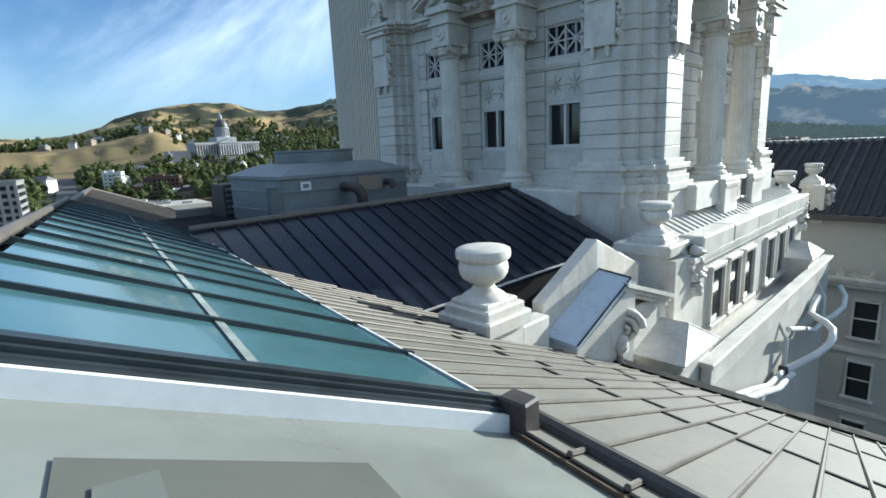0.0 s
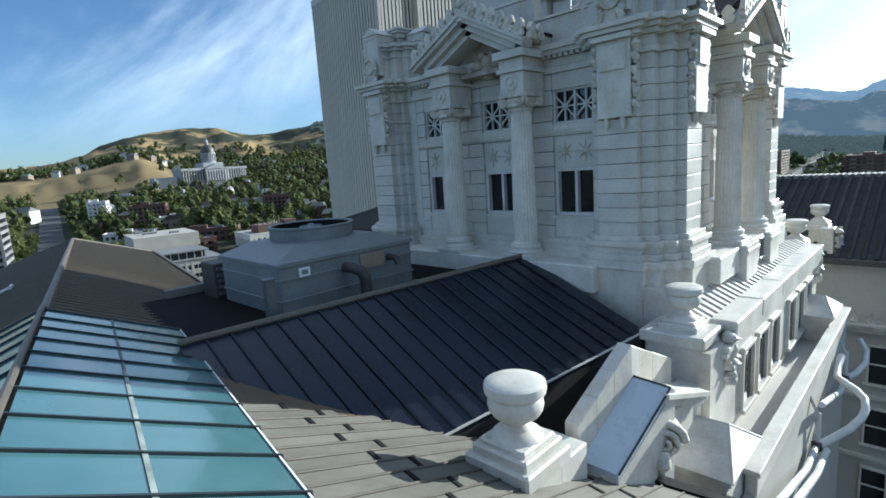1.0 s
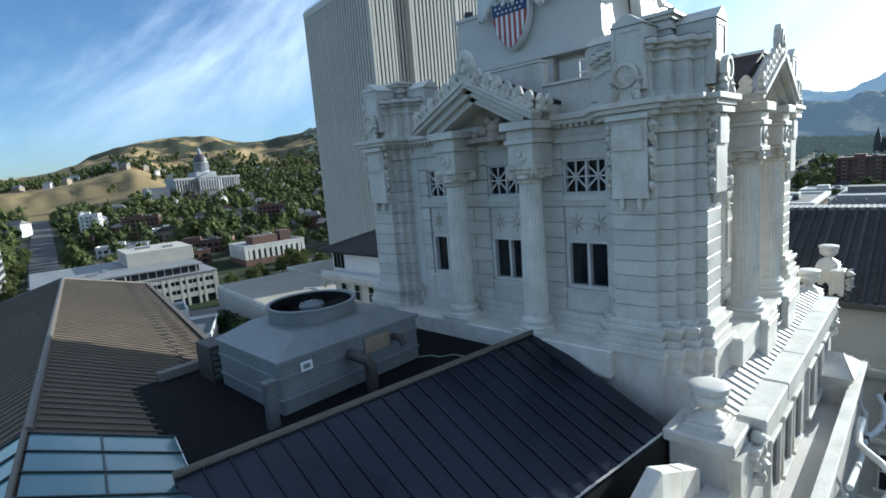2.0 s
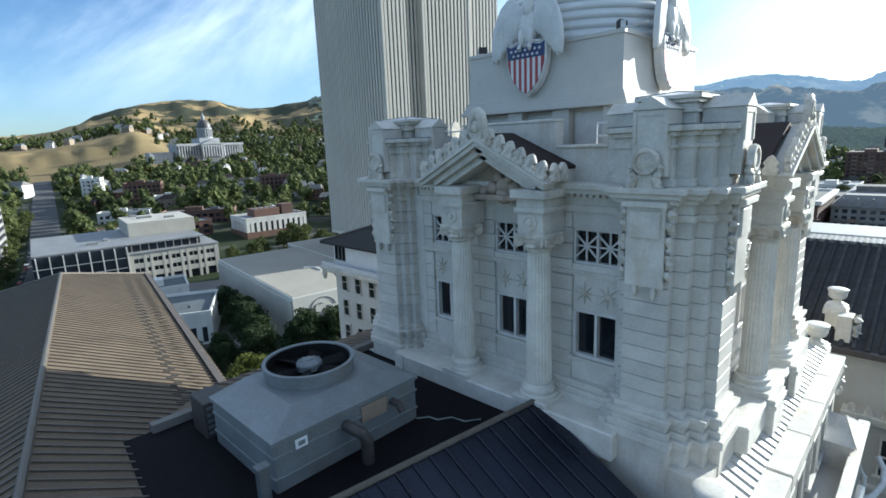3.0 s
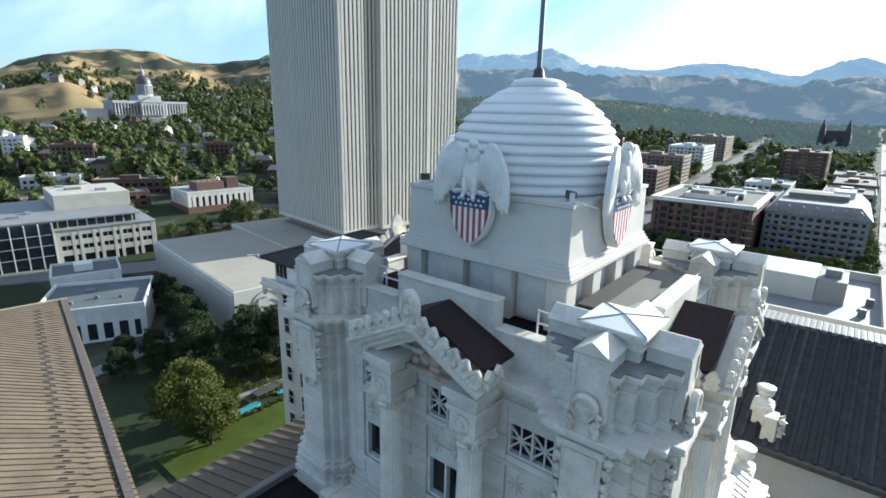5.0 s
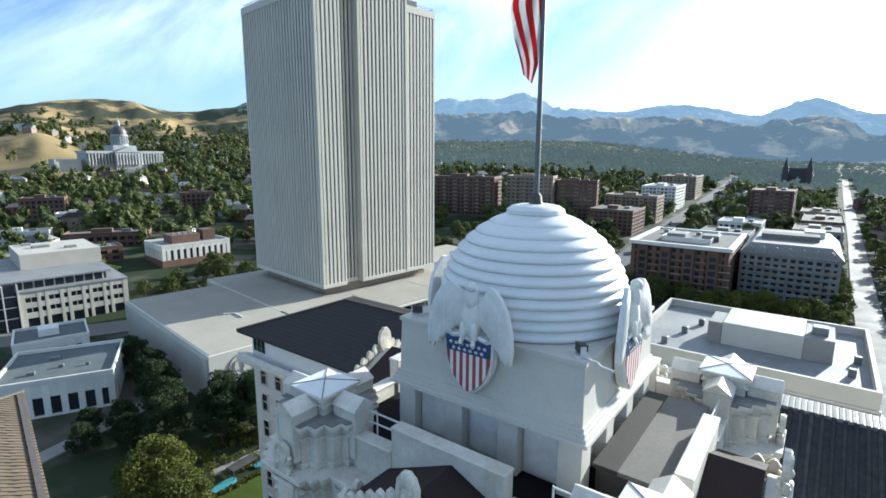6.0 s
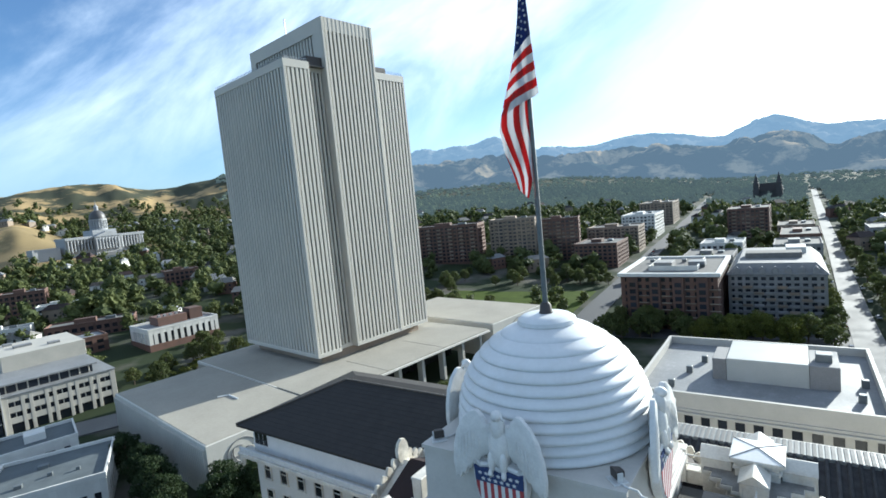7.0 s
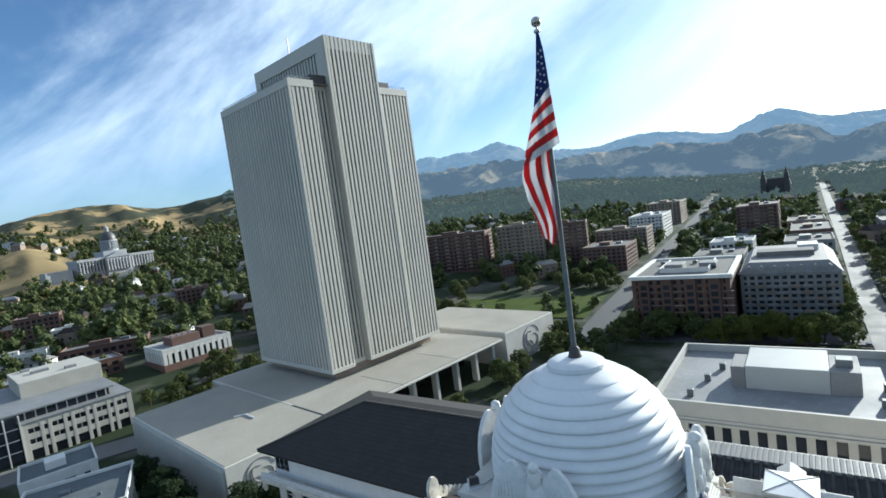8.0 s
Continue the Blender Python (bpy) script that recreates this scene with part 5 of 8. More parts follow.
def lower(a, w):
    """Lower panel, folded back under: a from the outer to the inner edge, w down; its stripes run down inwards."""
    v = 0.5 + 0.5 * w
    u = min(max(a + 0.55 * w - 0.3, 0.0), 1.0)
    x = float(np.interp(v, LOWER_V, LOWER_L)) * (1 - u) + float(np.interp(v, LOWER_V, LOWER_R)) * u
    return cloth(x, v + 0.05 * (u - 0.5) * w, 1.3, 0.1)


def cloth_part(name, grid, mat, label=""):
    bm = B()
    loft(bm, [ring + [p - AHEAD * 0.012 for p in ring[::-1]] for ring in grid])
    return part(name, bm, mat, flag, label, smooth=60)


canton = cloth_part("canton", [[upper(j / 16, 0.3 * k / 12) for k in range(13)] for j in range(17)], FLAG_BLUE, "navy canton")
for r in range(6):
    for c in range(2 + (r > 2)):
        bm = B()
        ell(bm, upper((0.7 + c) / (2.4 + (r > 2)) * 0.95, 0.09 + 0.034 * r) + AHEAD * 0.012, (0.045, 0.03, 0.05), 6, 4)
        part("star", bm, FLAG_WHITE, canton, "small white star")
for i in range(7):
    v0, v1 = 0.3 + 0.039 * i, 0.3 + 0.039 * (i + 1)
    cloth_part("stripe", [[upper(j / 16, v0 + (v1 - v0) * k / 3) for k in range(4)] for j in range(17)], FLAG_RED if i % 2 else FLAG_WHITE)
for i in range(7):
    a0_, a1_ = -0.25 + 1.5 * i / 7, -0.25 + 1.5 * (i + 1) / 7
    cloth_part("stripe", [[lower(a0_ + (a1_ - a0_) * k / 3, j / 18) for k in range(4)] for j in range(19)], FLAG_RED if i % 2 == 0 else FLAG_WHITE)


# ---- eagles and shields on the four sides of the pedestal ----
def eagle_mesh():
    bm = B()
    ell(bm, (0, -0.12, 0.38), (0.44, 0.36, 0.8), 18, 12)
    ell(bm, (0.02, -0.2, 1.1), (0.26, 0.28, 0.5), 14, 10)
    ell(bm, (0.05, -0.28, 1.58), (0.2, 0.24, 0.2), 14, 9)
    loft(bm, [[(0.18, -0.36, 1.66), (0.2, -0.24, 1.66), (0.2, -0.24, 1.52), (0.18, -0.36, 1.52)], [(0.4, -0.38, 1.5), (0.41, -0.34, 1.5), (0.4, -0.34, 1.45), (0.39, -0.38, 1.45)]])
    for s in (-1, 1):
        outline = [(0.2, 0.92), (0.33, 1.2), (0.47, 1.16), (0.6, 1.44), (0.8, 1.66), (1.02, 1.62), (1.36, 1.3), (1.64, 0.8), (1.8, 0.2), (1.86, -0.45), (1.8, -0.98), (1.69, -0.9), (1.62, -1.04),
                   (1.5, -0.82), (1.41, -0.88), (1.27, -0.58), (1.16, -0.62), (1.0, -0.3), (0.88, -0.32), (0.72, -0.06), (0.52, 0.0), (0.3, 0.25)]
        pts = [(s * x, z) for x, z in outline]
        bend = lambda x: -0.1 - 0.22 * max(abs(x) - 0.3, 0) + 0.1 * max(abs(x) - 1.2, 0)
        slab(bm, pts if s > 0 else pts[::-1], 0.24, lift=lambda x, z: bend(x))
        # quills, low ridges that lie in the wing
        for i in range(8):
            x0, x1 = 0.66 + 0.125 * i, 0.62 + 0.165 * i
            zt, zb = 1.0 - 0.02 * (i - 3) ** 2 - 0.03 * i, -0.05 - 0.125 * i
            tube(bm, [(s * x0, bend(x0) - 0.1, zt), (s * (x0 + x1) / 2, bend((x0 + x1) / 2) - 0.105, (zt + zb) / 2), (s * x1, bend(x1) - 0.09, zb)], [0.02, 0.036, 0.02], 6)
        ell(bm, (s * 0.24, -0.36, -0.12), (0.15, 0.17, 0.42), 10, 7)
        tube(bm, [(s * 0.25, -0.42, -0.4), (s * 0.28, -0.5, -0.56), (s * 0.28, -0.48, -0.66)], [0.09, 0.1, 0.05], 7)
    ell(bm, (0, 0.0, -0.3), (0.34, 0.2, 0.55), 12, 8)
    return mesh_of("eagle_statue", bm, EAGLE, 60)


def shield_outline(k=1.0):
    half = [(0, 0.95), (0.36, 1.1), (0.72, 1.02), (0.95, 1.2), (1.0, 0.75), (0.98, 0.2), (0.86, -0.3), (0.62, -0.75), (0.3, -1.08), (0, -1.25)]
    pts = [(x * 0.86 * k, z * k) for x, z in half]
    return [(-x, z) for x, z in pts[1:-1]][::-1] + pts


EAGLE_ME = eagle_mesh()
for k in range(4):
    base = Matrix.Translation((DX, DY, 0)) @ turn(k)
    e = piece("eagle_statue", EAGLE_ME, None, "", base @ Matrix.Translation((-0.3, -4.02, 12.25)) @ Matrix.Diagonal((0.98, 0.98, 0.98, 1)))
    tagged(e, "white eagle statue with raised wings perched on a shield", "statue", "eagles round the dome")
    sh = thing("shield_emblem", "stars-and-stripes shield with a pale rim on the pedestal", "shield", base @ Matrix.Translation((-0.3, -4.26, 10.95)) @ Matrix.Diagonal((1.22, 1, 1, 1)), "shields round the dome")
    bm = B()
    pts = shield_outline()[::-1]
    loft(bm, [[(x, 0.25, z) for x, z in pts], [(x, -0.08, z) for x, z in pts], [(x * 0.93, -0.14, z * 0.94) for x, z in pts], [(x * 0.9, -0.08, z * 0.91) for x, z in pts]])
    part("rim", bm, EAGLE, sh, smooth=30)
    lows = [(-0.774, 0.675), (-0.76, 0.18), (-0.666, -0.27), (-0.48, -0.675), (-0.232, -0.972), (0, -1.125), (0.232, -0.972), (0.48, -0.675), (0.666, -0.27), (0.76, 0.18), (0.774, 0.675)]
    bottom = lambda x: float(np.interp(x, [p[0] for p in lows], [p[1] for p in lows]))
    for i in range(13):
        x0, x1 = -0.76 + 1.52 * i / 13, -0.76 + 1.52 * (i + 1) / 13
        bm = B()
        q = [(x0, bottom(x0)), (x1, bottom(x1)), (x1, 0.36), (x0, 0.36)]
        loft(bm, [[(x, -0.1, z) for x, z in q], [(x, -0.15, z) for x, z in q]])
        part("stripe", bm, SHIELD_RED if i % 2 == 0 else SHIELD_WHITE, sh)
    bm = B()
    q = [(-0.77, 0.37), (0.77, 0.37), (0.8, 0.95), (0.62, 0.86), (0.32, 0.93), (0, 0.8), (-0.32, 0.93), (-0.62, 0.86), (-0.8, 0.95)]
    loft(bm, [[(x, -0.1, z) for x, z in q], [(x, -0.16, z) for x, z in q]])
    part("chief", bm, SHIELD_BLUE, sh, "navy chief")
    for r in range(2):
        for c in range(7 - r):
            bm = B()
            x, z = -0.6 + 0.1 * r + 0.2 * c, 0.7 - 0.2 * r
            star = [(x + (0.075 if j % 2 == 0 else 0.032) * math.sin(math.pi * j / 5), z + (0.075 if j % 2 == 0 else 0.032) * math.cos(math.pi * j / 5)) for j in range(10)][::-1]
            loft(bm, [[(a, -0.15, b) for a, b in star], [(a, -0.185, b) for a, b in star]])
            part("star", bm, SHIELD_WHITE, sh, "small white star")


# ---- urns ----
def urn_thing(m, label):
    u = thing("stone_urn", label, "urn", m, "urns along the parapet")
    bm = B()
    lathe(bm, [(0.4, 0.0), (0.36, 0.06), (0.3, 0.14), (0.32, 0.2), (0.44, 0.25), (0.6, 0.36), (0.69, 0.5), (0.72, 0.64), (0.7, 0.8), (0.66, 0.86), (0.7, 0.9), (0.78, 0.96), (0.8, 1.08), (0.78, 1.2), (0.68, 1.25), (0.4, 1.27), (0.1, 1.28)], 32)
    part("bowl", bm, STONE, u, smooth=35)
    bm = B()
    lathe(bm, [(0.68, -0.32), (0.68, -0.22), (0.62, -0.14), (0.5, -0.06), (0.4, 0.0)], 28)
    for h, z0, z1 in ((0.84, -0.62, -0.36), (0.7, -0.36, -0.22)):
        cbox(bm, -h, -h, z0, h, h, z1, 0.05)
    part("foot", bm, STONE, u, smooth=30)
    return u


urn = urn_thing(pose(-8.1, 4.4, -3.69) @ Matrix.Scale(0.83, 4), "weathered white stone urn on a stepped block")
for x, y, z, k in ((-7.7, 13.0, -3.37, 0.72), (-7.8, 31.0, -3.44, 0.72), (-7.9, 39.4, -3.44, 0.72)):
    copy_thing(urn, pose(x, y, z) @ Matrix.Scale(k / 0.83, 4))

# ---- roof things of the hotel ----
ac = thing("cooling_tower", "grey steel cooling tower with a round fan on the flat roof", "cooling tower")
AX0, AX1, AY0, AY1 = -22.6, -18.0, 4.5, 10.6
bm = B()
cbox(bm, AX0, AY0, -2.95, AX1, AY1, -1.25, 0.03)
part("casing", bm, AC_STEEL, ac)
for z in (-2.5, -1.75):
    bm = B()
    cbox(bm, AX0 - 0.04, AY0 - 0.04, z, AX1 + 0.05, AY1 + 0.04, z + 0.08, 0.015)
    part("casing_rib", bm, AC_STEEL, ac)
bm = B()
cx, cy = -20.9, 7.7
loft(bm, [[(AX0 - 0.08, AY0 - 0.08, -1.25), (AX1 + 0.08, AY0 - 0.08, -1.25), (AX1 + 0.08, AY1 + 0.08, -1.25), (AX0 - 0.08, AY1 + 0.08, -1.25)],
          [(AX0 - 0.08, AY0 - 0.08, -1.12), (AX1 + 0.08, AY0 - 0.08, -1.12), (AX1 + 0.08, AY1 + 0.08, -1.12), (AX0 - 0.08, AY1 + 0.08, -1.12)],
          [(cx - 1.5, cy - 1.9, -0.72), (cx + 1.9, cy - 1.9, -0.72), (cx + 1.9, cy + 1.9, -0.72), (cx - 1.5, cy + 1.9, -0.72)]])
part("hipped_top", bm, AC_STEEL, ac)
bm = B()
prof = [(1.66, -0.8), (1.7, -0.6), (1.7, -0.28), (1.76, -0.25), (1.76, -0.18), (1.62, -0.18), (1.58, -0.3), (1.58, -0.8)]
rings = [[(cx + r * math.cos(2 * math.pi * i / 48), cy + r * math.sin(2 * math.pi * i / 48), z) for i in range(48)] for r, z in prof]
loft(bm, rings, None, False, False)
part("fan_cowl", bm, AC_STEEL, ac, "pale round fan cowl", smooth=35)
# black disc and added liner paint in the dark of the cowl's hollow
bm = B()
lathe(bm, [(1.58, -0.75), (1.58, -0.7)], 40, (cx, cy))
loft(bm, [[(cx + 1.57 * math.cos(2 * math.pi * i / 48), cy + 1.57 * math.sin(2 * math.pi * i / 48), z) for i in range(48)] for z in (-0.72, -0.22)], None, False, False)
part("fan_well", bm, JOINT, ac, "dark fan well")
bm = B()
lathe(bm, [(0.5, -0.6), (0.5, -0.36), (0.46, -0.3), (0.14, -0.26), (0.12, -0.2), (0.05, -0.18)], 24, (cx, cy))
part("fan_hub", bm, AC_STEEL, ac, "pale ribbed hub", smooth=30)
for i in range(12):
    bm = B()
    box(bm, 0.12, -0.012, -0.31, 0.46, 0.012, -0.26, Matrix.Translation((cx, cy, 0)) @ Matrix.Rotation(2 * math.pi * i / 12, 4, "Z"))
    part("hub_rib", bm, AC_STEEL, ac)
for i in range(6):
    bm = B()
    mm = Matrix.Translation((cx, cy, -0.5)) @ Matrix.Rotation(2 * math.pi * i / 6 + 0.3, 4, "Z") @ Matrix.Rotation(radians(22), 4, "X")
    loft(bm, [[(0.5, -0.16, -0.012), (0.5, 0.16, -0.012), (0.5, 0.16, 0.012), (0.5, -0.16, 0.012)], [(1.5, -0.3, -0.01), (1.5, 0.3, -0.01), (1.5, 0.3, 0.01), (1.5, -0.3, 0.01)]], mm)
    part("fan_blade", bm, JOINT, ac)
bm = B()
tube(bm, [(-17.9, 7.2, -1.7), (-17.4, 7.2, -1.7), (-17.2, 7.35, -1.8), (-17.15, 7.5, -2.1), (-17.15, 7.5, -2.95)], [0.2, 0.2, 0.22, 0.22, 0.22], 12)
part("pipe_elbow", bm, IRON, ac, "dark rusty bent outlet pipe", smooth=40)
bm = B()
tube(bm, [(-17.9, 9.3, -1.65), (-17.5, 9.3, -1.65), (-17.4, 9.35, -1.9)], 0.14, 10)
part("valve", bm, IRON, ac, "dark rusty valve")
bm = B()
cbox(bm, -17.98, 7.9, -1.95, -17.92, 9.1, -1.35, 0.01)
part("access_plate", bm, TAN_WALL, ac, "tan access plate")
bm = B()
cbox(bm, -17.98, 5.25, -1.7, -17.93, 5.7, -1.38, 0.01)
part("maker_plate", bm, WHITE_TRIM, ac, "small white plate with a grey mark")
bm = B()
cbox(bm, -17.935, 5.35, -1.62, -17.925, 5.6, -1.46, 0.002)
part("maker_mark", bm, AC_STEEL, ac)
duct = thing("roof_duct", "tall pale metal duct box beside the cooling tower", "duct")
bm = B()
cbox(bm, -17.75, 3.75, -3.0, -17.48, 4.1, -1.5, 0.02)
part("casing", bm, GALV, duct)
bm = B()
cbox(bm, -17.79, 3.71, -1.5, -17.44, 4.14, -1.43, 0.015)
part("lid", bm, GALV, duct)
cab = thing("roof_cabinet", "dark plant cabinet on the flat roof", "cabinet")
bm = B()
cbox(bm, -24.4, 4.3, -3.0, -23.0, 5.4, -1.5, 0.04)
part("casing", bm, IRON, cab)
for k in range(5):
    bm = B()
    cbox(bm, -22.99, 4.38, -2.8 + 0.25 * k, -22.93, 5.32, -2.66 + 0.25 * k, 0.01)
    part("louvre", bm, GALV, cab)
vent = thing("roof_vent", "small dark roof vent near the cooling tower", "vent")
bm = B()
lathe(bm, [(0.25, -3.2), (0.25, -2.5), (0.42, -2.45), (0.42, -2.2), (0.05, -2.05)], 14, (-25.2, 9.4))
part("cowl", bm, IRON, vent, smooth=35)
cable = thing("loose_cable", "pale cable lying loose on the dark roof", "cable")
bm = B()
tube(bm, [(-17.9, 10.5, -2.9), (-17.6, 10.9, -2.9), (-17.2, 11.0, -2.92), (-16.9, 11.5, -2.92), (-16.3, 11.6, -2.92), (-15.9, 12.1, -2.9)], 0.03, 6)
part("cord", bm, SEALANT, cable)

# broken pediment seen from behind, with its metal weathering panel
rake = thing("raking_parapet", "white stone raking parapet with a pale metal panel", "parapet")
PBL, PTL, PTR, PBR = Vector((-7.84, 6.5, -5.41)), Vector((-7.49, 8.74, -3.97)), Vector((-6.6, 8.96, -4.15)), Vector((-6.95, 6.72, -5.59))
bm = B()
loft(bm, [[p - Vector((0, 0, 0.14)) for p in (PBL, PBR, PTR, PTL)], [PBL, PBR, PTR, PTL]])
part("metal_panel", bm, LEAD, rake, "smooth pale metal panel")
bm = B()
for a, b in ((PBL, PTL), (PTL, PTR), (PTR, PBR)):
    tube(bm, [a + Vector((0, 0, 0.01)), b + Vector((0, 0, 0.01))], 0.03, 5)
part("panel_rim", bm, BAR, rake, "dark sealed rim")


def coping_run(a, b, w, top, low):
    """A stone wall length from a to b, w wide to the west, its top along a-b, its foot at low."""
    bm = B()
    a, b = Vector(a), Vector(b)
    e = Vector((-w, 0.06, 0))
    c = 0.03
    loft(bm, [[Vector((p.x, p.y, low)) for p in (a, b, b + e, a + e)], [p - Vector((0, 0, c)) for p in (a, b, b + e, a + e)],
              [a + Vector((-c, c, 0)), b + Vector((-c, -c, 0)), b + e + Vector((c, -c, -0.02)), a + e + Vector((c, c, -0.02))]])
    part("coping_block", bm, STONE, rake)


K0, K1, K2 = Vector((-7.82, 6.45, -4.5)), Vector((-7.48, 8.62, -3.08)), Vector((-7.42, 11.2, -4.25))
for f0, f1 in ((0, 0.33), (0.335, 0.66), (0.665, 1.0)):
    coping_run(K0.lerp(K1, f0), K0.lerp(K1, f1), 0.4, 0, -6.6)
for f0, f1 in ((0.003, 0.5), (0.505, 1.0)):
    coping_run(K1.lerp(K2, f0), K1.lerp(K2, f1), 0.42, 0, -6.6)
# face below the panel's side, and the moulded cornice that returns behind it
bm = B()
loft(bm, [[Vector((p.x, p.y, -7.2)) for p in (PBL, PBR, PTR + Vector((0, 0.3, 0)), PTL + Vector((0, 0.3, 0)))],
          [p - Vector((0, 0, 0.16)) for p in (PBL, PBR, PTR + Vector((0, 0.3, 0)), PTL + Vector((0, 0.3, 0)))]])
part("gable_body", bm, STONE, rake)
for k, (o, d) in enumerate(((0.0, 0.0), (0.1, 0.14), (0.2, 0.28))):
    bm = B()
    a, b = PTR + Vector((0.06 - o, -0.25, -0.08 - d)), Vector((-6.4 - o, 11.6, -5.2 - d))
    w = Vector((-1.1, 0.1, 0))
    loft(bm, [[p - Vector((0, 0, 0.13)) for p in (a, b, b + w, a + w)], [a, b, b + w, a + w]])
    part("cornice_step", bm, STONE, rake)
volute = thing("stone_volute", "weathered carved stone scroll under the raking parapet", "ornament")
mm = Matrix.Translation((-6.8, 9.0, -5.6)) @ Matrix.Rotation(radians(28), 4, "Z") @ Matrix.Rotation(radians(90), 4, "X")
bm = B()
spiral = [(0.5 * (1 - k / 40) * math.cos(0.42 * k), 0.5 * (1 - k / 40) * math.sin(0.42 * k), 0.1 + 0.008 * k) for k in range(34)]
tube(bm, [mm @ Vector(p) for p in spiral], [0.13 - 0.0025 * k for k in range(34)], 7)
part("scroll", bm, ORNAMENT, volute, smooth=60)
bm = B()
lathe(bm, [(0.5, -0.4), (0.52, -0.1), (0.44, 0.08), (0.2, 0.1)], 22, m=mm)
part("scroll_core", bm, ORNAMENT, volute, smooth=40)
bm = B()
tube(bm, [(-6.72, 8.7, -5.85), (-6.62, 8.55, -6.15), (-6.66, 8.5, -6.5), (-6.74, 8.55, -6.9), (-6.8, 8.6, -7.3)], [0.2, 0.22, 0.16, 0.2, 0.06], 9)
part("leaf_drop", bm, ORNAMENT, volute, smooth=60)
bm = B()
cbox(bm, -7.6, 8.6, -8.4, -6.85, 12.2, -5.3, 0.05)
part("back_block", bm, STONE, volute)


def faceted_block(m):
    """Parapet end block under a folded roof: a short ridge with hips to the outer and the near side."""
    t = thing("capped_block", "pale stone parapet block with a hipped sheet top", "parapet block", m, "capped blocks along the parapet")
    bm = B()
    cbox(bm, -0.75, -1.3, -1.8, 0.75, 1.2, -0.02, 0.04)
    part("die", bm, STONE, t)
    bm = B()
    for o, z0, z1 in ((0.06, -0.3, -0.16), (0.14, -0.16, 0.02)):
        cbox(bm, -0.75 - o, -1.3 - o, z0, 0.75 + o, 1.2 + o, z1, 0.02)
    part("eave_moulding", bm, STONE, t)
    bm = B()
    e = [bm.verts.new(p) for p in ((-0.95, -1.5, 0.02), (0.95, -1.5, 0.02), (0.95, 1.4, 0.02), (-0.95, 1.4, 0.02))]
    r = [bm.verts.new(p) for p in ((-0.75, 0.5, 0.62), (0.3, 0.5, 0.62))]
    for f in ((e[0], e[1], r[1], r[0]), (e[1], e[2], r[1]), (e[2], e[3], r[0], r[1]), (e[3], e[0], r[0]), (e[3], e[2], e[1], e[0])):
        bm.faces.new(f)
    for a, b in ((e[1], r[1]), (r[0], r[1]), (e[0], r[0]), (e[2], r[1])):
        tube(bm, [a.co, b.co], 0.03, 5)
    part("top", bm, STONE, t)
    return t


fb = faceted_block(pose(-6.25, 11.2, -6.75))
copy_thing(fb, pose(-6.2, 27.6, -6.7))


def swag(m):
    t = thing("carved_bracket", "weathered carved fruit-and-mask bracket on the parapet", "ornament", m, "carved brackets along the parapet")
    bm = B()
    r = random.Random(5)
    for side_ in (-1, 1):
        tube(bm, [(0.12 + 0.1 * math.sin(k * 1.3), side_ * (0.2 + 0.1 * math.cos(k * 1.1)), 0.1 - 0.16 * k) for k in range(12)],
             [0.17 + 0.09 * math.sin(k * 2.1 + side_) for k in range(12)], 7)
    tube(bm, [(0.22 + 0.08 * math.sin(k * 2.0), 0.05 * math.cos(k), 0.05 - 0.15 * k) for k in range(12)], [0.14 + 0.1 * abs(math.sin(k * 1.6)) for k in range(12)], 8)
    part("carving", bm, ORNAMENT, t, smooth=50)
    bm = B()
    cbox(bm, -0.8, -0.6, -2.4, 0.0, 0.6, 0.15, 0.04)
    part("back_block", bm, STONE, t)
    return t


sw = swag(pose(-6.75, 13.9, -4.1))
copy_thing(sw, pose(-6.75, 29.9, -4.1))
copy_thing(sw, pose(-6.85, 38.4, -4.1))

# pedestal blocks under the urns
for x, y, z, h, w in ((-8.1, 4.4, -4.2, 2.0, 0.62), (-7.75, 13.0, -3.815, 4.9, 0.8), (-7.8, 31.0, -3.885, 5.8, 0.45), (-7.9, 39.4, -3.885, 5.8, 0.45)):
    t = thing("urn_pedestal", "stepped stone block carrying an urn", "pedestal", pose(x, y, z), "urn pedestals")
    bm = B()
    cbox(bm, -w - 0.2, -w - 0.2, -0.35, w + 0.2, w + 0.2, 0.0, 0.05)
    part("upper_step", bm, STONE, t)
    bm = B()
    cbox(bm, -w - 0.05, -w - 0.05, -h, w + 0.05, w + 0.05, -0.35, 0.03)
    part("block", bm, STONE, t)
    if y < 5:
        bm = B()
        cbox(bm, -0.5, 0.7, -1.6, 0.62, 1.85, -0.5, 0.04)
        part("side_block", bm, STONE, t)

# east side: ribbed ledge, parapet wall with windows, balcony
east = thing("east_parapet", "cream stone parapet with ribbed ledge, windows and balcony", "parapet")
bm = B()
q = [(-8.3, 13.9, -3.2), (-8.3, 30.1, -3.2), (-7.15, 30.1, -3.75), (-7.15, 13.9, -3.75)]
loft(bm, [[(x, y, z - 0.3) for x, y, z in q][::-1], q[::-1]])
part("ledge", bm, PEDESTAL, east, "cream sloping ledge")
for k in range(32):
    y = 14.2 + k * 0.5
    bm = B()
    tube(bm, [(-8.3, y, -3.17), (-7.15, y, -3.72)], 0.03, 5)
    part("ledge_rib", bm, COLUMN, east)
for y0 in (13.9, 17.2, 20.4, 23.6, 26.8):
    bm = B()
    cbox(bm, -7.2, y0 + 0.01, -4.35, -6.35, y0 + 3.2, -3.72, 0.04)
    part("coping_stone", bm, STONE, east)
bm = B()
box(bm, -7.1, 12.2, -47, -6.62, 30.3, -4.3)
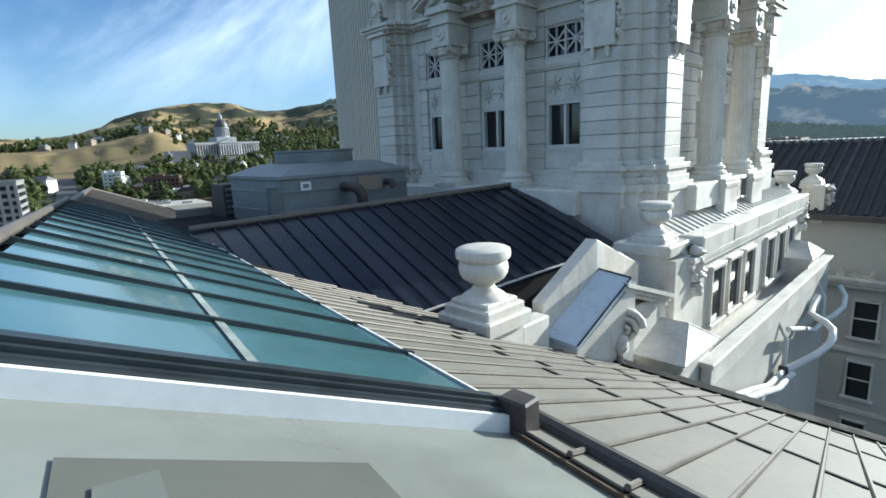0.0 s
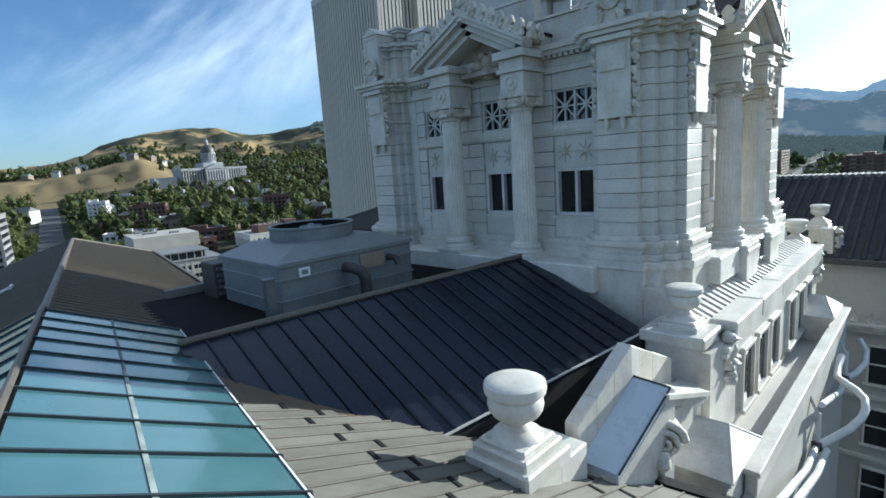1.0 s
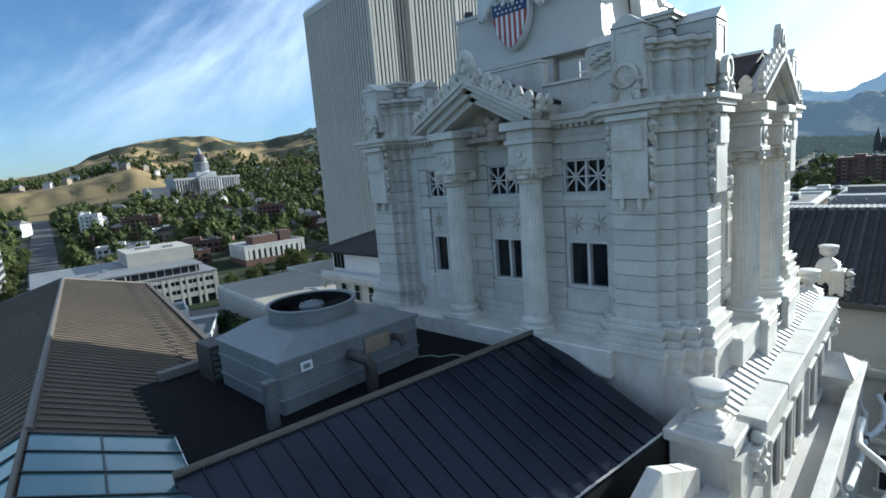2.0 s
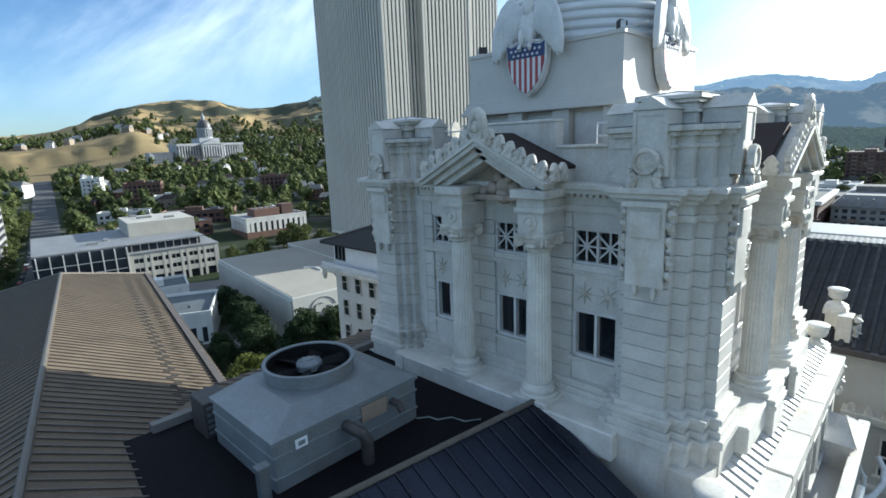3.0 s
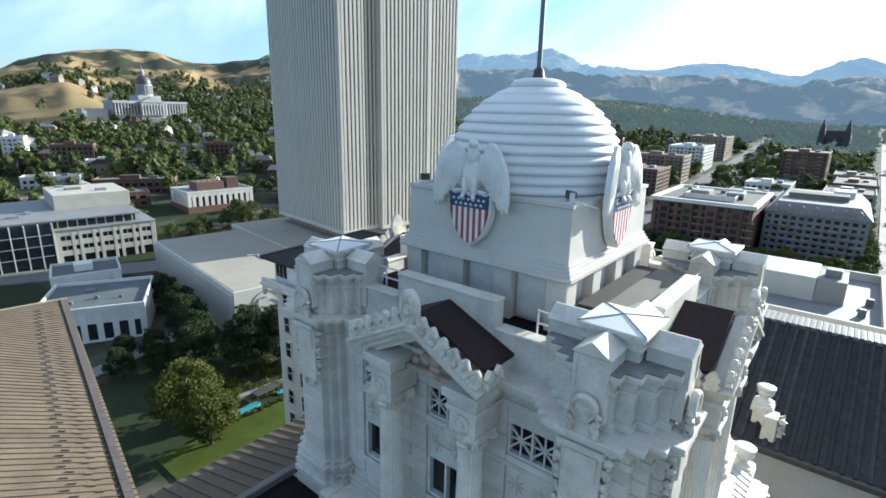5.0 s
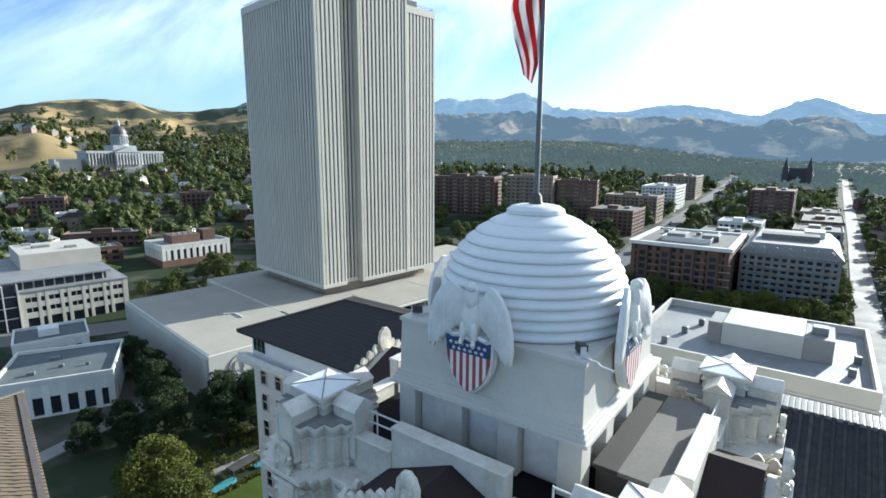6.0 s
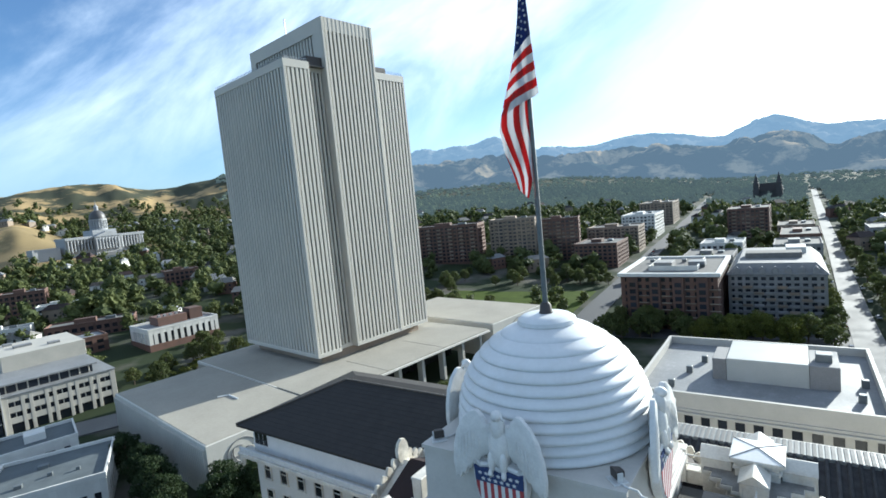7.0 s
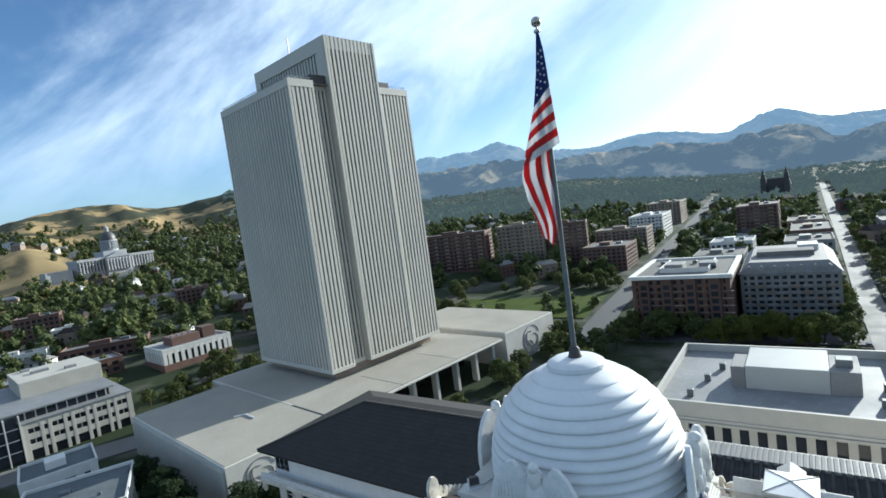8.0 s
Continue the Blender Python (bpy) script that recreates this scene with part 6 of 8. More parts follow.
part("wall", bm, STONE, east)
bm = B()
for z, o in ((-4.75, 0.16), (-4.55, 0.22)):
    cbox(bm, -6.7, 13.2, z, -6.6 + o, 30.2, z + 0.18, 0.02)
part("wall_moulding", bm, STONE, east)
for y0 in (15.5, 17.5, 19.5, 22.8, 24.8, 26.8):
    bm = B()
    cbox(bm, -6.64, y0 - 0.12, -7.35, -6.48, y0 + 0.0, -5.25, 0.02)
    cbox(bm, -6.64, y0 + 1.3, -7.35, -6.48, y0 + 1.42, -5.25, 0.02)
    cbox(bm, -6.64, y0 - 0.2, -7.5, -6.4, y0 + 1.5, -7.35, 0.02)
    cbox(bm, -6.64, y0 - 0.12, -5.25, -6.46, y0 + 1.42, -5.1, 0.02)
    w = part("window_frame", bm, STONE, east)
    bm = B()
    box(bm, -6.63, y0, -7.35, -6.6, y0 + 1.3, -5.25)
    part("pane", bm, GLASS_DARK, w)
bm = B()
box(bm, -6.62, 11.5, -8.3, -5.4, 30.5, -8.0)
part("balcony_floor", bm, PEDESTAL, east)
bm = B()
cbox(bm, -5.46, 11.5, -8.0, -5.14, 30.5, -7.35, 0.03)
part("balcony_parapet", bm, STONE, east)
bm = B()
cbox(bm, -5.54, 11.4, -7.35, -5.06, 30.6, -7.2, 0.03)
part("balcony_coping", bm, STONE, east)
bm = B()
box(bm, -5.45, 8.6, -47, -5.18, 30.5, -8.0)
part("lower_wall", bm, PLASTER, east)

# window-cleaning davits hung outside the parapet: a thick bent pipe, a post and an arm over the coping
def davit(y, label, loop, runs):
    dv = thing("davit_arm", label, "davit", pose(-4.9, y, -9.2), "davit arms")
    bm = B()
    tube(bm, [(0, 0, 0.3), (0, 0, -0.5), (0.02, 0.02, -1.25)], 0.1, 8)
    part("post", bm, STEEL, dv, smooth=40)
    bm = B()
    tube(bm, [(-0.42, -0.1, 1.25), (-0.1, -0.02, 0.45), (0.02, 0, 0.25)], 0.06, 8)
    part("arm", bm, STEEL, dv, smooth=40)
    bm = B()
    lathe(bm, [(0.16, -1.3), (0.2, -1.2), (0.2, -1.0), (0.13, -0.92)], 12)
    part("collar", bm, IRON, dv, "dark clamp collar", smooth=35)
    bm = B()
    tube(bm, loop, 0.15, 10)
    part("bent_pipe", bm, STEEL, dv, smooth=45)
    for o in runs:
        bm = B()
        tube(bm, [(o, -0.1, -1.15), (o + 0.03, -2.5, -0.9), (o + 0.08, -5.0, -0.1), (o + 0.1, -8.5, 0.9)], 0.12, 8)
        part("feed_pipe", bm, STEEL, dv, smooth=40)


davit(20.0, "white steel davit with a thick bent pipe outside the parapet",
      [(0.05, 0.0, -1.1), (0.5, 0.5, -0.8), (0.95, 1.0, -0.47), (1.22, 1.6, -0.2), (1.3, 2.0, 0.05), (1.22, 2.5, 0.25), (0.9, 3.0, 0.35), (0.4, 3.8, 0.3), (0.05, 4.5, 0.22), (-0.04, 5.4, 0.35), (0.0, 6.2, 0.7)], (0.0, 0.34))
davit(28.0, "white steel davit with a bent pipe beside the far parapet end",
      [(0.03, 0.0, -1.1), (0.4, 0.5, -0.9), (0.7, 1.2, -0.5), (0.65, 1.9, -0.1), (0.3, 2.2, 0.4)], (0.05,))

# ---- east wing of the hotel: front wall, eave, ribbed roof ----
ew = thing("east_wing", "cream hotel wing with dark ribbed roof and ornate cornice", "building")
bm = B()
box(bm, -9.5, 38.0, -47, 46, 39, -6.0)
part("front_wall", bm, PLASTER, ew)
bm = B()
q = [(-10.5, 37.2, -5.85), (46, 37.2, -5.85), (46, 49.5, -1.25), (-24, 49.5, -1.25), (-24, 40, -4.8)]
loft(bm, [[(x, y, z - 0.25) for x, y, z in q], q])
part("roof_slope", bm, TILE_RIB, ew, "dark tile roof slope")
for k in range(76):
    x = -23.6 + k * 0.68
    bm = B()
    y0 = 37.25 if x > -10.4 else 40.0
    tube(bm, [(x, y0, -5.8 + (y0 - 37.25) * 0.374), (x, 49.4, -1.2)], 0.15, 6)
    part("roof_rib", bm, TILE_RIB, ew)
bm = B()
cbox(bm, -10.6, 36.9, -6.15, 46, 37.3, -5.8, 0.03)
part("eave", bm, IRON, ew, "dark projecting eave")
bm = B()
cbox(bm, -24, 49.3, -1.5, 46, 51.6, -1.1, 0.05)
part("ridge_walk", bm, GALV, ew, "pale ridge walkway")
bm = B()
cbox(bm, -0.13, -1.15, 0, 0.13, 1.15, 0.05, 0.02)
RIDGE_TILE = mesh_of("ridge_tile", bm, RIDGE_PALE)
for k in range(174):
    piece("ridge_tile", RIDGE_TILE, ew, "", Matrix.Translation((-23.6 + 0.4 * k, 50.45, -1.1)))
bm = B()
box(bm, -24, 51.6, -47, 46, 52.2, -1.3)
part("back_wall", bm, PLASTER, ew)
bm = B()
for z, o in ((-10.3, 0.9), (-10.05, 1.1), (-10.6, 0.6)):
    cbox(bm, -6.8, 38 - o, z, 46, 38.1, z + 0.22, 0.03)
part("cornice", bm, STONE, ew, "projecting stone cornice")
for k in range(24):
    x = -6.3 + k * 0.85
    piece("antefix", ANTEFIX, ew, "", Matrix.Translation((x, 37.1, -9.85)) @ Matrix.Scale(0.9, 4))
bm_w = B()
cbox(bm_w, -0.75, -0.1, -0.1, -0.62, 0.2, 2.5, 0.02)
cbox(bm_w, 0.62, -0.1, -0.1, 0.75, 0.2, 2.5, 0.02)
cbox(bm_w, -0.9, -0.18, -0.25, 0.9, 0.2, -0.1, 0.02)
cbox(bm_w, -0.75, -0.1, 2.4, 0.75, 0.2, 2.55, 0.02)
cbox(bm_w, -0.62, 0.0, 1.15, 0.62, 0.1, 1.25, 0.01)
WIN_FRAME = mesh_of("window_frame", bm_w, STONE)
bm_w = B()
box(bm_w, -0.62, 0.05, -0.1, 0.62, 0.08, 2.4)
WIN_PANE = mesh_of("pane", bm_w, GLASS_DARK)


def sash(parent, m):
    w = piece("window_frame", WIN_FRAME, parent, "", m)
    piece("pane", WIN_PANE, w)


for r in range(5):
    for c in range(8):
        sash(ew, Matrix.Translation((-4.0 + c * 2.9, 37.9, -14.0 - 4.3 * r)))
for r in range(4):
    bm = B()
    cbox(bm, -6.8, 37.8, -15.2 - 4.3 * r, 46, 38.05, -14.95 - 4.3 * r, 0.02)
    part("string_course", bm, STONE, ew)

# ---- north wing: black hipped roof, white walls ----
nw = thing("north_wing", "white hotel wing with a black hipped roof", "building")
bm = B()
loft(bm, [[(-73.2, 41.2, -6.9), (-34, 41.2, -6.9), (-34, 64, -6.9), (-73.2, 64, -6.9)], [(-73.2, 41.2, -6.6), (-34, 41.2, -6.6), (-34, 64, -6.6), (-73.2, 64, -6.6)],
          [(-62.0, 52.0, -2.6), (-40, 52.0, -2.6), (-40, 54.0, -2.6), (-62.0, 54.0, -2.6)]])
part("roof", bm, BLACK_ROOF, nw)
for k in range(16):
    bm = B()
    f = 0.04 + k * 0.06
    a = Vector((-73.2, 41.2, -6.55)).lerp(Vector((-62, 52, -2.55)), f)
    b = Vector((-34, 41.2, -6.55)).lerp(Vector((-40, 52, -2.55)), f)
    tube(bm, [a, b], 0.012, 4)
    part("tile_course", bm, BLACK_ROOF, nw)
bm = B()
tube(bm, [(-73.2, 41.2, -6.5), (-62, 52, -2.5)], 0.14, 6)
tube(bm, [(-62, 52, -2.5), (-40, 52, -2.5)], 0.14, 6)
part("hip_cap", bm, SEAM, nw)
bm = B()
box(bm, -71.6, 42.6, -47, -34, 62.5, -6.85)
part("wall_block", bm, WHITE_WALL, nw)
bm = B()
for z0, z1, o in ((-11.6, -11.2, 0.9), (-11.2, -10.9, 1.5), (-10.9, -10.5, 1.7)):
    cbox(bm, -71.6 - o, 42.6 - o, z0, -34, 43, z1, 0.05)
part("cornice", bm, STONE, nw, "heavy bracketed cornice")
bm = B()
cbox(bm, -73.1, 41.1, -10.45, -34, 41.4, -9.8, 0.05)
part("balustrade", bm, STEEL, nw)
for k in range(9):
    bm = B()
    ell(bm, (-73.2, 41.6 + 2.0 * k, -11.9), (0.5, 0.35, 0.9), 8, 6)
    part("bracket", bm, ORNAMENT, nw, smooth=50)
for r in range(1, 9):
    for c in range(6):
        sash(nw, Matrix.Translation((-69.2 + c * 3.4, 42.5, -10.0 - 4.1 * r)))
# whiter paint than the wall block makes up for bounce light here
bm = B()
box(bm, -71.62, 42.58, -10.5, -34, 62.5, -6.86)
part("attic_storey", bm, DOME_PAINT, nw, "plain white top storey")
# corner glazing of the top storey: two panes to the south, four to the west
for x0, y0, x1, y1 in [(-71.3 + 0.95 * c, 42.55, -70.45 + 0.95 * c, 42.6) for c in range(3)] + [(-71.65, 43.0 + 1.2 * c, -71.6, 44.05 + 1.2 * c) for c in range(4)]:
    bm = B()
    box(bm, x0, y0, -9.5, x1, y1, -7.15)
    part("pane", bm, GLASS_DARK, nw)
bm = B()
cbox(bm, -71.6, 42.5, -9.65, -68.4, 42.6, -9.52, 0.01)
part("sill", bm, FRAME_W, nw)

# ---- dish and rails on the tower's roof terrace ----
dish = thing("satellite_dish", "white satellite dish on the roof terrace", "dish", pose(-14.3, 20.5, 7.5) @ Matrix.Rotation(radians(55), 4, "Z") @ Matrix.Rotation(radians(60), 4, "X"))
bm = B()
lathe(bm, [(0.05, -0.12), (0.3, -0.06), (0.5, 0.08), (0.52, 0.1), (0.48, 0.1), (0.28, -0.02), (0.04, -0.08)], 20)
part("reflector", bm, STEEL, dish, smooth=40)
bm = B()
tube(bm, [(0, 0, -0.1), (0, -0.35, -0.45)], 0.04, 6)
part("mast", bm, IRON, dish)
rails = thing("terrace_rail", "thin white guard rail round the roof terrace", "rail")
for y0, x0, x1, y1 in ((16.3, -22.3, -19.5, 16.3), (16.3, -13.4, -10.6, 16.3), (16.6, -10.3, -10.3, 27.4), (27.9, -22.3, -10.6, 27.9)):
    for h in (7.9, 8.35):
        bm = B()
        tube(bm, [(x0, y0, h), (x1, y1, h)], 0.035, 6)
        part("rail", bm, STEEL, rails)
    for f in (0, 0.5, 1):
        bm = B()
        tube(bm, [(x0 + (x1 - x0) * f, y0 + (y1 - y0) * f, 6.95), (x0 + (x1 - x0) * f, y0 + (y1 - y0) * f, 8.4)], 0.035, 6)
        part("rail_post", bm, STEEL, rails)
roof_house = thing("roof_house", "low dark-sided roof house with a grey flat deck", "roof deck")
bm = B()
cbox(bm, -13.0, 18.9, 6.95, -10.75, 25.6, 7.85, 0.03)
part("body", bm, IRON, roof_house, "dark side walls")
bm = B()
cbox(bm, -13.1, 18.8, 7.85, -12.25, 25.7, 8.0, 0.01)
part("deck", bm, DECK_DARK, roof_house, "darker strip of roofing beside the pedestal")
bm = B()
cbox(bm, -12.24, 18.8, 7.85, -10.6, 25.7, 8.0, 0.01)
part("deck", bm, ROOF_GREY, roof_house, "grey flat deck")
post = thing("vent_post", "short grey vent pipe on the dark roof terrace", "vent")
bm = B()
lathe(bm, [(0.1, 6.95), (0.1, 7.6), (0.14, 7.62), (0.14, 7.75), (0.04, 7.8)], 12, (-12.2, 17.6))
part("pipe", bm, GALV, post, smooth=35)

# ---- the office tower and its plaza ----
A0 = Vector((-147.2, 119.0))
U1, U2 = Vector((0.130, 0.9915)), Vector((-0.9915, 0.130))      # along the lit side; along the shaded side
COB = Matrix(((U1.x, U2.x, 0, A0.x), (U1.y, U2.y, 0, A0.y), (0, 0, 1, 0), (0, 0, 0, 1)))
L1, L2, ZB, ZS, ZC = 55.2, 51.0, -29.4, 73.4, 90.0
cob = thing("office_tower", "tall pale concrete office tower with close vertical fins", "building", COB)
for q in ((0.45, 0.45, 10.0), (10.0, 3.0, 17.3), (17.3, 0.45, L1 - 0.45)):
    bm = B()
    box(bm, q[0], q[1], ZB + 0.5, q[2], L2 - 0.45, ZS - 0.8)
    part("glass_core", bm, TOWER_GLASS, cob)
bm = B()
box(bm, 17.6, 0.45, ZS - 0.79, 39.4, L2 - 0.45, ZC - 0.8)
part("crown_core", bm, TOWER_GLASS, cob)


def fin_mesh(z0, z1, w=1.12, d=0.5):
    bm = B()
    loft(bm, [[(-w / 2 + 0.1, 0.0, z), (w / 2 - 0.1, 0.0, z), (w / 2, 0.14, z), (w / 2, d, z), (-w / 2, d, z), (-w / 2, 0.14, z)] for z in (z0, z1)])
    return mesh_of("fin", bm, FIN)


PITCH_1 = 1.84
FIN_LOW, FIN_HIGH, FIN_DARK = fin_mesh(ZB, ZS, 1.14), fin_mesh(ZB, ZC, 1.14), fin_mesh(ZB + 1, ZS, 0.95, 0.7)
FIN_SHADE = fin_mesh(ZB, ZS, 1.2, 0.42)
CROWN_FIN = fin_mesh(ZS, ZC - 5.0, 1.2)
side = Matrix.Identity(4)
shade = Matrix(((0, 1, 0, 0), (1, 0, 0, 0), (0, 0, 1, 0), (0, 0, 0, 1)))
# lit side: a plain bay, a recess, the tall middle bay that stands proud, and a plain bay
for a0_, a1_, y, me in ((1.0, 9.3, 0.0, FIN_LOW), (10.4, 17.0, 2.5, FIN_DARK), (17.9, 39.1, -0.45, FIN_HIGH), (40.2, L1 - 1.0, 0.0, FIN_LOW)):
    n1 = max(2, round((a1_ - a0_) / PITCH_1))
    for i in range(n1):
        piece("fin", me, cob, "", Matrix.Translation((a0_ + (a1_ - a0_) * (i + 0.5) / n1, y, 0)))
n1 = 28
for i in range(n1):
    piece("fin", FIN_LOW, cob, "", Matrix.Translation((1.0 + (L1 - 2.0) * (i + 0.5) / n1, L2, 0)) @ Matrix.Diagonal((1, -1, 1, 1)))
n2 = 25
for i in range(n2):
    b = 1.0 + (L2 - 2.0) * (i + 0.5) / n2
    piece("fin", FIN_SHADE, cob, "", Matrix.Translation((0, b, 0)) @ shade)
    piece("fin", FIN_LOW, cob, "", Matrix.Translation((L1, b, 0)) @ Matrix.Rotation(math.pi, 4, "Z") @ shade)
    if 5.0 < b < L2 - 4:
        piece("crown_fin", CROWN_FIN, cob, "", Matrix.Translation((17.2, b, 0)) @ shade)


def tower_band(x0, y0, x1, y1, z0, z1, name="band"):
    bm = B()
    cbox(bm, x0, y0, z0, x1, y1, z1, 0.06)
    part(name, bm, FIN, cob)


# plain head and foot of each bay, and the frame of the crown
for z0, z1 in ((ZS - 2.6, ZS), (ZB, ZB + 1.4)):
    tower_band(-0.15, -0.15, 9.3, 0.45, z0, z1)
    tower_band(40.05, -0.15, L1 + 0.15, 0.45, z0, z1)
    tower_band(10.1, 2.45, 17.0, 3.0, z0, z1)
    tower_band(-0.15, L2 - 0.45, L1 + 0.15, L2 + 0.15, z0, z1)
    tower_band(-0.15, 0.46, 0.35, L2 - 0.46, z0, z1)
    tower_band(L1 - 0.35, 0.46, L1 + 0.15, L2 - 0.46, z0, z1)
tower_band(17.9, -0.5, 39.1, 0.1, ZB, ZB + 1.4)
tower_band(17.9, -0.36, 39.1, 0.44, ZC - 4.6, ZC)
tower_band(17.0, L2 - 0.7, 39.9, L2 - 0.2, ZS, ZC)
tower_band(39.4, 0.45, 39.9, L2 - 0.7, ZS, ZC)
tower_band(16.8, 0.45, 17.4, L2 - 0.7, ZC - 5.0, ZC)
tower_band(16.8, 0.45, 17.4, 5.0, ZS, ZC - 5.0)
tower_band(16.8, L2 - 4.5, 17.4, L2 - 0.7, ZS, ZC - 5.0)
for a in (-0.1, L1 - 0.9):
    for b in (-0.1, L2 - 0.9):
        tower_band(a, b, a + 1.0, b + 1.0, ZB, ZS, "corner_pier")
for a in (16.9, 39.05):
    tower_band(a, -0.6, a + 1.0, 3.2, ZB, ZC, "corner_pier")
tower_band(9.3, -0.05, 10.1, 3.2, ZB, ZS, "corner_pier")
bm = B()
box(bm, 0.3, 0.3, ZS - 1.2, L1 - 0.3, L2 - 0.3, ZS - 0.9)
part("roof", bm, ROOF_GREY, cob)
bm = B()
box(bm, 17.3, 0.3, ZC - 1.2, 39.7, L2 - 0.5, ZC - 0.9)
part("crown_roof", bm, ROOF_GREY, cob)
for a in (10.5, 41.0):
    bm = B()
    cbox(bm, a, 1.5, ZS - 1, a + 6.2, 9.0, ZS + 2.6, 0.1)
    part("plant_room", bm, IRON, cob, "dark rooftop plant room")
bm = B()
tube(bm, [(22, 30, ZC - 1), (22, 30, ZC + 9)], 0.22, 6)
part("mast", bm, STEEL, cob)
bm = B()
for h in (ZS + 0.6, ZS + 1.1):
    tube(bm, [(1, L2 - 1, h), (1, 1, h), (10, 1, h)], 0.06, 4)
part("roof_rail", bm, STEEL, cob)
bm = B()
box(bm, 3.0, 3.0, -33, L1 - 3, L2 - 3, ZB)
part("recessed_base", bm, TAN_WALL, cob, "brown recessed base storey")

# glazed roof pavilions beside the crown, crown bands, roof rail and mast
for x0, x1 in ((10.4, 16.8), (40.2, 45.0)):
    bm = B()
    cbox(bm, x0, 1.6, ZS - 0.9, x1, 14.0, ZS + 2.6, 0.05)
    part("roof_pavilion", bm, TOWER_GLASS, cob, "dark glazed roof pavilion")
for z in (ZS + 0.5, ZS + 1.0):
    bm = B()
    tube(bm, [(9.5, 0.3, z), (0.4, 0.3, z), (0.4, L2 - 0.4, z)], 0.06, 5)
    part("roof_rail", bm, GALV, cob)
    bm = B()
    tube(bm, [(40.5, 0.3, z), (L1 - 0.4, 0.3, z), (L1 - 0.4, 20, z)], 0.06, 5)
    part("roof_rail", bm, GALV, cob)

# west annex: blank box with fluted side and plain front that bears a round relief
AT = -32.4
annex = thing("annex_block", "low blank concrete annex with a fluted side wall", "building", COB @ Matrix.Translation((-51.0, -26.0, 0)))
bm = B()
cbox(bm, 0, 0, -47, 31.6, 71, AT, 0.1)
part("body", bm, CONCRETE, annex)
bm = B()
cbox(bm, 0.5, 0.5, AT, 31.2, 70.5, AT + 0.12, 0.02)
part("roof_deck", bm, CONCRETE_ROOF, annex, "pale flat roof deck")
FL = B()
cbox(FL, -0.26, -0.7, -46.5, 0.26, 0.02, AT - 0.9, 0.05)
FLUTE = mesh_of("wall_fin", FL, CONCRETE)
for i in range(56):
    piece("wall_fin", FLUTE, annex, "", Matrix.Translation((-0.02, 0.9 + i * 1.25, 0)) @ Matrix.Rotation(radians(-90), 4, "Z"))
bm = B()
tube(bm, [(20, 24, AT + 0.3), (20, 30, AT + 0.3), (17, 31, AT + 0.5)], 0.25, 6)
part("roof_pipe", bm, STEEL, annex)
RELIEF = ((0, 0, 20, 330, 1.0), (-0.24, 0.1, 60, 250, 0.5), (0.34, -0.1, -80, 110, 0.42), (0.1, 0.2, 150, 330, 0.7), (-0.3, -0.4, -30, 120, 0.36))
for cx_, cz_, a0, a1, rr in RELIEF:
    bm = B()
    tube(bm, [(9.0 + 4.2 * (cx_ + rr * math.cos(radians(a0 + (a1 - a0) * k / 20))), -0.05, -37.9 + 4.2 * (cz_ + rr * math.sin(radians(a0 + (a1 - a0) * k / 20)))) for k in range(21)], 0.13, 5)
    part("relief_line", bm, GREY_WALL, annex)
# podium under the tower
podium = thing("tower_podium", "flat concrete podium deck round the office tower", "podium", COB)
bm = B()
cbox(bm, -19.2, -4.0, -47, 63.6, 56, AT, 0.1)
part("deck", bm, CONCRETE_ROOF, podium)
for x0, y0, x1, y1 in ((-19.24, 55.6, 63.64, 56.04), (-19.24, -4.04, -18.8, 55.59), (63.2, -4.04, 63.64, 55.59)):
    bm = B()
    cbox(bm, x0, y0, AT - 0.9, x1, y1, AT + 0.1, 0.03)
    part("edge_band", bm, CONCRETE, podium)
# canopy on tall piers in front of the podium
plaza = thing("plaza_canopy", "long flat concrete canopy on tall slim piers", "canopy", COB)
for k in range(3):
    bm = B()
    cbox(bm, -19.1 + 27.6 * k, -26.2, AT - 1.1, -19.3 + 27.6 * (k + 1), -4.1, AT + 0.3, 0.08)
    part("roof_slab", bm, CONCRETE_ROOF, plaza)
bm = B()
cbox(bm, -19.0, -27.0, AT - 0.7, 63.4, -26.25, AT - 0.1, 0.05)
part("edge_lip", bm, CONCRETE, plaza, "thin projecting edge")
for k in range(8):
    bm = B()
    cbox(bm, -18.0 + 11.3 * k, -23.0, -46.5, -16.6 + 11.3 * k, -20.4, AT - 1.1, 0.08)
    part("pier", bm, CONCRETE, plaza)
bm = B()
box(bm, -19, -4.6, -46.5, 63.4, -4.1, AT - 1.2)
part("glazed_wall", bm, TOWER_GLASS, plaza)
annex_e = thing("annex_block", "low blank concrete annex with a round carved relief", "building", COB @ Matrix.Translation((68.0, -25.0, 0)))
bm = B()
cbox(bm, 0, 0, -47, 38, 66, -31.6, 0.1)
part("body", bm, CONCRETE, annex_e)
bm = B()
cbox(bm, 0.5, 0.5, -31.6, 37.5, 65.5, -31.4, 0.03)
part("roof_deck", bm, CONCRETE_ROOF, annex_e)
for cx_, cz_, a0, a1, rr in RELIEF:
    bm = B()
    tube(bm, [(19.0 + 6.4 * (cx_ + rr * math.cos(radians(a0 + (a1 - a0) * k / 20))), -0.05, -39.0 + 6.2 * (cz_ + rr * math.sin(radians(a0 + (a1 - a0) * k / 20)))) for k in range(21)], 0.17, 5)
    part("relief_line", bm, GREY_WALL, annex_e)


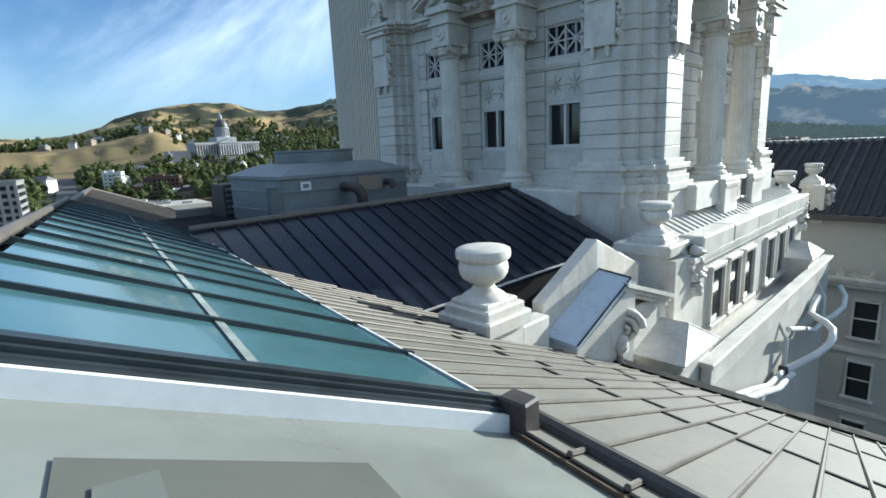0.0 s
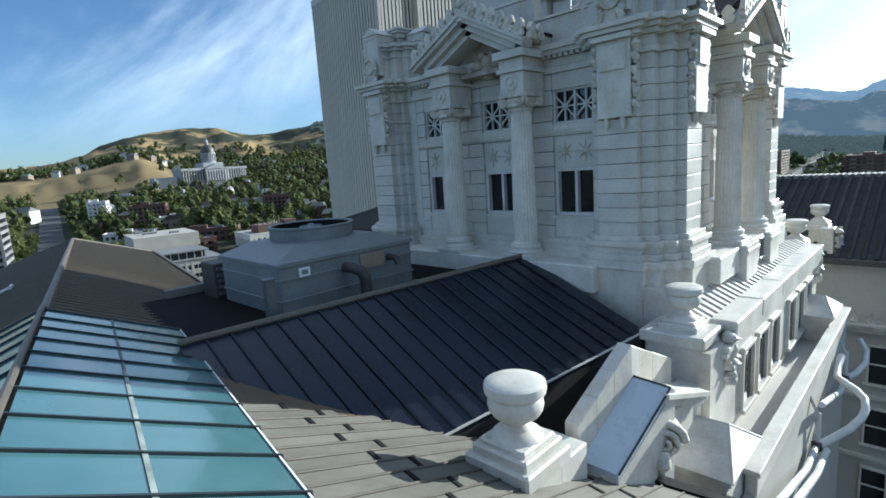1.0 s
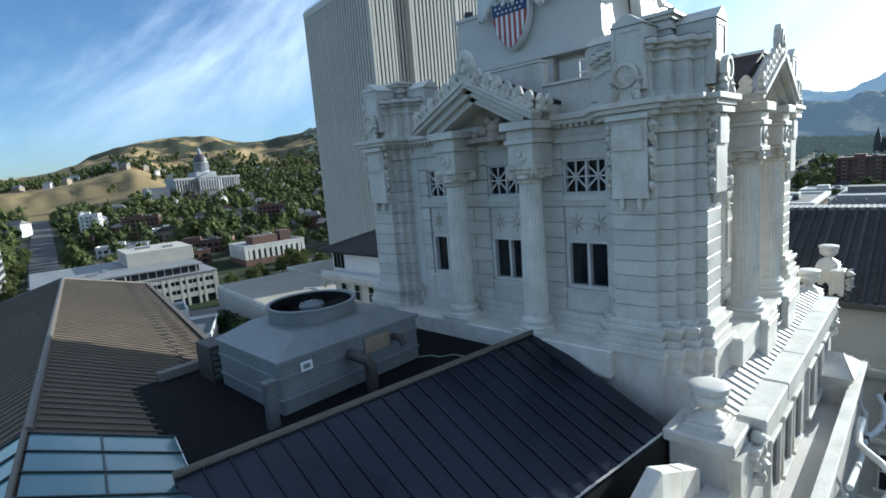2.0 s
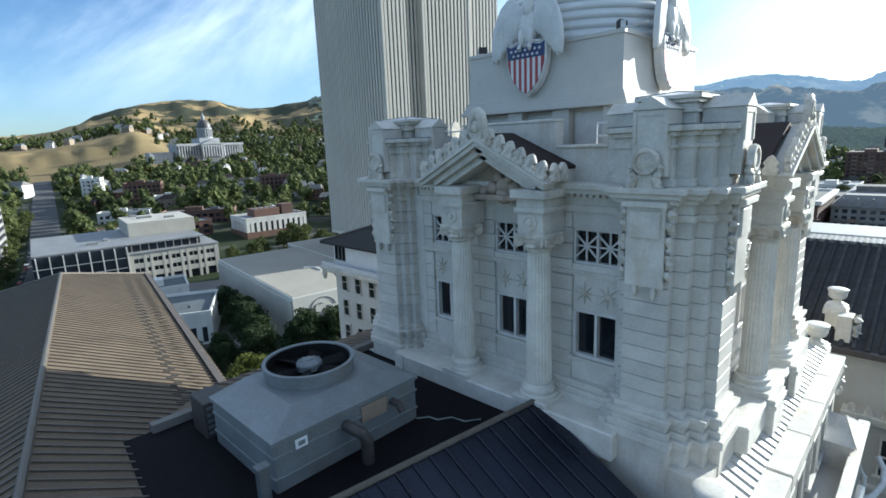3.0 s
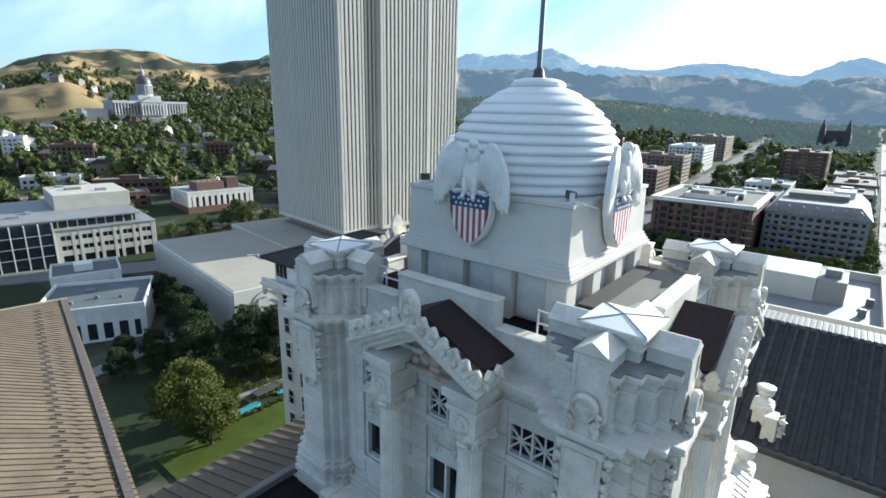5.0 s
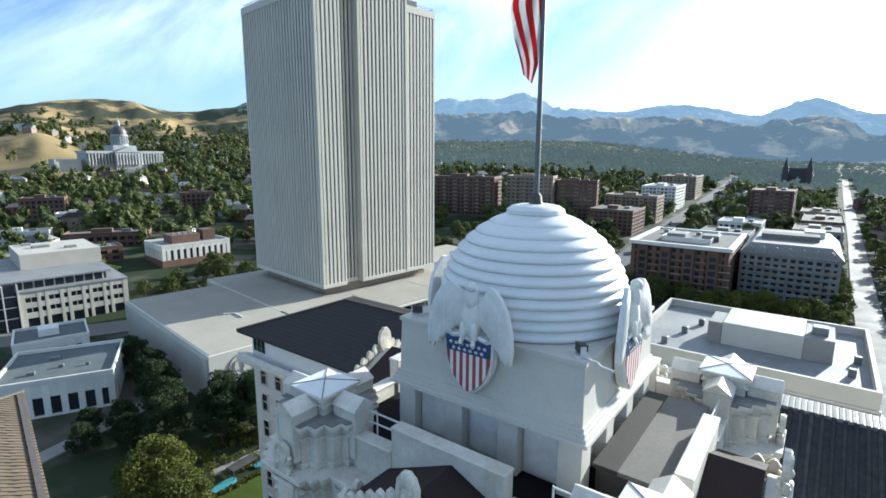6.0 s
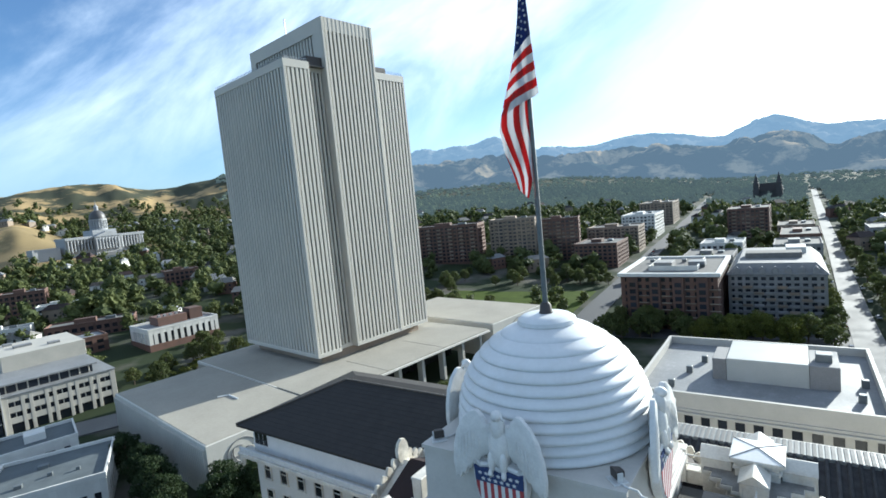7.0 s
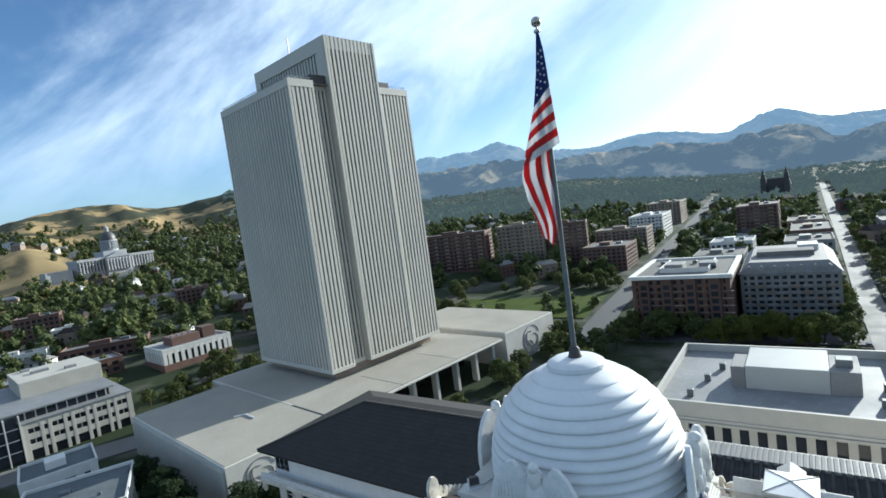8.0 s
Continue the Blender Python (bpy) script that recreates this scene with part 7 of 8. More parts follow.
# ---- other buildings of the city ----
def block(name, label, corner, along, w, d, z0, h, storeys, bays, wall, group="", roof=ROOF_WHITE, glass=GLASS_CITY, pier_w=0.35, sp_h=0.42, deep=True, bays2=None, parapet=0.9):
    """A city building: dark glazed core, floor bands and piers standing proud of it, parapet and roof. along: way of the front, to the right
    as seen from outside; the building lies to the left of that way."""
    a = Vector(along).normalized()
    m = Matrix(((a.x, -a.y, 0, corner[0]), (a.y, a.x, 0, corner[1]), (0, 0, 1, z0), (0, 0, 0, 1)))
    t = thing(name, label, "building", m, group)
    bm = B()
    box(bm, 0.4, 0.4, -4, w - 0.4, d - 0.4, h - 0.3)
    part("glazed_core", bm, glass, t)
    fh = h / storeys
    bm = B()
    for f in ((0, 0, w, 0.6), (0, d - 0.6, w, d), (0, 0.61, 0.6, d - 0.61), (w - 0.6, 0.61, w, d - 0.61)):
        box(bm, f[0], f[1], 0, f[2], f[3], fh * sp_h)
    me = mesh_of("floor_band", bm, wall)
    for k in range(storeys):
        piece("floor_band", me, t, "", Matrix.Translation((0, 0, k * fh + fh * (1 - sp_h))))
    bm = B()
    box(bm, 0, 0, -4, w, d, 0.6)
    part("base", bm, wall, t)
    bw = w / bays
    bm = B()
    box(bm, -bw * pier_w / 2, -0.06, 0, bw * pier_w / 2, 0.55, h - fh * 0.05)
    me = mesh_of("pier", bm, wall)
    for k in range(bays + 1):
        x = min(max(k * bw, bw * pier_w / 2), w - bw * pier_w / 2)
        piece("pier", me, t, "", Matrix.Translation((x, 0, 0)))
    b2 = bays2 or max(2, int(round(d / bw)))
    bd = d / b2
    bm = B()
    box(bm, -0.06, -bd * pier_w / 2, 0, 0.55, bd * pier_w / 2, h - fh * 0.05)
    me2 = mesh_of("pier", bm, wall)
    for k in range(b2 + 1):
        y = min(max(k * bd, bd * pier_w / 2), d - bd * pier_w / 2)
        piece("pier", me2, t, "", Matrix.Translation((0, y, 0)))
        piece("pier", me2, t, "", Matrix.Translation((w, y, 0)) @ Matrix.Diagonal((-1, 1, 1, 1)))
    for f in ((-0.15, -0.15, w + 0.15, 0.35), (-0.15, d - 0.35, w + 0.15, d + 0.15), (-0.15, 0.36, 0.35, d - 0.36), (w - 0.35, 0.36, w + 0.15, d - 0.36)):
        bm = B()
        box(bm, f[0], f[1], h - 0.2, f[2], f[3], h + parapet)
        part("parapet", bm, wall, t)
    bm = B()
    box(bm, 0.3, 0.3, h - 0.3, w - 0.3, d - 0.3, h + 0.05)
    part("roof", bm, roof, t)
    return t, m


def rooftop(t, x, y, w, d, z, h, mat, name="plant_room"):
    bm = B()
    cbox(bm, x, y, z, x + w, y + d, z + h, 0.08)
    return part(name, bm, mat, t)


# office block with a glazed upper gallery
OFC = Matrix(((0.13, -0.9915, 0, -233.0), (0.9915, 0.13, 0, 53.0), (0, 0, 1, -44.5), (0, 0, 0, 1)))
of = thing("office_block", "pale stone office block with paired windows and glazed gallery", "building", OFC)
bm = B()
box(bm, 0.5, 0.5, -4, 33.5, 56, 12.6)
part("inner_core", bm, GLASS_CITY, of)
OF_BAY = 34.0 / 5
for z0, z1 in ((3.6, 5.6), (7.4, 9.4), (11.2, 13.2)):
    bm = B()
    cbox(bm, 0, 0, z0, 34, 0.6, z1, 0.04)
    part("floor_band", bm, OFFICE_STONE, of)
    bm = B()
    cbox(bm, 33.4, 0.62, z0, 34, 56.6, z1, 0.04)
    part("floor_band", bm, OFFICE_STONE, of)
for k in range(5):
    for x0, x1 in ((0.0 if k == 0 else 0.62, 1.7), (OF_BAY - 1.7, OF_BAY if k == 4 else OF_BAY - 0.62)):
        bm = B()
        cbox(bm, k * OF_BAY + x0, -0.06, -2, k * OF_BAY + x1, 0.56, 13.2, 0.04)
        part("pier", bm, OFFICE_STONE, of)
    for z in (5.6, 9.4):
        bm = B()
        cbox(bm, k * OF_BAY + OF_BAY / 2 - 0.14, 0.2, z, k * OF_BAY + OF_BAY / 2 + 0.14, 0.5, z + 1.8, 0.02)
        part("window_mullion", bm, OFFICE_STONE, of)
for k in range(8):
    for y0, y1 in ((0.7, 2.2), (5.0, 6.4)):
        bm = B()
        cbox(bm, 33.44, k * 7.0 + y0, -2, 34.06, k * 7.0 + y1, 13.2, 0.04)
        part("pier", bm, OFFICE_STONE, of)
bm = B()
cbox(bm, -0.3, -0.3, 13.2, 34.3, 57, 13.7, 0.05)
part("terrace", bm, ROOF_WHITE, of, "white roof terrace ledge")
rooftop(of, -18, 4.2, 46, 52, 13.7, 2.9, GLASS_CITY, "gallery_glazing")
for k in range(15):
    bm = B()
    cbox(bm, -16.8 + 3.1 * k, 3.9, 13.7, -16.4 + 3.1 * k, 4.3, 16.6, 0.03)
    part("gallery_post", bm, OFFICE_STONE, of)
bm = B()
cbox(bm, -30, 2.6, 16.6, 29.5, 57, 17.2, 0.06)
part("gallery_roof", bm, ROOF_WHITE, of, "overhanging white roof")
# glazed hall beside the stone front, with slanting white fins
rooftop(of, -30, 1.6, 29.4, 50, -4.0, 20.5, GLASS_CITY, "glazed_hall")
for k in range(8):
    bm = B()
    loft(bm, [[(-29 + 4.1 * k, -0.6, z), (-28.65 + 4.1 * k, -0.6, z), (-28.65 + 4.1 * k, 1.5, z), (-29 + 4.1 * k, 1.5, z)] for z in (-1.0, 16.5)])
    part("hall_fin", bm, WHITE_WALL, of)
for z in (4.0, 8.0, 12.0):
    bm = B()
    cbox(bm, -30, 1.3, z, -0.6, 1.7, z + 0.3, 0.03)
    part("hall_transom", bm, WHITE_WALL, of)
rooftop(of, 4, 24, 27, 30, 17.2, 6.0, OFFICE_STONE)
for x, y, w, d, z in ((10, 38, 6, 3, 23.2), (20, 30, 4, 2.4, 23.2), (8, 48, 3, 3, 23.2), (-12, 14, 4, 2, 17.2), (-6, 20, 2, 3, 17.2)):
    rooftop(of, x, y, w, d, z, 0.9, ROOF_WHITE, "roof_unit")
block("office_block", "long low brick block behind the offices", (-318, 62), (0.13, 0.99), 56, 18, -42.0, 10, 3, 9, BRICK)
# small white institute with a brick base
ins, _ = block("institute", "white fluted institute on a brick base", (-281, 124.5), (0.10, 0.995), 36, 26, -40.5, 10, 1, 11, WHITE_WALL, pier_w=0.55, sp_h=0.2, bays2=8)
bm = B()
cbox(bm, -0.3, -0.3, -5, 36.3, 26.3, 2.8, 0.05)
part("brick_base", bm, BRICK, ins, "red brick base")
rooftop(ins, 8, 8, 15, 12, 10, 4.5, BRICK, "brick_penthouse")
rooftop(ins, 25, 9, 7, 8, 10, 6.0, BRICK, "brick_penthouse")
for k in range(4):
    rooftop(ins, 9 + 3 * k, 10, 1.4, 1.4, 14.5, 1.0, ROOF_WHITE, "roof_unit")
# low white block behind the west wing
lw, _ = block("garden_pavilion", "white two-storey block with flat grey roof", (-201.7, 43.6), (0.966, -0.26), 16, 18, -46, 10, 2, 4, WHITE_WALL, roof=SHADED_ROOF, pier_w=0.45)
rooftop(lw, 5, 6, 5, 5, 10, 2.2, WHITE_WALL)
lw2, _ = block("garden_pavilion", "white block with tall windows beside the garden", (-160, 28.5), (0.455, 0.89), 25, 24, -46, 9, 1, 7, WHITE_WALL, pier_w=0.4, roof=SHADED_ROOF)
for x, y, w in ((6, 6, 1.6), (12, 9, 1.1), (9, 15, 2.2), (18, 8, 0.9)):
    rooftop(lw2, x, y, w, w * 0.8, 9, 0.9, GALV, "roof_unit")
# flat white-roofed building beyond the east wing
fl, _ = block("flat_roof_building", "grey building with white flat roof and penthouse", (-30, 80.5), (1, 0.0), 30.4, 28.5, -49, 38, 8, 14, PLASTER, pier_w=0.45, roof=ROOF_WHITE, parapet=1.4)
bm = B()
cbox(bm, -0.12, -0.14, 36.3, 30.52, 0.7, 38.2, 0.04)
part("blank_attic", bm, PLASTER, fl)
rooftop(fl, 11.6, 10.5, 10.6, 10, 38, 3.6, PENTHOUSE, "penthouse")
rooftop(fl, 9.6, 10.6, 1.98, 6.5, 38, 3.4, GREY_WALL, "stair_head")
rooftop(fl, 22.22, 10.6, 3.6, 8, 38, 3.5, GREY_WALL, "plant_screen")
rooftop(fl, 23, 12.5, 2, 2, 41.5, 1.2, GALV, "roof_unit")
for x, y in ((4, 5), (5.5, 12), (7, 18), (27.5, 7), (28.3, 13), (12, 24), (22, 24)):
    rooftop(fl, x, y, 0.9, 0.9, 38, 1.2, GALV, "roof_vent")
bm = B()
for z, o in ((36.2, 0.6), (36.65, 0.35), (33.2, 0.3)):
    cbox(bm, -o, -o, z, 30.4 + o, 0.2, z + 0.4, 0.05)
part("cornice", bm, PLASTER, fl)
# apartment houses
ap1, _ = block("apartment_house", "dark brown brick apartment house with pale cornice", (-77, 242), (1, 0.02), 40, 52, -46, 25, 8, 12, BRICK, "apartment houses", ROOF_GREY, pier_w=0.5)
for k in range(4):
    bm = B()
    cbox(bm, 3.0 + 9.6 * k, -1.0, 0, 7.6 + 9.6 * k, 0.3, 24.2, 0.1)
    bay = part("brick_bay", bm, BRICK, ap1)
    for r in range(7):
        bm = B()
        cbox(bm, 4.0 + 9.6 * k, -1.08, 1.0 + 3.12 * r, 6.6 + 9.6 * k, -0.9, 3.0 + 3.12 * r, 0.03)
        part("pane", bm, GLASS_CITY, bay)
    for r in range(6):
        bm = B()
        cbox(bm, 7.9 + 9.6 * k, -1.2, 3.0 + 3.12 * r, 12.2 + 9.6 * k, 0.2, 3.25 + 3.12 * r, 0.04)
        part("balcony", bm, TAN_WALL, ap1)
for x0, y0, x1, y1 in ((10, 12, 10.4, 40), (10, 12, 31, 12.4), (30.6, 12.41, 31, 40)):
    bm = B()
    cbox(bm, x0, y0, 25.0, x1, y1, 27.2, 0.05)
    part("roof_screen", bm, WHITE_WALL, ap1)
bm = B()
for f in ((-1.2, -1.2, 41.2, 0.9), (-1.2, 51.1, 41.2, 53.2), (-1.2, 0.91, 0.9, 51.09), (39.1, 0.91, 41.2, 51.09)):
    cbox(bm, f[0], f[1], 24.4, f[2], f[3], 25.95, 0.1)
part("cornice", bm, WHITE_WALL, ap1, "pale projecting cornice")
rooftop(ap1, 12, 14, 8, 10, 25.3, 3.2, GREY_WALL)
rooftop(ap1, 26, 20, 7, 8, 25.3, 2.6, ROOF_WHITE)
for k in range(6):
    rooftop(ap1, 6 + 5 * k, 36 - (k % 3) * 8, 2, 2, 25.3, 1.4, GALV, "roof_unit")
ap2, _ = block("apartment_house", "grey apartment house with balconies and mansard roof", (-35, 262), (1, 0.02), 36, 60, -46, 22, 8, 12, GREY_WALL, "apartment houses", ROOF_GREY, pier_w=0.4)
bm = B()
loft(bm, [[(-0.8, -0.8, 22), (36.8, -0.8, 22), (36.8, 60.8, 22), (-0.8, 60.8, 22)], [(3.5, 3.5, 26.5), (32.5, 3.5, 26.5), (32.5, 56.5, 26.5), (3.5, 56.5, 26.5)]])
part("mansard", bm, GREY_WALL, ap2)
rooftop(ap2, 6, 18, 22, 10, 26.5, 2.4, ROOF_GREY)
rooftop(ap2, 22, 32, 8, 12, 26.5, 3, WHITE_WALL)
for k in range(8):
    for r in range(6):
        bm = B()
        cbox(bm, 1.2 + 4.3 * k, -1.3, 2.2 + 2.75 * r, 4.9 + 4.3 * k, -0.02, 3.2 + 2.75 * r, 0.03)
        part("balcony", bm, GREY_WALL if (k + r) % 3 else TAN_WALL, ap2)
for k in range(7):
    for y in (-0.6, 59.0):
        bm = B()
        loft(bm, [[(2.4 + 4.8 * k, y, 22.3), (4.6 + 4.8 * k, y, 22.3), (4.6 + 4.8 * k, y + 2.2, 22.3), (2.4 + 4.8 * k, y + 2.2, 22.3)],
                  [(2.4 + 4.8 * k, y, 24.4), (4.6 + 4.8 * k, y, 24.4), (4.6 + 4.8 * k, y + 2.2, 24.4), (2.4 + 4.8 * k, y + 2.2, 24.4)],
                  [(3.45 + 4.8 * k, y, 25.5), (3.55 + 4.8 * k, y, 25.5), (3.55 + 4.8 * k, y + 2.2, 25.5), (3.45 + 4.8 * k, y + 2.2, 25.5)]])
        part("dormer", bm, GREY_WALL, ap2)
CITY = [
    # name, label, corner, along, w, d, ground, h, storeys, bays, wall
    ("apartment_house", "long dark brick apartment slab", (-300, 372), (0.96, 0.28), 62, 26, -38, 33, 10, 16, BRICK),
    ("apartment_house", "brown brick apartment slab with pale bands", (-232, 396), (0.96, 0.28), 40, 26, -39, 38, 12, 10, TAN_WALL),
    ("apartment_house", "tan apartment slab among trees", (-196, 420), (0.96, 0.28), 34, 22, -39, 36, 11, 9, BRICK),
    ("apartment_house", "brown brick apartment house on the street corner", (-158, 400), (1, 0.05), 34, 40, -44, 18, 6, 9, BRICK),
    ("apartment_house", "wide tan apartment house", (-172, 475), (1, 0.05), 46, 30, -42, 22, 7, 12, TAN_WALL),
    ("apartment_house", "white and tan apartment house", (-166, 570), (1, 0.05), 34, 60, -40, 24, 7, 9, WHITE_WALL),
    ("apartment_house", "pale apartment house by the street", (-178, 700), (1, 0.05), 40, 60, -38, 26, 8, 9, TAN_WALL),
    ("apartment_house", "grey low block with white roof", (-74, 380), (1, 0.0), 30, 34, -45, 13, 4, 8, GREY_WALL),
    ("apartment_house", "white low block with roof units", (-70, 430), (1, 0.0), 28, 30, -45, 15, 4, 7, WHITE_WALL),
    ("apartment_house", "dark brick block beside the street", (-64, 560), (1, 0.0), 34, 50, -43, 30, 9, 9, BRICK),
    ("apartment_house", "grey block with pale roof", (-22, 395), (1, 0.0), 26, 36, -46, 18, 5, 7, GREY_WALL),
    ("apartment_house", "brown block beside the avenue", (-20, 470), (1, 0.0), 26, 60, -45, 16, 5, 7, BRICK),
    ("apartment_house", "pale low block beside the street", (-24, 560), (1, 0.0), 28, 46, -45, 14, 4, 7, TAN_WALL),
    ("apartment_house", "white low block across the avenue", (36, 330), (1, 0.0), 30, 34, -46, 12, 3, 7, WHITE_WALL),
    ("apartment_house", "white low block across the avenue", (40, 420), (1, 0.0), 34, 40, -46, 10, 3, 7, ROOF_WHITE),
    ("apartment_house", "grey low block across the avenue", (38, 520), (1, 0.0), 40, 40, -46, 14, 4, 8, GREY_WALL),
    ("apartment_house", "pale low block across the avenue", (60, 640), (1, 0.0), 50, 40, -46, 12, 3, 9, WHITE_WALL),
    ("apartment_house", "white apartment tower beside the avenue", (-478, 88), (0.4, 0.92), 13, 13, -32, 21, 7, 4, WHITE_WALL),
    ("apartment_house", "red brick apartment house on the slope", (-455, 110), (0.4, 0.92), 26, 18, -33, 17, 5, 8, BRICK),
    ("apartment_house", "white low apartment house on the slope", (-420, 120), (0.4, 0.92), 24, 14, -35, 10, 3, 7, WHITE_WALL),
    ("apartment_house", "brick block with long white roof", (-360, 105), (0.5, 0.86), 44, 16, -38, 8, 2, 11, BRICK),
    ("apartment_house", "white terrace on the slope", (-395, 78), (0.4, 0.92), 30, 12, -36, 7, 2, 8, WHITE_WALL),
    ("apartment_house", "brick villa block among trees", (-440, 215), (0.3, 0.95), 26, 16, -28, 14, 4, 7, BRICK),
    ("apartment_house", "tall grey slab beside the avenue", (-330, 6), (0.97, -0.2), 26, 20, -41, 34, 10, 8, GREY_WALL),
]
for nm, lab, c, al_, w, d, g, h, st, by, wall in CITY:
    t, _ = block(nm, lab, c, al_, w, d, ground_z(*c) - 0.5, h, st, by, wall, "apartment houses", ROOF_WHITE if wall is WHITE_WALL else ROOF_GREY)
    rooftop(t, w * 0.3, d * 0.35, w * 0.25, d * 0.25, h, 2.6, wall)
    rooftop(t, w * 0.65, d * 0.5, w * 0.12, d * 0.15, h, 1.6, GALV, "roof_unit")
    if h > 20:
        for k in range(max(2, int(w / 9))):
            x = w * (k + 0.5) / max(2, int(w / 9))
            for r in range(1, st):
                bm = B()
                box(bm, x - 1.7, -1.3, r * h / st - 0.2, x + 1.7, 0.0, r * h / st + 0.9)
                part("balcony", bm, TAN_WALL if wall is BRICK else wall, t)
# dark spired church far down the avenue
CHURCH = surface("dark grey church stone", (0.06, 0.055, 0.055), 0.8, 0.25, 0.1, 2, 0.1)
ch = thing("stone_church", "dark stone church with twin spires far off", "church", pose(-48, 1010, ground_z(-48, 1010)) @ Matrix.Scale(0.8, 4))
bm = B()
box(bm, -26, 0, -2, 26, 40, 24)
part("nave", bm, CHURCH, ch)
bm = B()
loft(bm, [[(-27, -1, 24), (27, -1, 24), (27, 41, 24), (-27, 41, 24)], [(-24, 20, 40), (24, 20, 40), (24, 20.5, 40), (-24, 20.5, 40)]])
part("roof", bm, BLACK_ROOF, ch)
for x in (-20, 20):
    bm = B()
    box(bm, x - 5, -8, -2, x + 5, 2, 40)
    loft(bm, [[(x - 5, -8, 40), (x + 5, -8, 40), (x + 5, 2, 40), (x - 5, 2, 40)], [(x - 0.2, -3, 62), (x + 0.2, -3, 62), (x + 0.2, -2.8, 62), (x - 0.2, -2.8, 62)]])
    part("spire", bm, CHURCH, ch)

# ---- the capitol on its hill ----
cap_az = radians(-68.6)
CAPX, CAPY = 800 * math.sin(cap_az), 800 * math.cos(cap_az)
capz = 0.0
capitol = thing("capitol_building", "white domed capitol with long colonnades on the hill", "building",
                pose(CAPX, CAPY, capz) @ Matrix.Rotation(radians(68.6 + 22), 4, "Z") @ Matrix.Diagonal((1.06, 1.06, 1.06, 1)))
bm = B()
box(bm, -42, -14, -20, 42, 14, 17)
part("main_block", bm, CAPITOL_STONE, capitol)
bm = B()
cbox(bm, -43, -17.2, 15.5, 43, 15, 18.5, 0.2)
part("entablature", bm, CAPITOL_STONE, capitol)
bm = B()
box(bm, -14, -20, -20, 14, -14, 17)
loft(bm, [[(-15, -21, 17), (15, -21, 17), (15, -13, 17), (-15, -13, 17)], [(-0.5, -21, 23), (0.5, -21, 23), (0.5, -13, 23), (-0.5, -13, 23)]])
part("portico", bm, CAPITOL_STONE, capitol)
COLB = B()
lathe(COLB, [(1.0, 2), (0.9, 8), (0.8, 15.5)], 10)
CAPCOL = mesh_of("column", COLB, CAPITOL_STONE, 40)
for k in range(25):
    piece("column", CAPCOL, capitol, "", Matrix.Translation((-40.5 + k * 3.375, -16.2 if abs(-40.5 + k * 3.375) > 15 else -22.0, 0)))
for k in range(24):
    bm = B()
    box(bm, -39.6 + k * 3.375, -14.2, 3, -37.9 + k * 3.375, -14.0, 13)
    part("window", bm, GLASS_CITY, capitol)
bm = B()
cbox(bm, -13, -13, 17, 13, 13, 25, 0.2)
part("drum_base", bm, CAPITOL_STONE, capitol)
bm = B()
lathe(bm, [(9.2, 25), (9.2, 26.5), (8.0, 26.8), (8.0, 36), (9.2, 36.5), (9.2, 38)], 32)
part("drum", bm, CAPITOL_STONE, capitol, smooth=30)
for k in range(20):
    a = 2 * math.pi * k / 20
    bm = B()
    lathe(bm, [(0.55, 26.5), (0.5, 36.4)], 8, (8.9 * math.cos(a), 8.9 * math.sin(a)))
    part("drum_column", bm, CAPITOL_STONE, capitol, smooth=40)
bm = B()
lathe(bm, [(8.6, 38)] + [(8.6 * math.cos(radians(10 * k)), 39 + 10 * math.sin(radians(10 * k))) for k in range(9)], 32)
part("cupola", bm, COPPER, capitol, "dark weathered copper cupola", smooth=40)
bm = B()
lathe(bm, [(2.2, 48), (2.2, 52), (2.6, 52.3), (1.6, 54), (0.3, 56), (0.1, 60)], 16)
part("lantern", bm, CAPITOL_STONE, capitol, smooth=30)
bm = B()
box(bm, -72, -9, -20, -46, 9, 9)
tagged(part("wing", bm, CAPITOL_STONE, capitol))

# ---- planting ----
def leaf_cloud(name, clumps, mat, leaf, per, seed, core=None):
    """Many small leaf blades in clumps, as one mesh. clumps: centre and half axes. core: subdivision of the knobbly dense inside of each clump."""
    rg = np.random.RandomState(seed)
    allv, allf, total = [], [], 0
    if core is not None:
        bm = B()
        bmesh.ops.create_icosphere(bm, subdivisions=core, radius=1.0)
        bm.verts.ensure_lookup_table()
        ball, knobs = np.array([v.co[:] for v in bm.verts]), np.array([[v.index for v in f.verts] for f in bm.faces])
        bm.free()
    for (c, r) in clumps:
        n = per if isinstance(per, int) else per(r)
        d = rg.normal(size=(n, 3))
        d /= np.linalg.norm(d, axis=1)[:, None]
        p = np.array(c) + d * np.array(r) * (rg.uniform(0.55, 1.06, (n, 1)) ** 0.7)
        a = rg.normal(size=(n, 3)); a /= np.linalg.norm(a, axis=1)[:, None]
        b = np.cross(a, d + 0.5 * rg.normal(size=(n, 3))); b /= np.linalg.norm(b, axis=1)[:, None] + 1e-9
        s = leaf * rg.uniform(0.6, 1.3, (n, 1))
        q = np.stack([p - a * s * 0.9, p + b * s * 0.45, p + a * s * 0.9, p - b * s * 0.45], 1)
        allf.append((np.arange(n * 4).reshape(n, 4) + total).tolist())
        allv.append(q.reshape(-1, 3))
        total += n * 4
        if core is not None:
            k = rg.uniform(0.42, 0.92, (len(ball), 1))
            allv.append(np.array(c) + ball * k * np.array(r))
            allf.append((knobs + total).tolist())
            total += len(ball)
    me = bpy.data.meshes.new(name)
    me.from_pydata(np.concatenate(allv).tolist(), [], [f for fs in allf for f in fs])
    me.materials.append(mat)
    return me


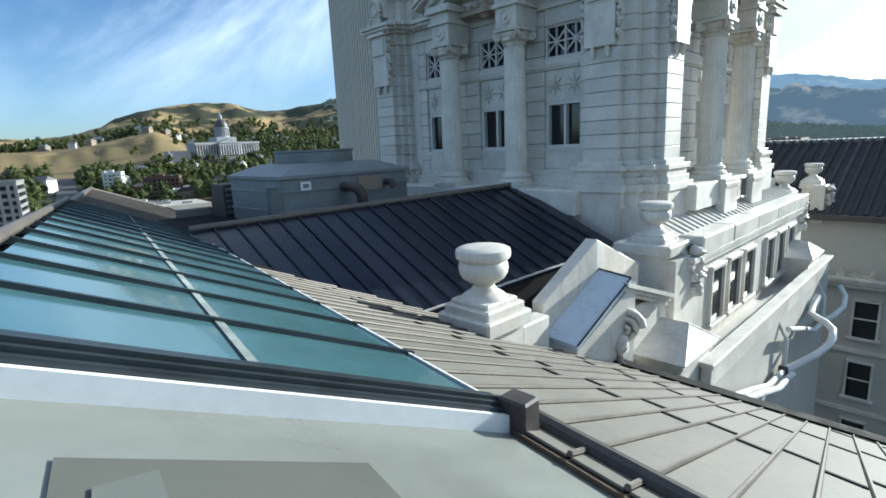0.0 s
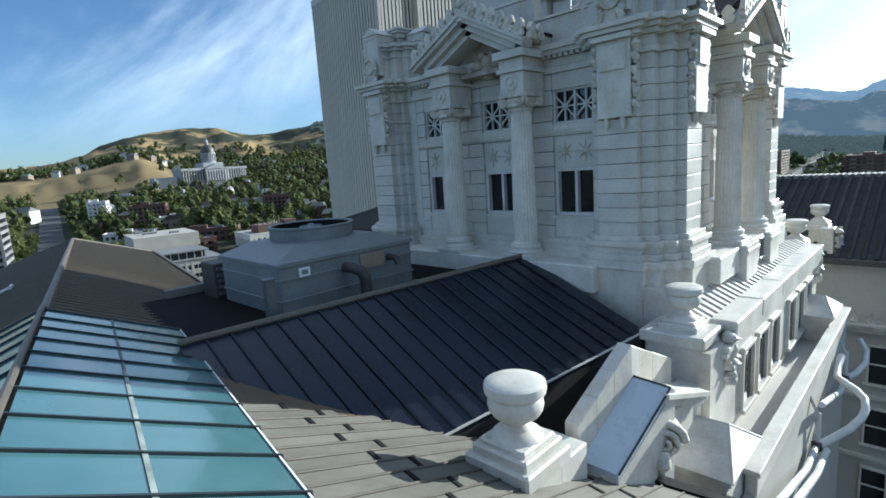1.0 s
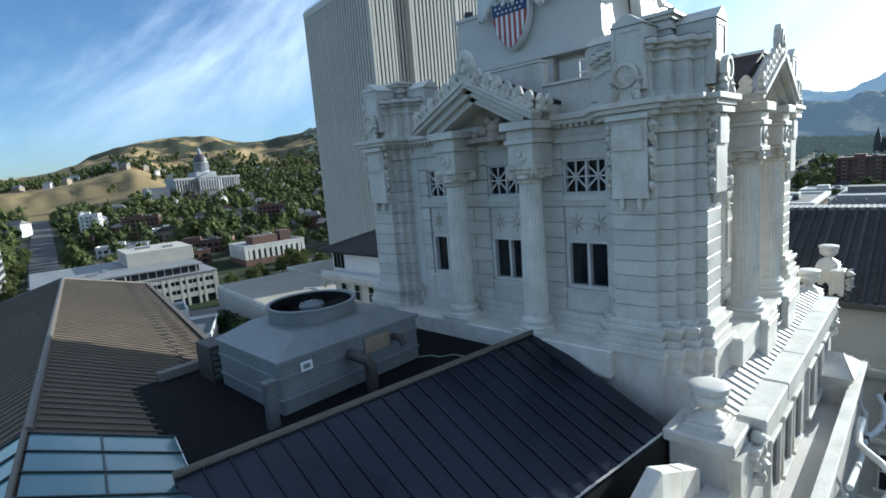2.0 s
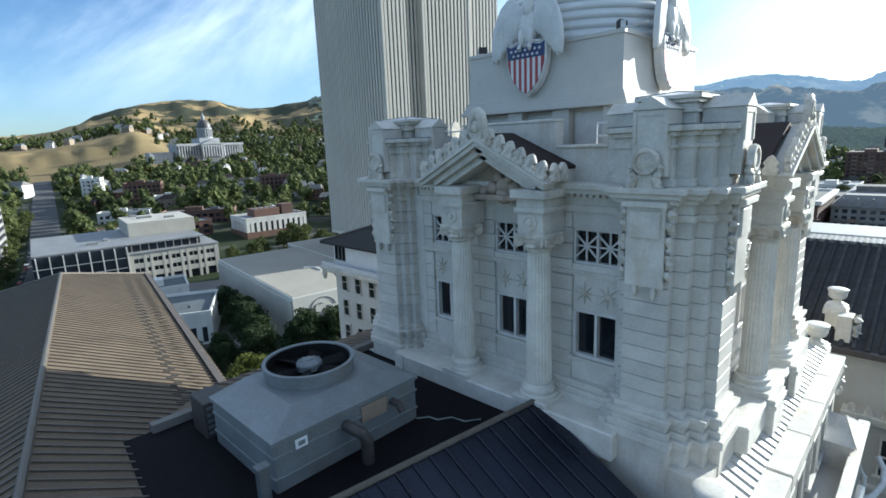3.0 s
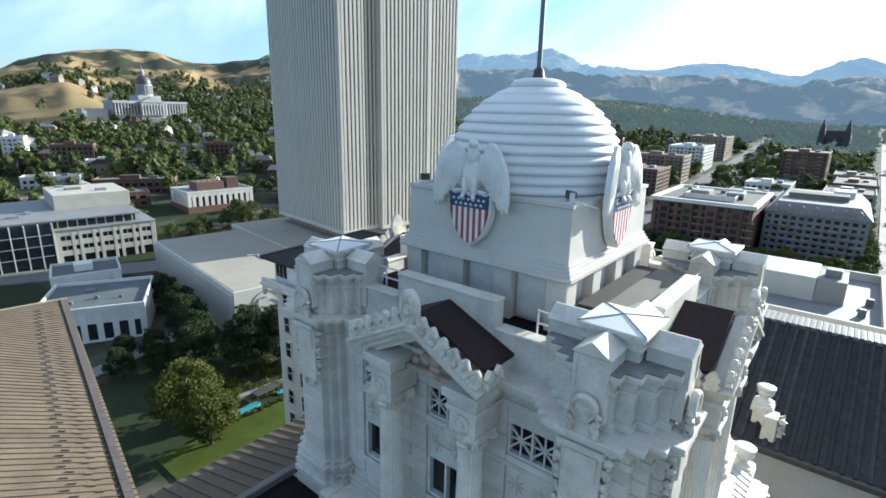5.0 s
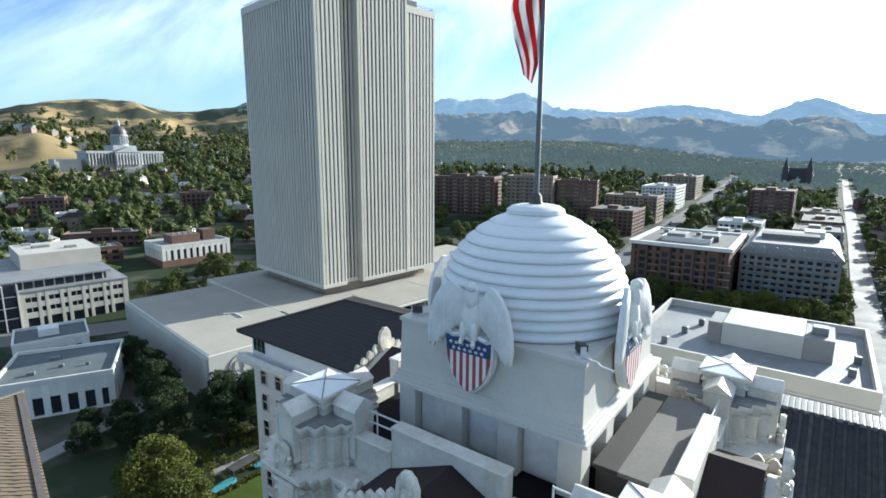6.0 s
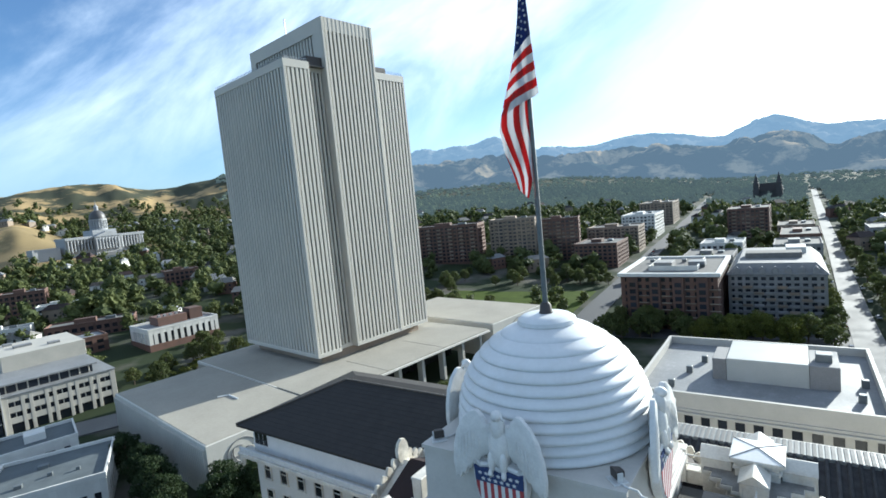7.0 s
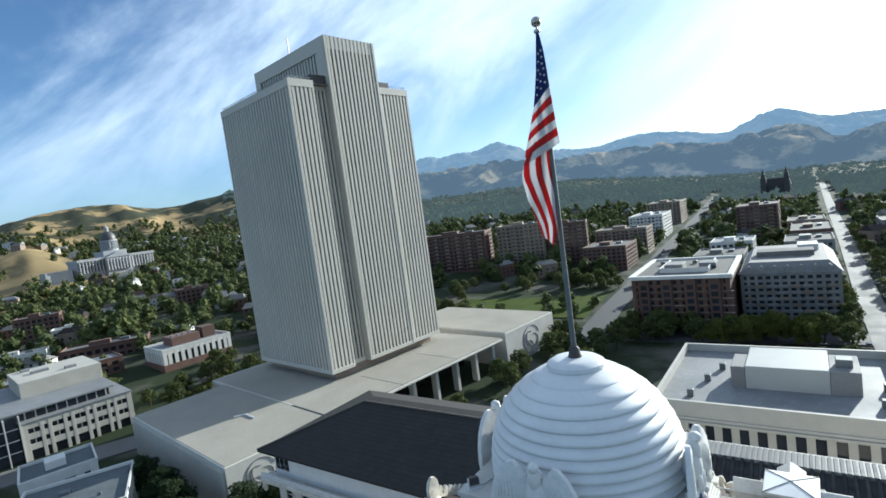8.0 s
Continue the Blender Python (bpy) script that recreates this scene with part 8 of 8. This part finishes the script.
def tree_meshes(h, spread, seed, mat, leaf=0.32, per=150, nclump=26):
    r = random.Random(seed)
    bm = B()
    tube(bm, [(0, 0, 0), (0.1 * spread / 4, 0, h * 0.25), (0, 0.1, h * 0.5), (0.15, 0.1, h * 0.8)], [h * 0.03, h * 0.024, h * 0.016, h * 0.006], 8)
    clumps = []
    for k in range(nclump):
        a = 2.4 * k + r.uniform(-0.4, 0.4)
        f = (k + 0.5) / nclump
        z = h * (0.34 + 0.62 * f + r.uniform(-0.04, 0.04))
        rad = spread * math.sqrt(max(0.05, 1 - (abs(f - 0.35) / 0.68) ** 2)) * r.uniform(0.45, 0.95)
        c = (rad * math.cos(a), rad * math.sin(a), z)
        if k % 2 == 0:
            b0_ = (0, 0, h * (0.22 + 0.4 * f))
            mid = (c[0] * 0.5, c[1] * 0.5, (b0_[2] + z) / 2 + 0.05 * h)
            tube(bm, [b0_, mid, c], [h * 0.012, h * 0.008, h * 0.003], 5)
        s = spread * r.uniform(0.24, 0.42)
        clumps.append((c, (s, s, s * 0.75)))
    return mesh_of("trunk", bm, BARK, 40), leaf_cloud("crown", clumps, mat, leaf, per, seed)


def plant(m, meshes, label, group):
    t = thing("tree", label, "tree", m, group)
    piece("trunk", meshes[0], t)
    piece("crown", meshes[1], t)
    return t


T_YEL = [tree_meshes(13, 6.0, s, LEAF_NEAR, 0.36, 260, 34) for s in (1, 2)]
T_DARK = [tree_meshes(14, 5.5, s, LEAF_DARK, 0.34, 240, 32) for s in (3, 4)]
T_CITY = [tree_meshes(11, 4.4, s, LEAF_CITY, 0.5, 76, 26) for s in (5, 6, 7)]
for x, y, k, s in ((-100, 39, 0, 1.0), (-90, 38.5, 1, 0.85), (-98.5, 43, 0, 0.5)):
    plant(pose(x, y, -46.2, 0, 0, 40 * k) @ Matrix.Scale(s, 4), T_YEL[k], "broad yellow-green garden tree", "garden trees")
for x, y, k, s in ((-111, 58, 0, 1.0), (-117, 63, 1, 0.95), (-108, 66, 1, 1.05), (-114, 71, 0, 0.9), (-120, 50, 1, 0.8), (-128, 54, 0, 0.85), (-138, 57, 1, 0.9), (-150, 60, 0, 0.85), (-165, 62, 1, 0.8), (-104, 74, 1, 0.9), (-132, 46, 1, 0.6), (-124, 44, 0, 0.6), (-137, 41, 0, 0.5), (-129, 37, 1, 0.55)):
    plant(pose(x, y, -46.2, 0, 0, 70 * k + x) @ Matrix.Scale(s, 4), T_DARK[k], "dense garden tree with leaves darkened for shade", "garden trees")
for x, y, k, s in ((-30, 226, 0, 0.95), (-21, 229, 1, 1.0), (-12, 227, 0, 0.9), (-40, 224, 1, 0.85)):
    plant(pose(x, y, ground_z(x, y) - 0.3, 0, 0, 55 * k + x) @ Matrix.Scale(s, 4), T_YEL[k], "broad yellow-green street tree", "street trees")
rt = random.Random(11)
spots = []
for k in range(26):
    spots.append((1.5 + rt.uniform(-1.5, 1.5), 120 + k * 15 + rt.uniform(-4, 4)))
    spots.append((23.5 + rt.uniform(-1.5, 1.5), 160 + k * 17 + rt.uniform(-4, 4)))
for k in range(24):
    spots.append((rt.uniform(-80, -5), rt.uniform(225, 239)))
for k in range(40):
    x, y = rt.uniform(-225, -112), rt.uniform(236, 352)
    spots.append((x, y if abs(y - 288) > 27 or x < -200 else y + math.copysign(44, y - 288)))
for k in range(16):
    f = k / 16
    spots.append((-185 - 250 * f, 13 + 46 * f - 13 + rt.uniform(-2, 2)))
    spots.append((-270 - 190 * f, 42 + 33 * f + 2 + rt.uniform(-2, 2)))
for k in range(14):
    spots.append((-200 - rt.uniform(0, 60), 100 + k * 5 + rt.uniform(-3, 3)))
for k in range(26):
    spots.append((rt.uniform(-112, -72), rt.uniform(118, 226)))
for k in range(10):
    spots.append((rt.uniform(-205, -150), rt.uniform(232, 262)))
for k, (x, y) in enumerate(spots):
    s = rt.uniform(0.65, 1.1)
    plant(pose(x, y, ground_z(x, y) - 0.3, 0, 0, rt.uniform(0, 360)) @ Matrix.Scale(s, 4), T_CITY[k % 3], "leafy green street tree", "street trees")


# far woods: clumps of leaves over the whole town, thinner along the streets
def near_road(x, y):
    for (x0, y0), (x1, y1), w in (((12, 0), (15, 520), 16), ((15, 520), (20, 1300), 14), ((-93, 215), (-106, 358), 12), ((-106, 358), (-116, 497), 11), ((-116, 497), (-145, 1100), 11), ((-170, 214), (12, 240), 12),
                                  ((-120, 0), (-330, 40), 17), ((-330, 40), (-700, 97), 15), ((-235, 25), (-200, 96), 14), ((-200, 96), (-300, 300), 14)):
        dx, dy = x1 - x0, y1 - y0
        f = min(max(((x - x0) * dx + (y - y0) * dy) / (dx * dx + dy * dy), 0), 1)
        if math.hypot(x - x0 - f * dx, y - y0 - f * dy) < w:
            return True
    return False


KEEP_OUT = [(-740, 290, 56), (-690, 268, 30), (-262, 62, 44), (-255, 100, 26), (-232, 92, 32), (-200, 85, 40), (-285, 140, 34), (-165, 95, 75), (-175, 150, 60), (-120, 200, 55), (-60, 268, 42), (-17, 292, 44), (-15, 90, 50), (-50, 50, 60), (-160, 60, 34), (-190, 305, 50), (-150, 310, 40)]
for nm, lab, c, al_, w, d, g, h, st, by, wall in CITY:
    a = Vector(al_).normalized()
    mid = Vector(c) + a * w / 2 + Vector((-a.y, a.x)) * d / 2
    KEEP_OUT.append((mid.x, mid.y, 0.5 * math.hypot(w, d)))
rw = random.Random(21)
near, mid_, far = [], [], []
tries = 0
while len(near) + len(mid_) + len(far) < 25500 and tries < 200000:
    tries += 1
    az, r = radians(rw.uniform(-92, 14)), 170 + 1230 * math.sqrt(rw.random())
    x, y = r * math.sin(az), r * math.cos(az)
    north = -0.93 * x + 0.36 * y
    if near_road(x, y) or any((x - a) ** 2 + (y - b) ** 2 < q * q for a, b, q in KEEP_OUT):
        continue
    if math.degrees(az) < -50 and r > 1060 and rw.random() < (0.45 if r < 1230 else 0.85):
        continue
    if math.hypot(x + 880, y - 190) < 205 and rw.random() < 0.93:
        continue
    if math.degrees(az) < -71.5 and 790 < r < 1020 and rw.random() < 0.95:
        continue
    if noise.noise(Vector((x, y, 0)) * 0.012) < -0.45:
        continue
    s = 2.6 + 5.4 * rw.random() ** 1.7
    z = ground_z(x, y)
    hh = s * rw.uniform(0.85, 1.35)
    for j in range(3):
        (near if r < 560 else far if math.degrees(az) > -50 and r > 900 else mid_).append(((x + rw.uniform(-1, 1) * s * 0.7, y + rw.uniform(-1, 1) * s * 0.7, z + hh * (0.7 + 0.5 * j)), (s * (1.0 - 0.18 * j), s * (1.0 - 0.18 * j), hh * 0.62)))
tagged(new("city_woods", leaf_cloud("city_woods", near, LEAF_CITY, 0.95, lambda r: int(24 + 9 * r[0]), 31, 2)), "dense green trees over the town", "trees", kind="stuff")
tagged(new("slope_woods", leaf_cloud("slope_woods", mid_, LEAF_CITY, 1.9, lambda r: int(9 + 2.4 * r[0]), 32, 1)), "dense green trees over the far town", "trees", kind="stuff")
for k in range(3800):
    az, r = radians(rw.uniform(-58, 14)), 1300 + 1350 * rw.random()
    x, y = r * math.sin(az), r * math.cos(az)
    s = rw.uniform(4, 8)
    far.append(((x, y, ground_z(x, y) + s * 0.6), (s * 1.5, s * 1.5, s * 0.8)))
# far trees get the haze of the air as grey-blue emission
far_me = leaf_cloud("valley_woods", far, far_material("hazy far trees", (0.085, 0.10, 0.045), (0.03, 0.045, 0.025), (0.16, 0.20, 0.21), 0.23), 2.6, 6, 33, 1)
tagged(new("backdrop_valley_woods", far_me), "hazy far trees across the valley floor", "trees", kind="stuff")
# shrubs of the hotel garden
rs = random.Random(8)
beds = []
for k in range(420):
    a, b = rs.uniform(0, 1), rs.uniform(0, 1)
    x, y = -206 - 46 * a + 6 * b, 84 + 34 * b + 24 * a
    if math.sin(0.42 * (x + 0.5 * y)) > -0.1:
        beds.append(((x, y, ground_z(x, y) + 1.2), (rs.uniform(0.8, 2.2), rs.uniform(0.8, 2.2), rs.uniform(0.5, 1.2))))
tagged(new("planted_beds", leaf_cloud("planted_beds", beds, LEAF_NEAR, 0.4, 30, 43, 1)), "rows of yellow-green planted beds and low shrubs", "shrubs", kind="stuff")
sh = [((rs.uniform(-112, -97), rs.uniform(36, 66), -45.6), (rs.uniform(0.7, 1.6), rs.uniform(0.7, 1.6), rs.uniform(0.5, 1.1))) for k in range(90)]
sh += [((-93.6 + rs.uniform(-0.4, 0.4), 38 + 0.8 * k, -45.6), (rs.uniform(0.4, 0.7), rs.uniform(0.4, 0.7), rs.uniform(0.3, 0.6))) for k in range(30)]
tagged(new("garden_shrubs", leaf_cloud("garden_shrubs", sh, LEAF_NEAR, 0.3, 90, 41)), "low green garden shrubs between paths", "shrubs", kind="stuff")
for x, y, a, b, r in ((-95.6, 49.0, 1.1, 3.0, 6), (-96.0, 59.2, 0.9, 2.8, -4), (-97.5, 40.5, 1.2, 3.2, 12)):
    bm = B()
    loft(bm, [[(a * k * abs(math.cos(q)) ** 0.6 * (1 if math.cos(q) > 0 else -1), b * k * abs(math.sin(q)) ** 0.6 * (1 if math.sin(q) > 0 else -1), z) for q in (2 * math.pi * i / 28 for i in range(28))] for k, z in ((1.0, -0.3), (1.0, 0.0), (0.95, 0.02))])
    tagged(part("pool", bm, POOL, m=pose(x, y, -45.6, 0, 0, r)), "turquoise garden pool", "pool", kind="structure")
strip("pavement", [(-103, 37), (-101, 52), (-99.8, 64)], 1.5, PAVING, "pale garden path", 0.45, "pavement")
strip("lawn", [(-88.2, 30), (-88.2, 63)], 10, GRASS, "mown hotel lawn beside the pools", 0.35, "lawn")
shelter = thing("pool_shelter", "low dark flat canopy beside the garden pools", "shelter", pose(-96.9, 54.2, -45.8, 0, 0, 4))
bm = B()
cbox(bm, -1.2, -2.9, 1.9, 1.2, 2.9, 2.05, 0.03)
part("canopy_roof", bm, DECK_DARK, shelter)
for x in (-1.0, 1.0):
    for y in (-2.7, 2.7):
        bm = B()
        cbox(bm, x - 0.07, y - 0.07, -0.3, x + 0.07, y + 0.07, 1.9, 0.01)
        part("post", bm, IRON, shelter)

# ---- houses on the slope ----
def house(m, w, d, h, wall, roofm, lab):
    t = thing("house", lab, "house", m, "houses on the slope")
    bm = B()
    box(bm, -w / 2, -d / 2, -2, w / 2, d / 2, h)
    part("wall_block", bm, wall, t)
    bm = B()
    loft(bm, [[(-w / 2 - 0.5, -d / 2 - 0.5, h), (w / 2 + 0.5, -d / 2 - 0.5, h), (w / 2 + 0.5, d / 2 + 0.5, h), (-w / 2 - 0.5, d / 2 + 0.5, h)],
              [(-w / 2 * 0.7, -0.1, h + d * 0.32), (w / 2 * 0.7, -0.1, h + d * 0.32), (w / 2 * 0.7, 0.1, h + d * 0.32), (-w / 2 * 0.7, 0.1, h + d * 0.32)]])
    part("roof", bm, roofm, t)
    for k in range(3):
        for r in range(2):
            bm = B()
            box(bm, -w * 0.36 + k * w * 0.3, -d / 2 - 0.06, 1.0 + r * 3, -w * 0.36 + k * w * 0.3 + 1.3, -d / 2, 2.5 + r * 3)
            part("window", bm, GLASS_CITY, t)


rh = random.Random(17)
count = 0
while count < 120:
    az, r = radians(rh.uniform(-88, 6)), rh.uniform(320, 1000)
    x, y = r * math.sin(az), r * math.cos(az)
    if near_road(x, y) or any((x - a) ** 2 + (y - b) ** 2 < q * q for a, b, q in KEEP_OUT):
        continue
    if math.hypot(x + 880, y - 190) < 200:
        continue
    wall, lab = rh.choice(((WHITE_WALL, "white house with pitched roof among trees"), (BRICK, "brick house with pitched roof among trees"), (TAN_WALL, "tan house with pitched roof among trees"), (WHITE_WALL, "white flat-fronted house among trees")))
    k = 0.8 + r / 2600
    house(pose(x, y, ground_z(x, y) + 1.5, 0, 0, rh.uniform(20, 75)), rh.uniform(9, 20) * k, rh.uniform(8, 13) * k, rh.uniform(5.5, 9) * k, wall, rh.choice((ROOF_GREY, ROOF_WHITE, BLACK_ROOF, BROWN_ROOF)), lab)
    count += 1
for k in range(26):
    az, r = radians(rh.uniform(-85, -62)), rh.uniform(1040, 1190)
    x, y = r * math.sin(az), r * math.cos(az)
    house(pose(x, y, ground_z(x, y) + 1.0, 0, 0, rh.uniform(20, 75)), rh.uniform(12, 20), rh.uniform(9, 13), rh.uniform(5.5, 8), WHITE_WALL if k % 3 else TAN_WALL, ROOF_GREY if k % 2 else ROOF_WHITE, "pale house on the dry bank below the hill" if k % 3 else "tan house on the dry bank below the hill")

# ---- parked cars ----
def car_meshes(mat):
    bm = B()
    loft(bm, [[(-2.1, -0.85, 0.3), (2.1, -0.85, 0.3), (2.1, 0.85, 0.3), (-2.1, 0.85, 0.3)], [(-2.2, -0.88, 0.6), (2.2, -0.88, 0.6), (2.2, 0.88, 0.6), (-2.2, 0.88, 0.6)],
              [(-2.1, -0.84, 0.95), (2.0, -0.84, 0.9), (2.0, 0.84, 0.9), (-2.1, 0.84, 0.95)]])
    cab_ = B()
    loft(cab_, [[(-1.7, -0.8, 0.93), (1.0, -0.8, 0.93), (1.0, 0.8, 0.93), (-1.7, 0.8, 0.93)], [(-1.3, -0.65, 1.45), (0.4, -0.65, 1.45), (0.4, 0.65, 1.45), (-1.3, 0.65, 1.45)]])
    wh = B()
    lathe(wh, [(0.33, -0.1), (0.33, 0.1), (0.2, 0.11)], 12, m=Matrix.Rotation(radians(90), 4, "X"))
    return mesh_of("body", bm, mat), mesh_of("cabin", cab_, GLASS_DARK), mesh_of("wheel", wh, JOINT)


CARS = [car_meshes(m) for m in CAR_PAINTS]
NAMES = ("white", "black", "silver", "red")


def park(x, y, ang, k):
    t = thing("parked_car", NAMES[k] + " car parked along the kerb", "car", pose(x, y, ground_z(x, y) + 0.55, 0, 0, ang), "parked cars")
    piece("body", CARS[k][0], t)
    piece("cabin", CARS[k][1], t)
    for a in (-1.35, 1.35):
        for b in (-0.8, 0.8):
            piece("wheel", CARS[k][2], t, "", Matrix.Translation((a, b, 0.33)))


rc = random.Random(3)
for k in range(16):
    f = k / 15
    park(-205 - 130 * f, 15.5 + 26 * f - 7.0, -11.5, rc.randrange(4))
    if k % 2:
        park(-215 - 130 * f, 17.5 + 26 * f + 7.0, -11.5, rc.randrange(4))
for k in range(18):
    f = k / 17
    park(-96 - 20 * f, 320 + 170 * f, 96.5, rc.randrange(4))
    park(6.0 if k % 2 else 18.5, 150 + 16 * k, 90, rc.randrange(4))
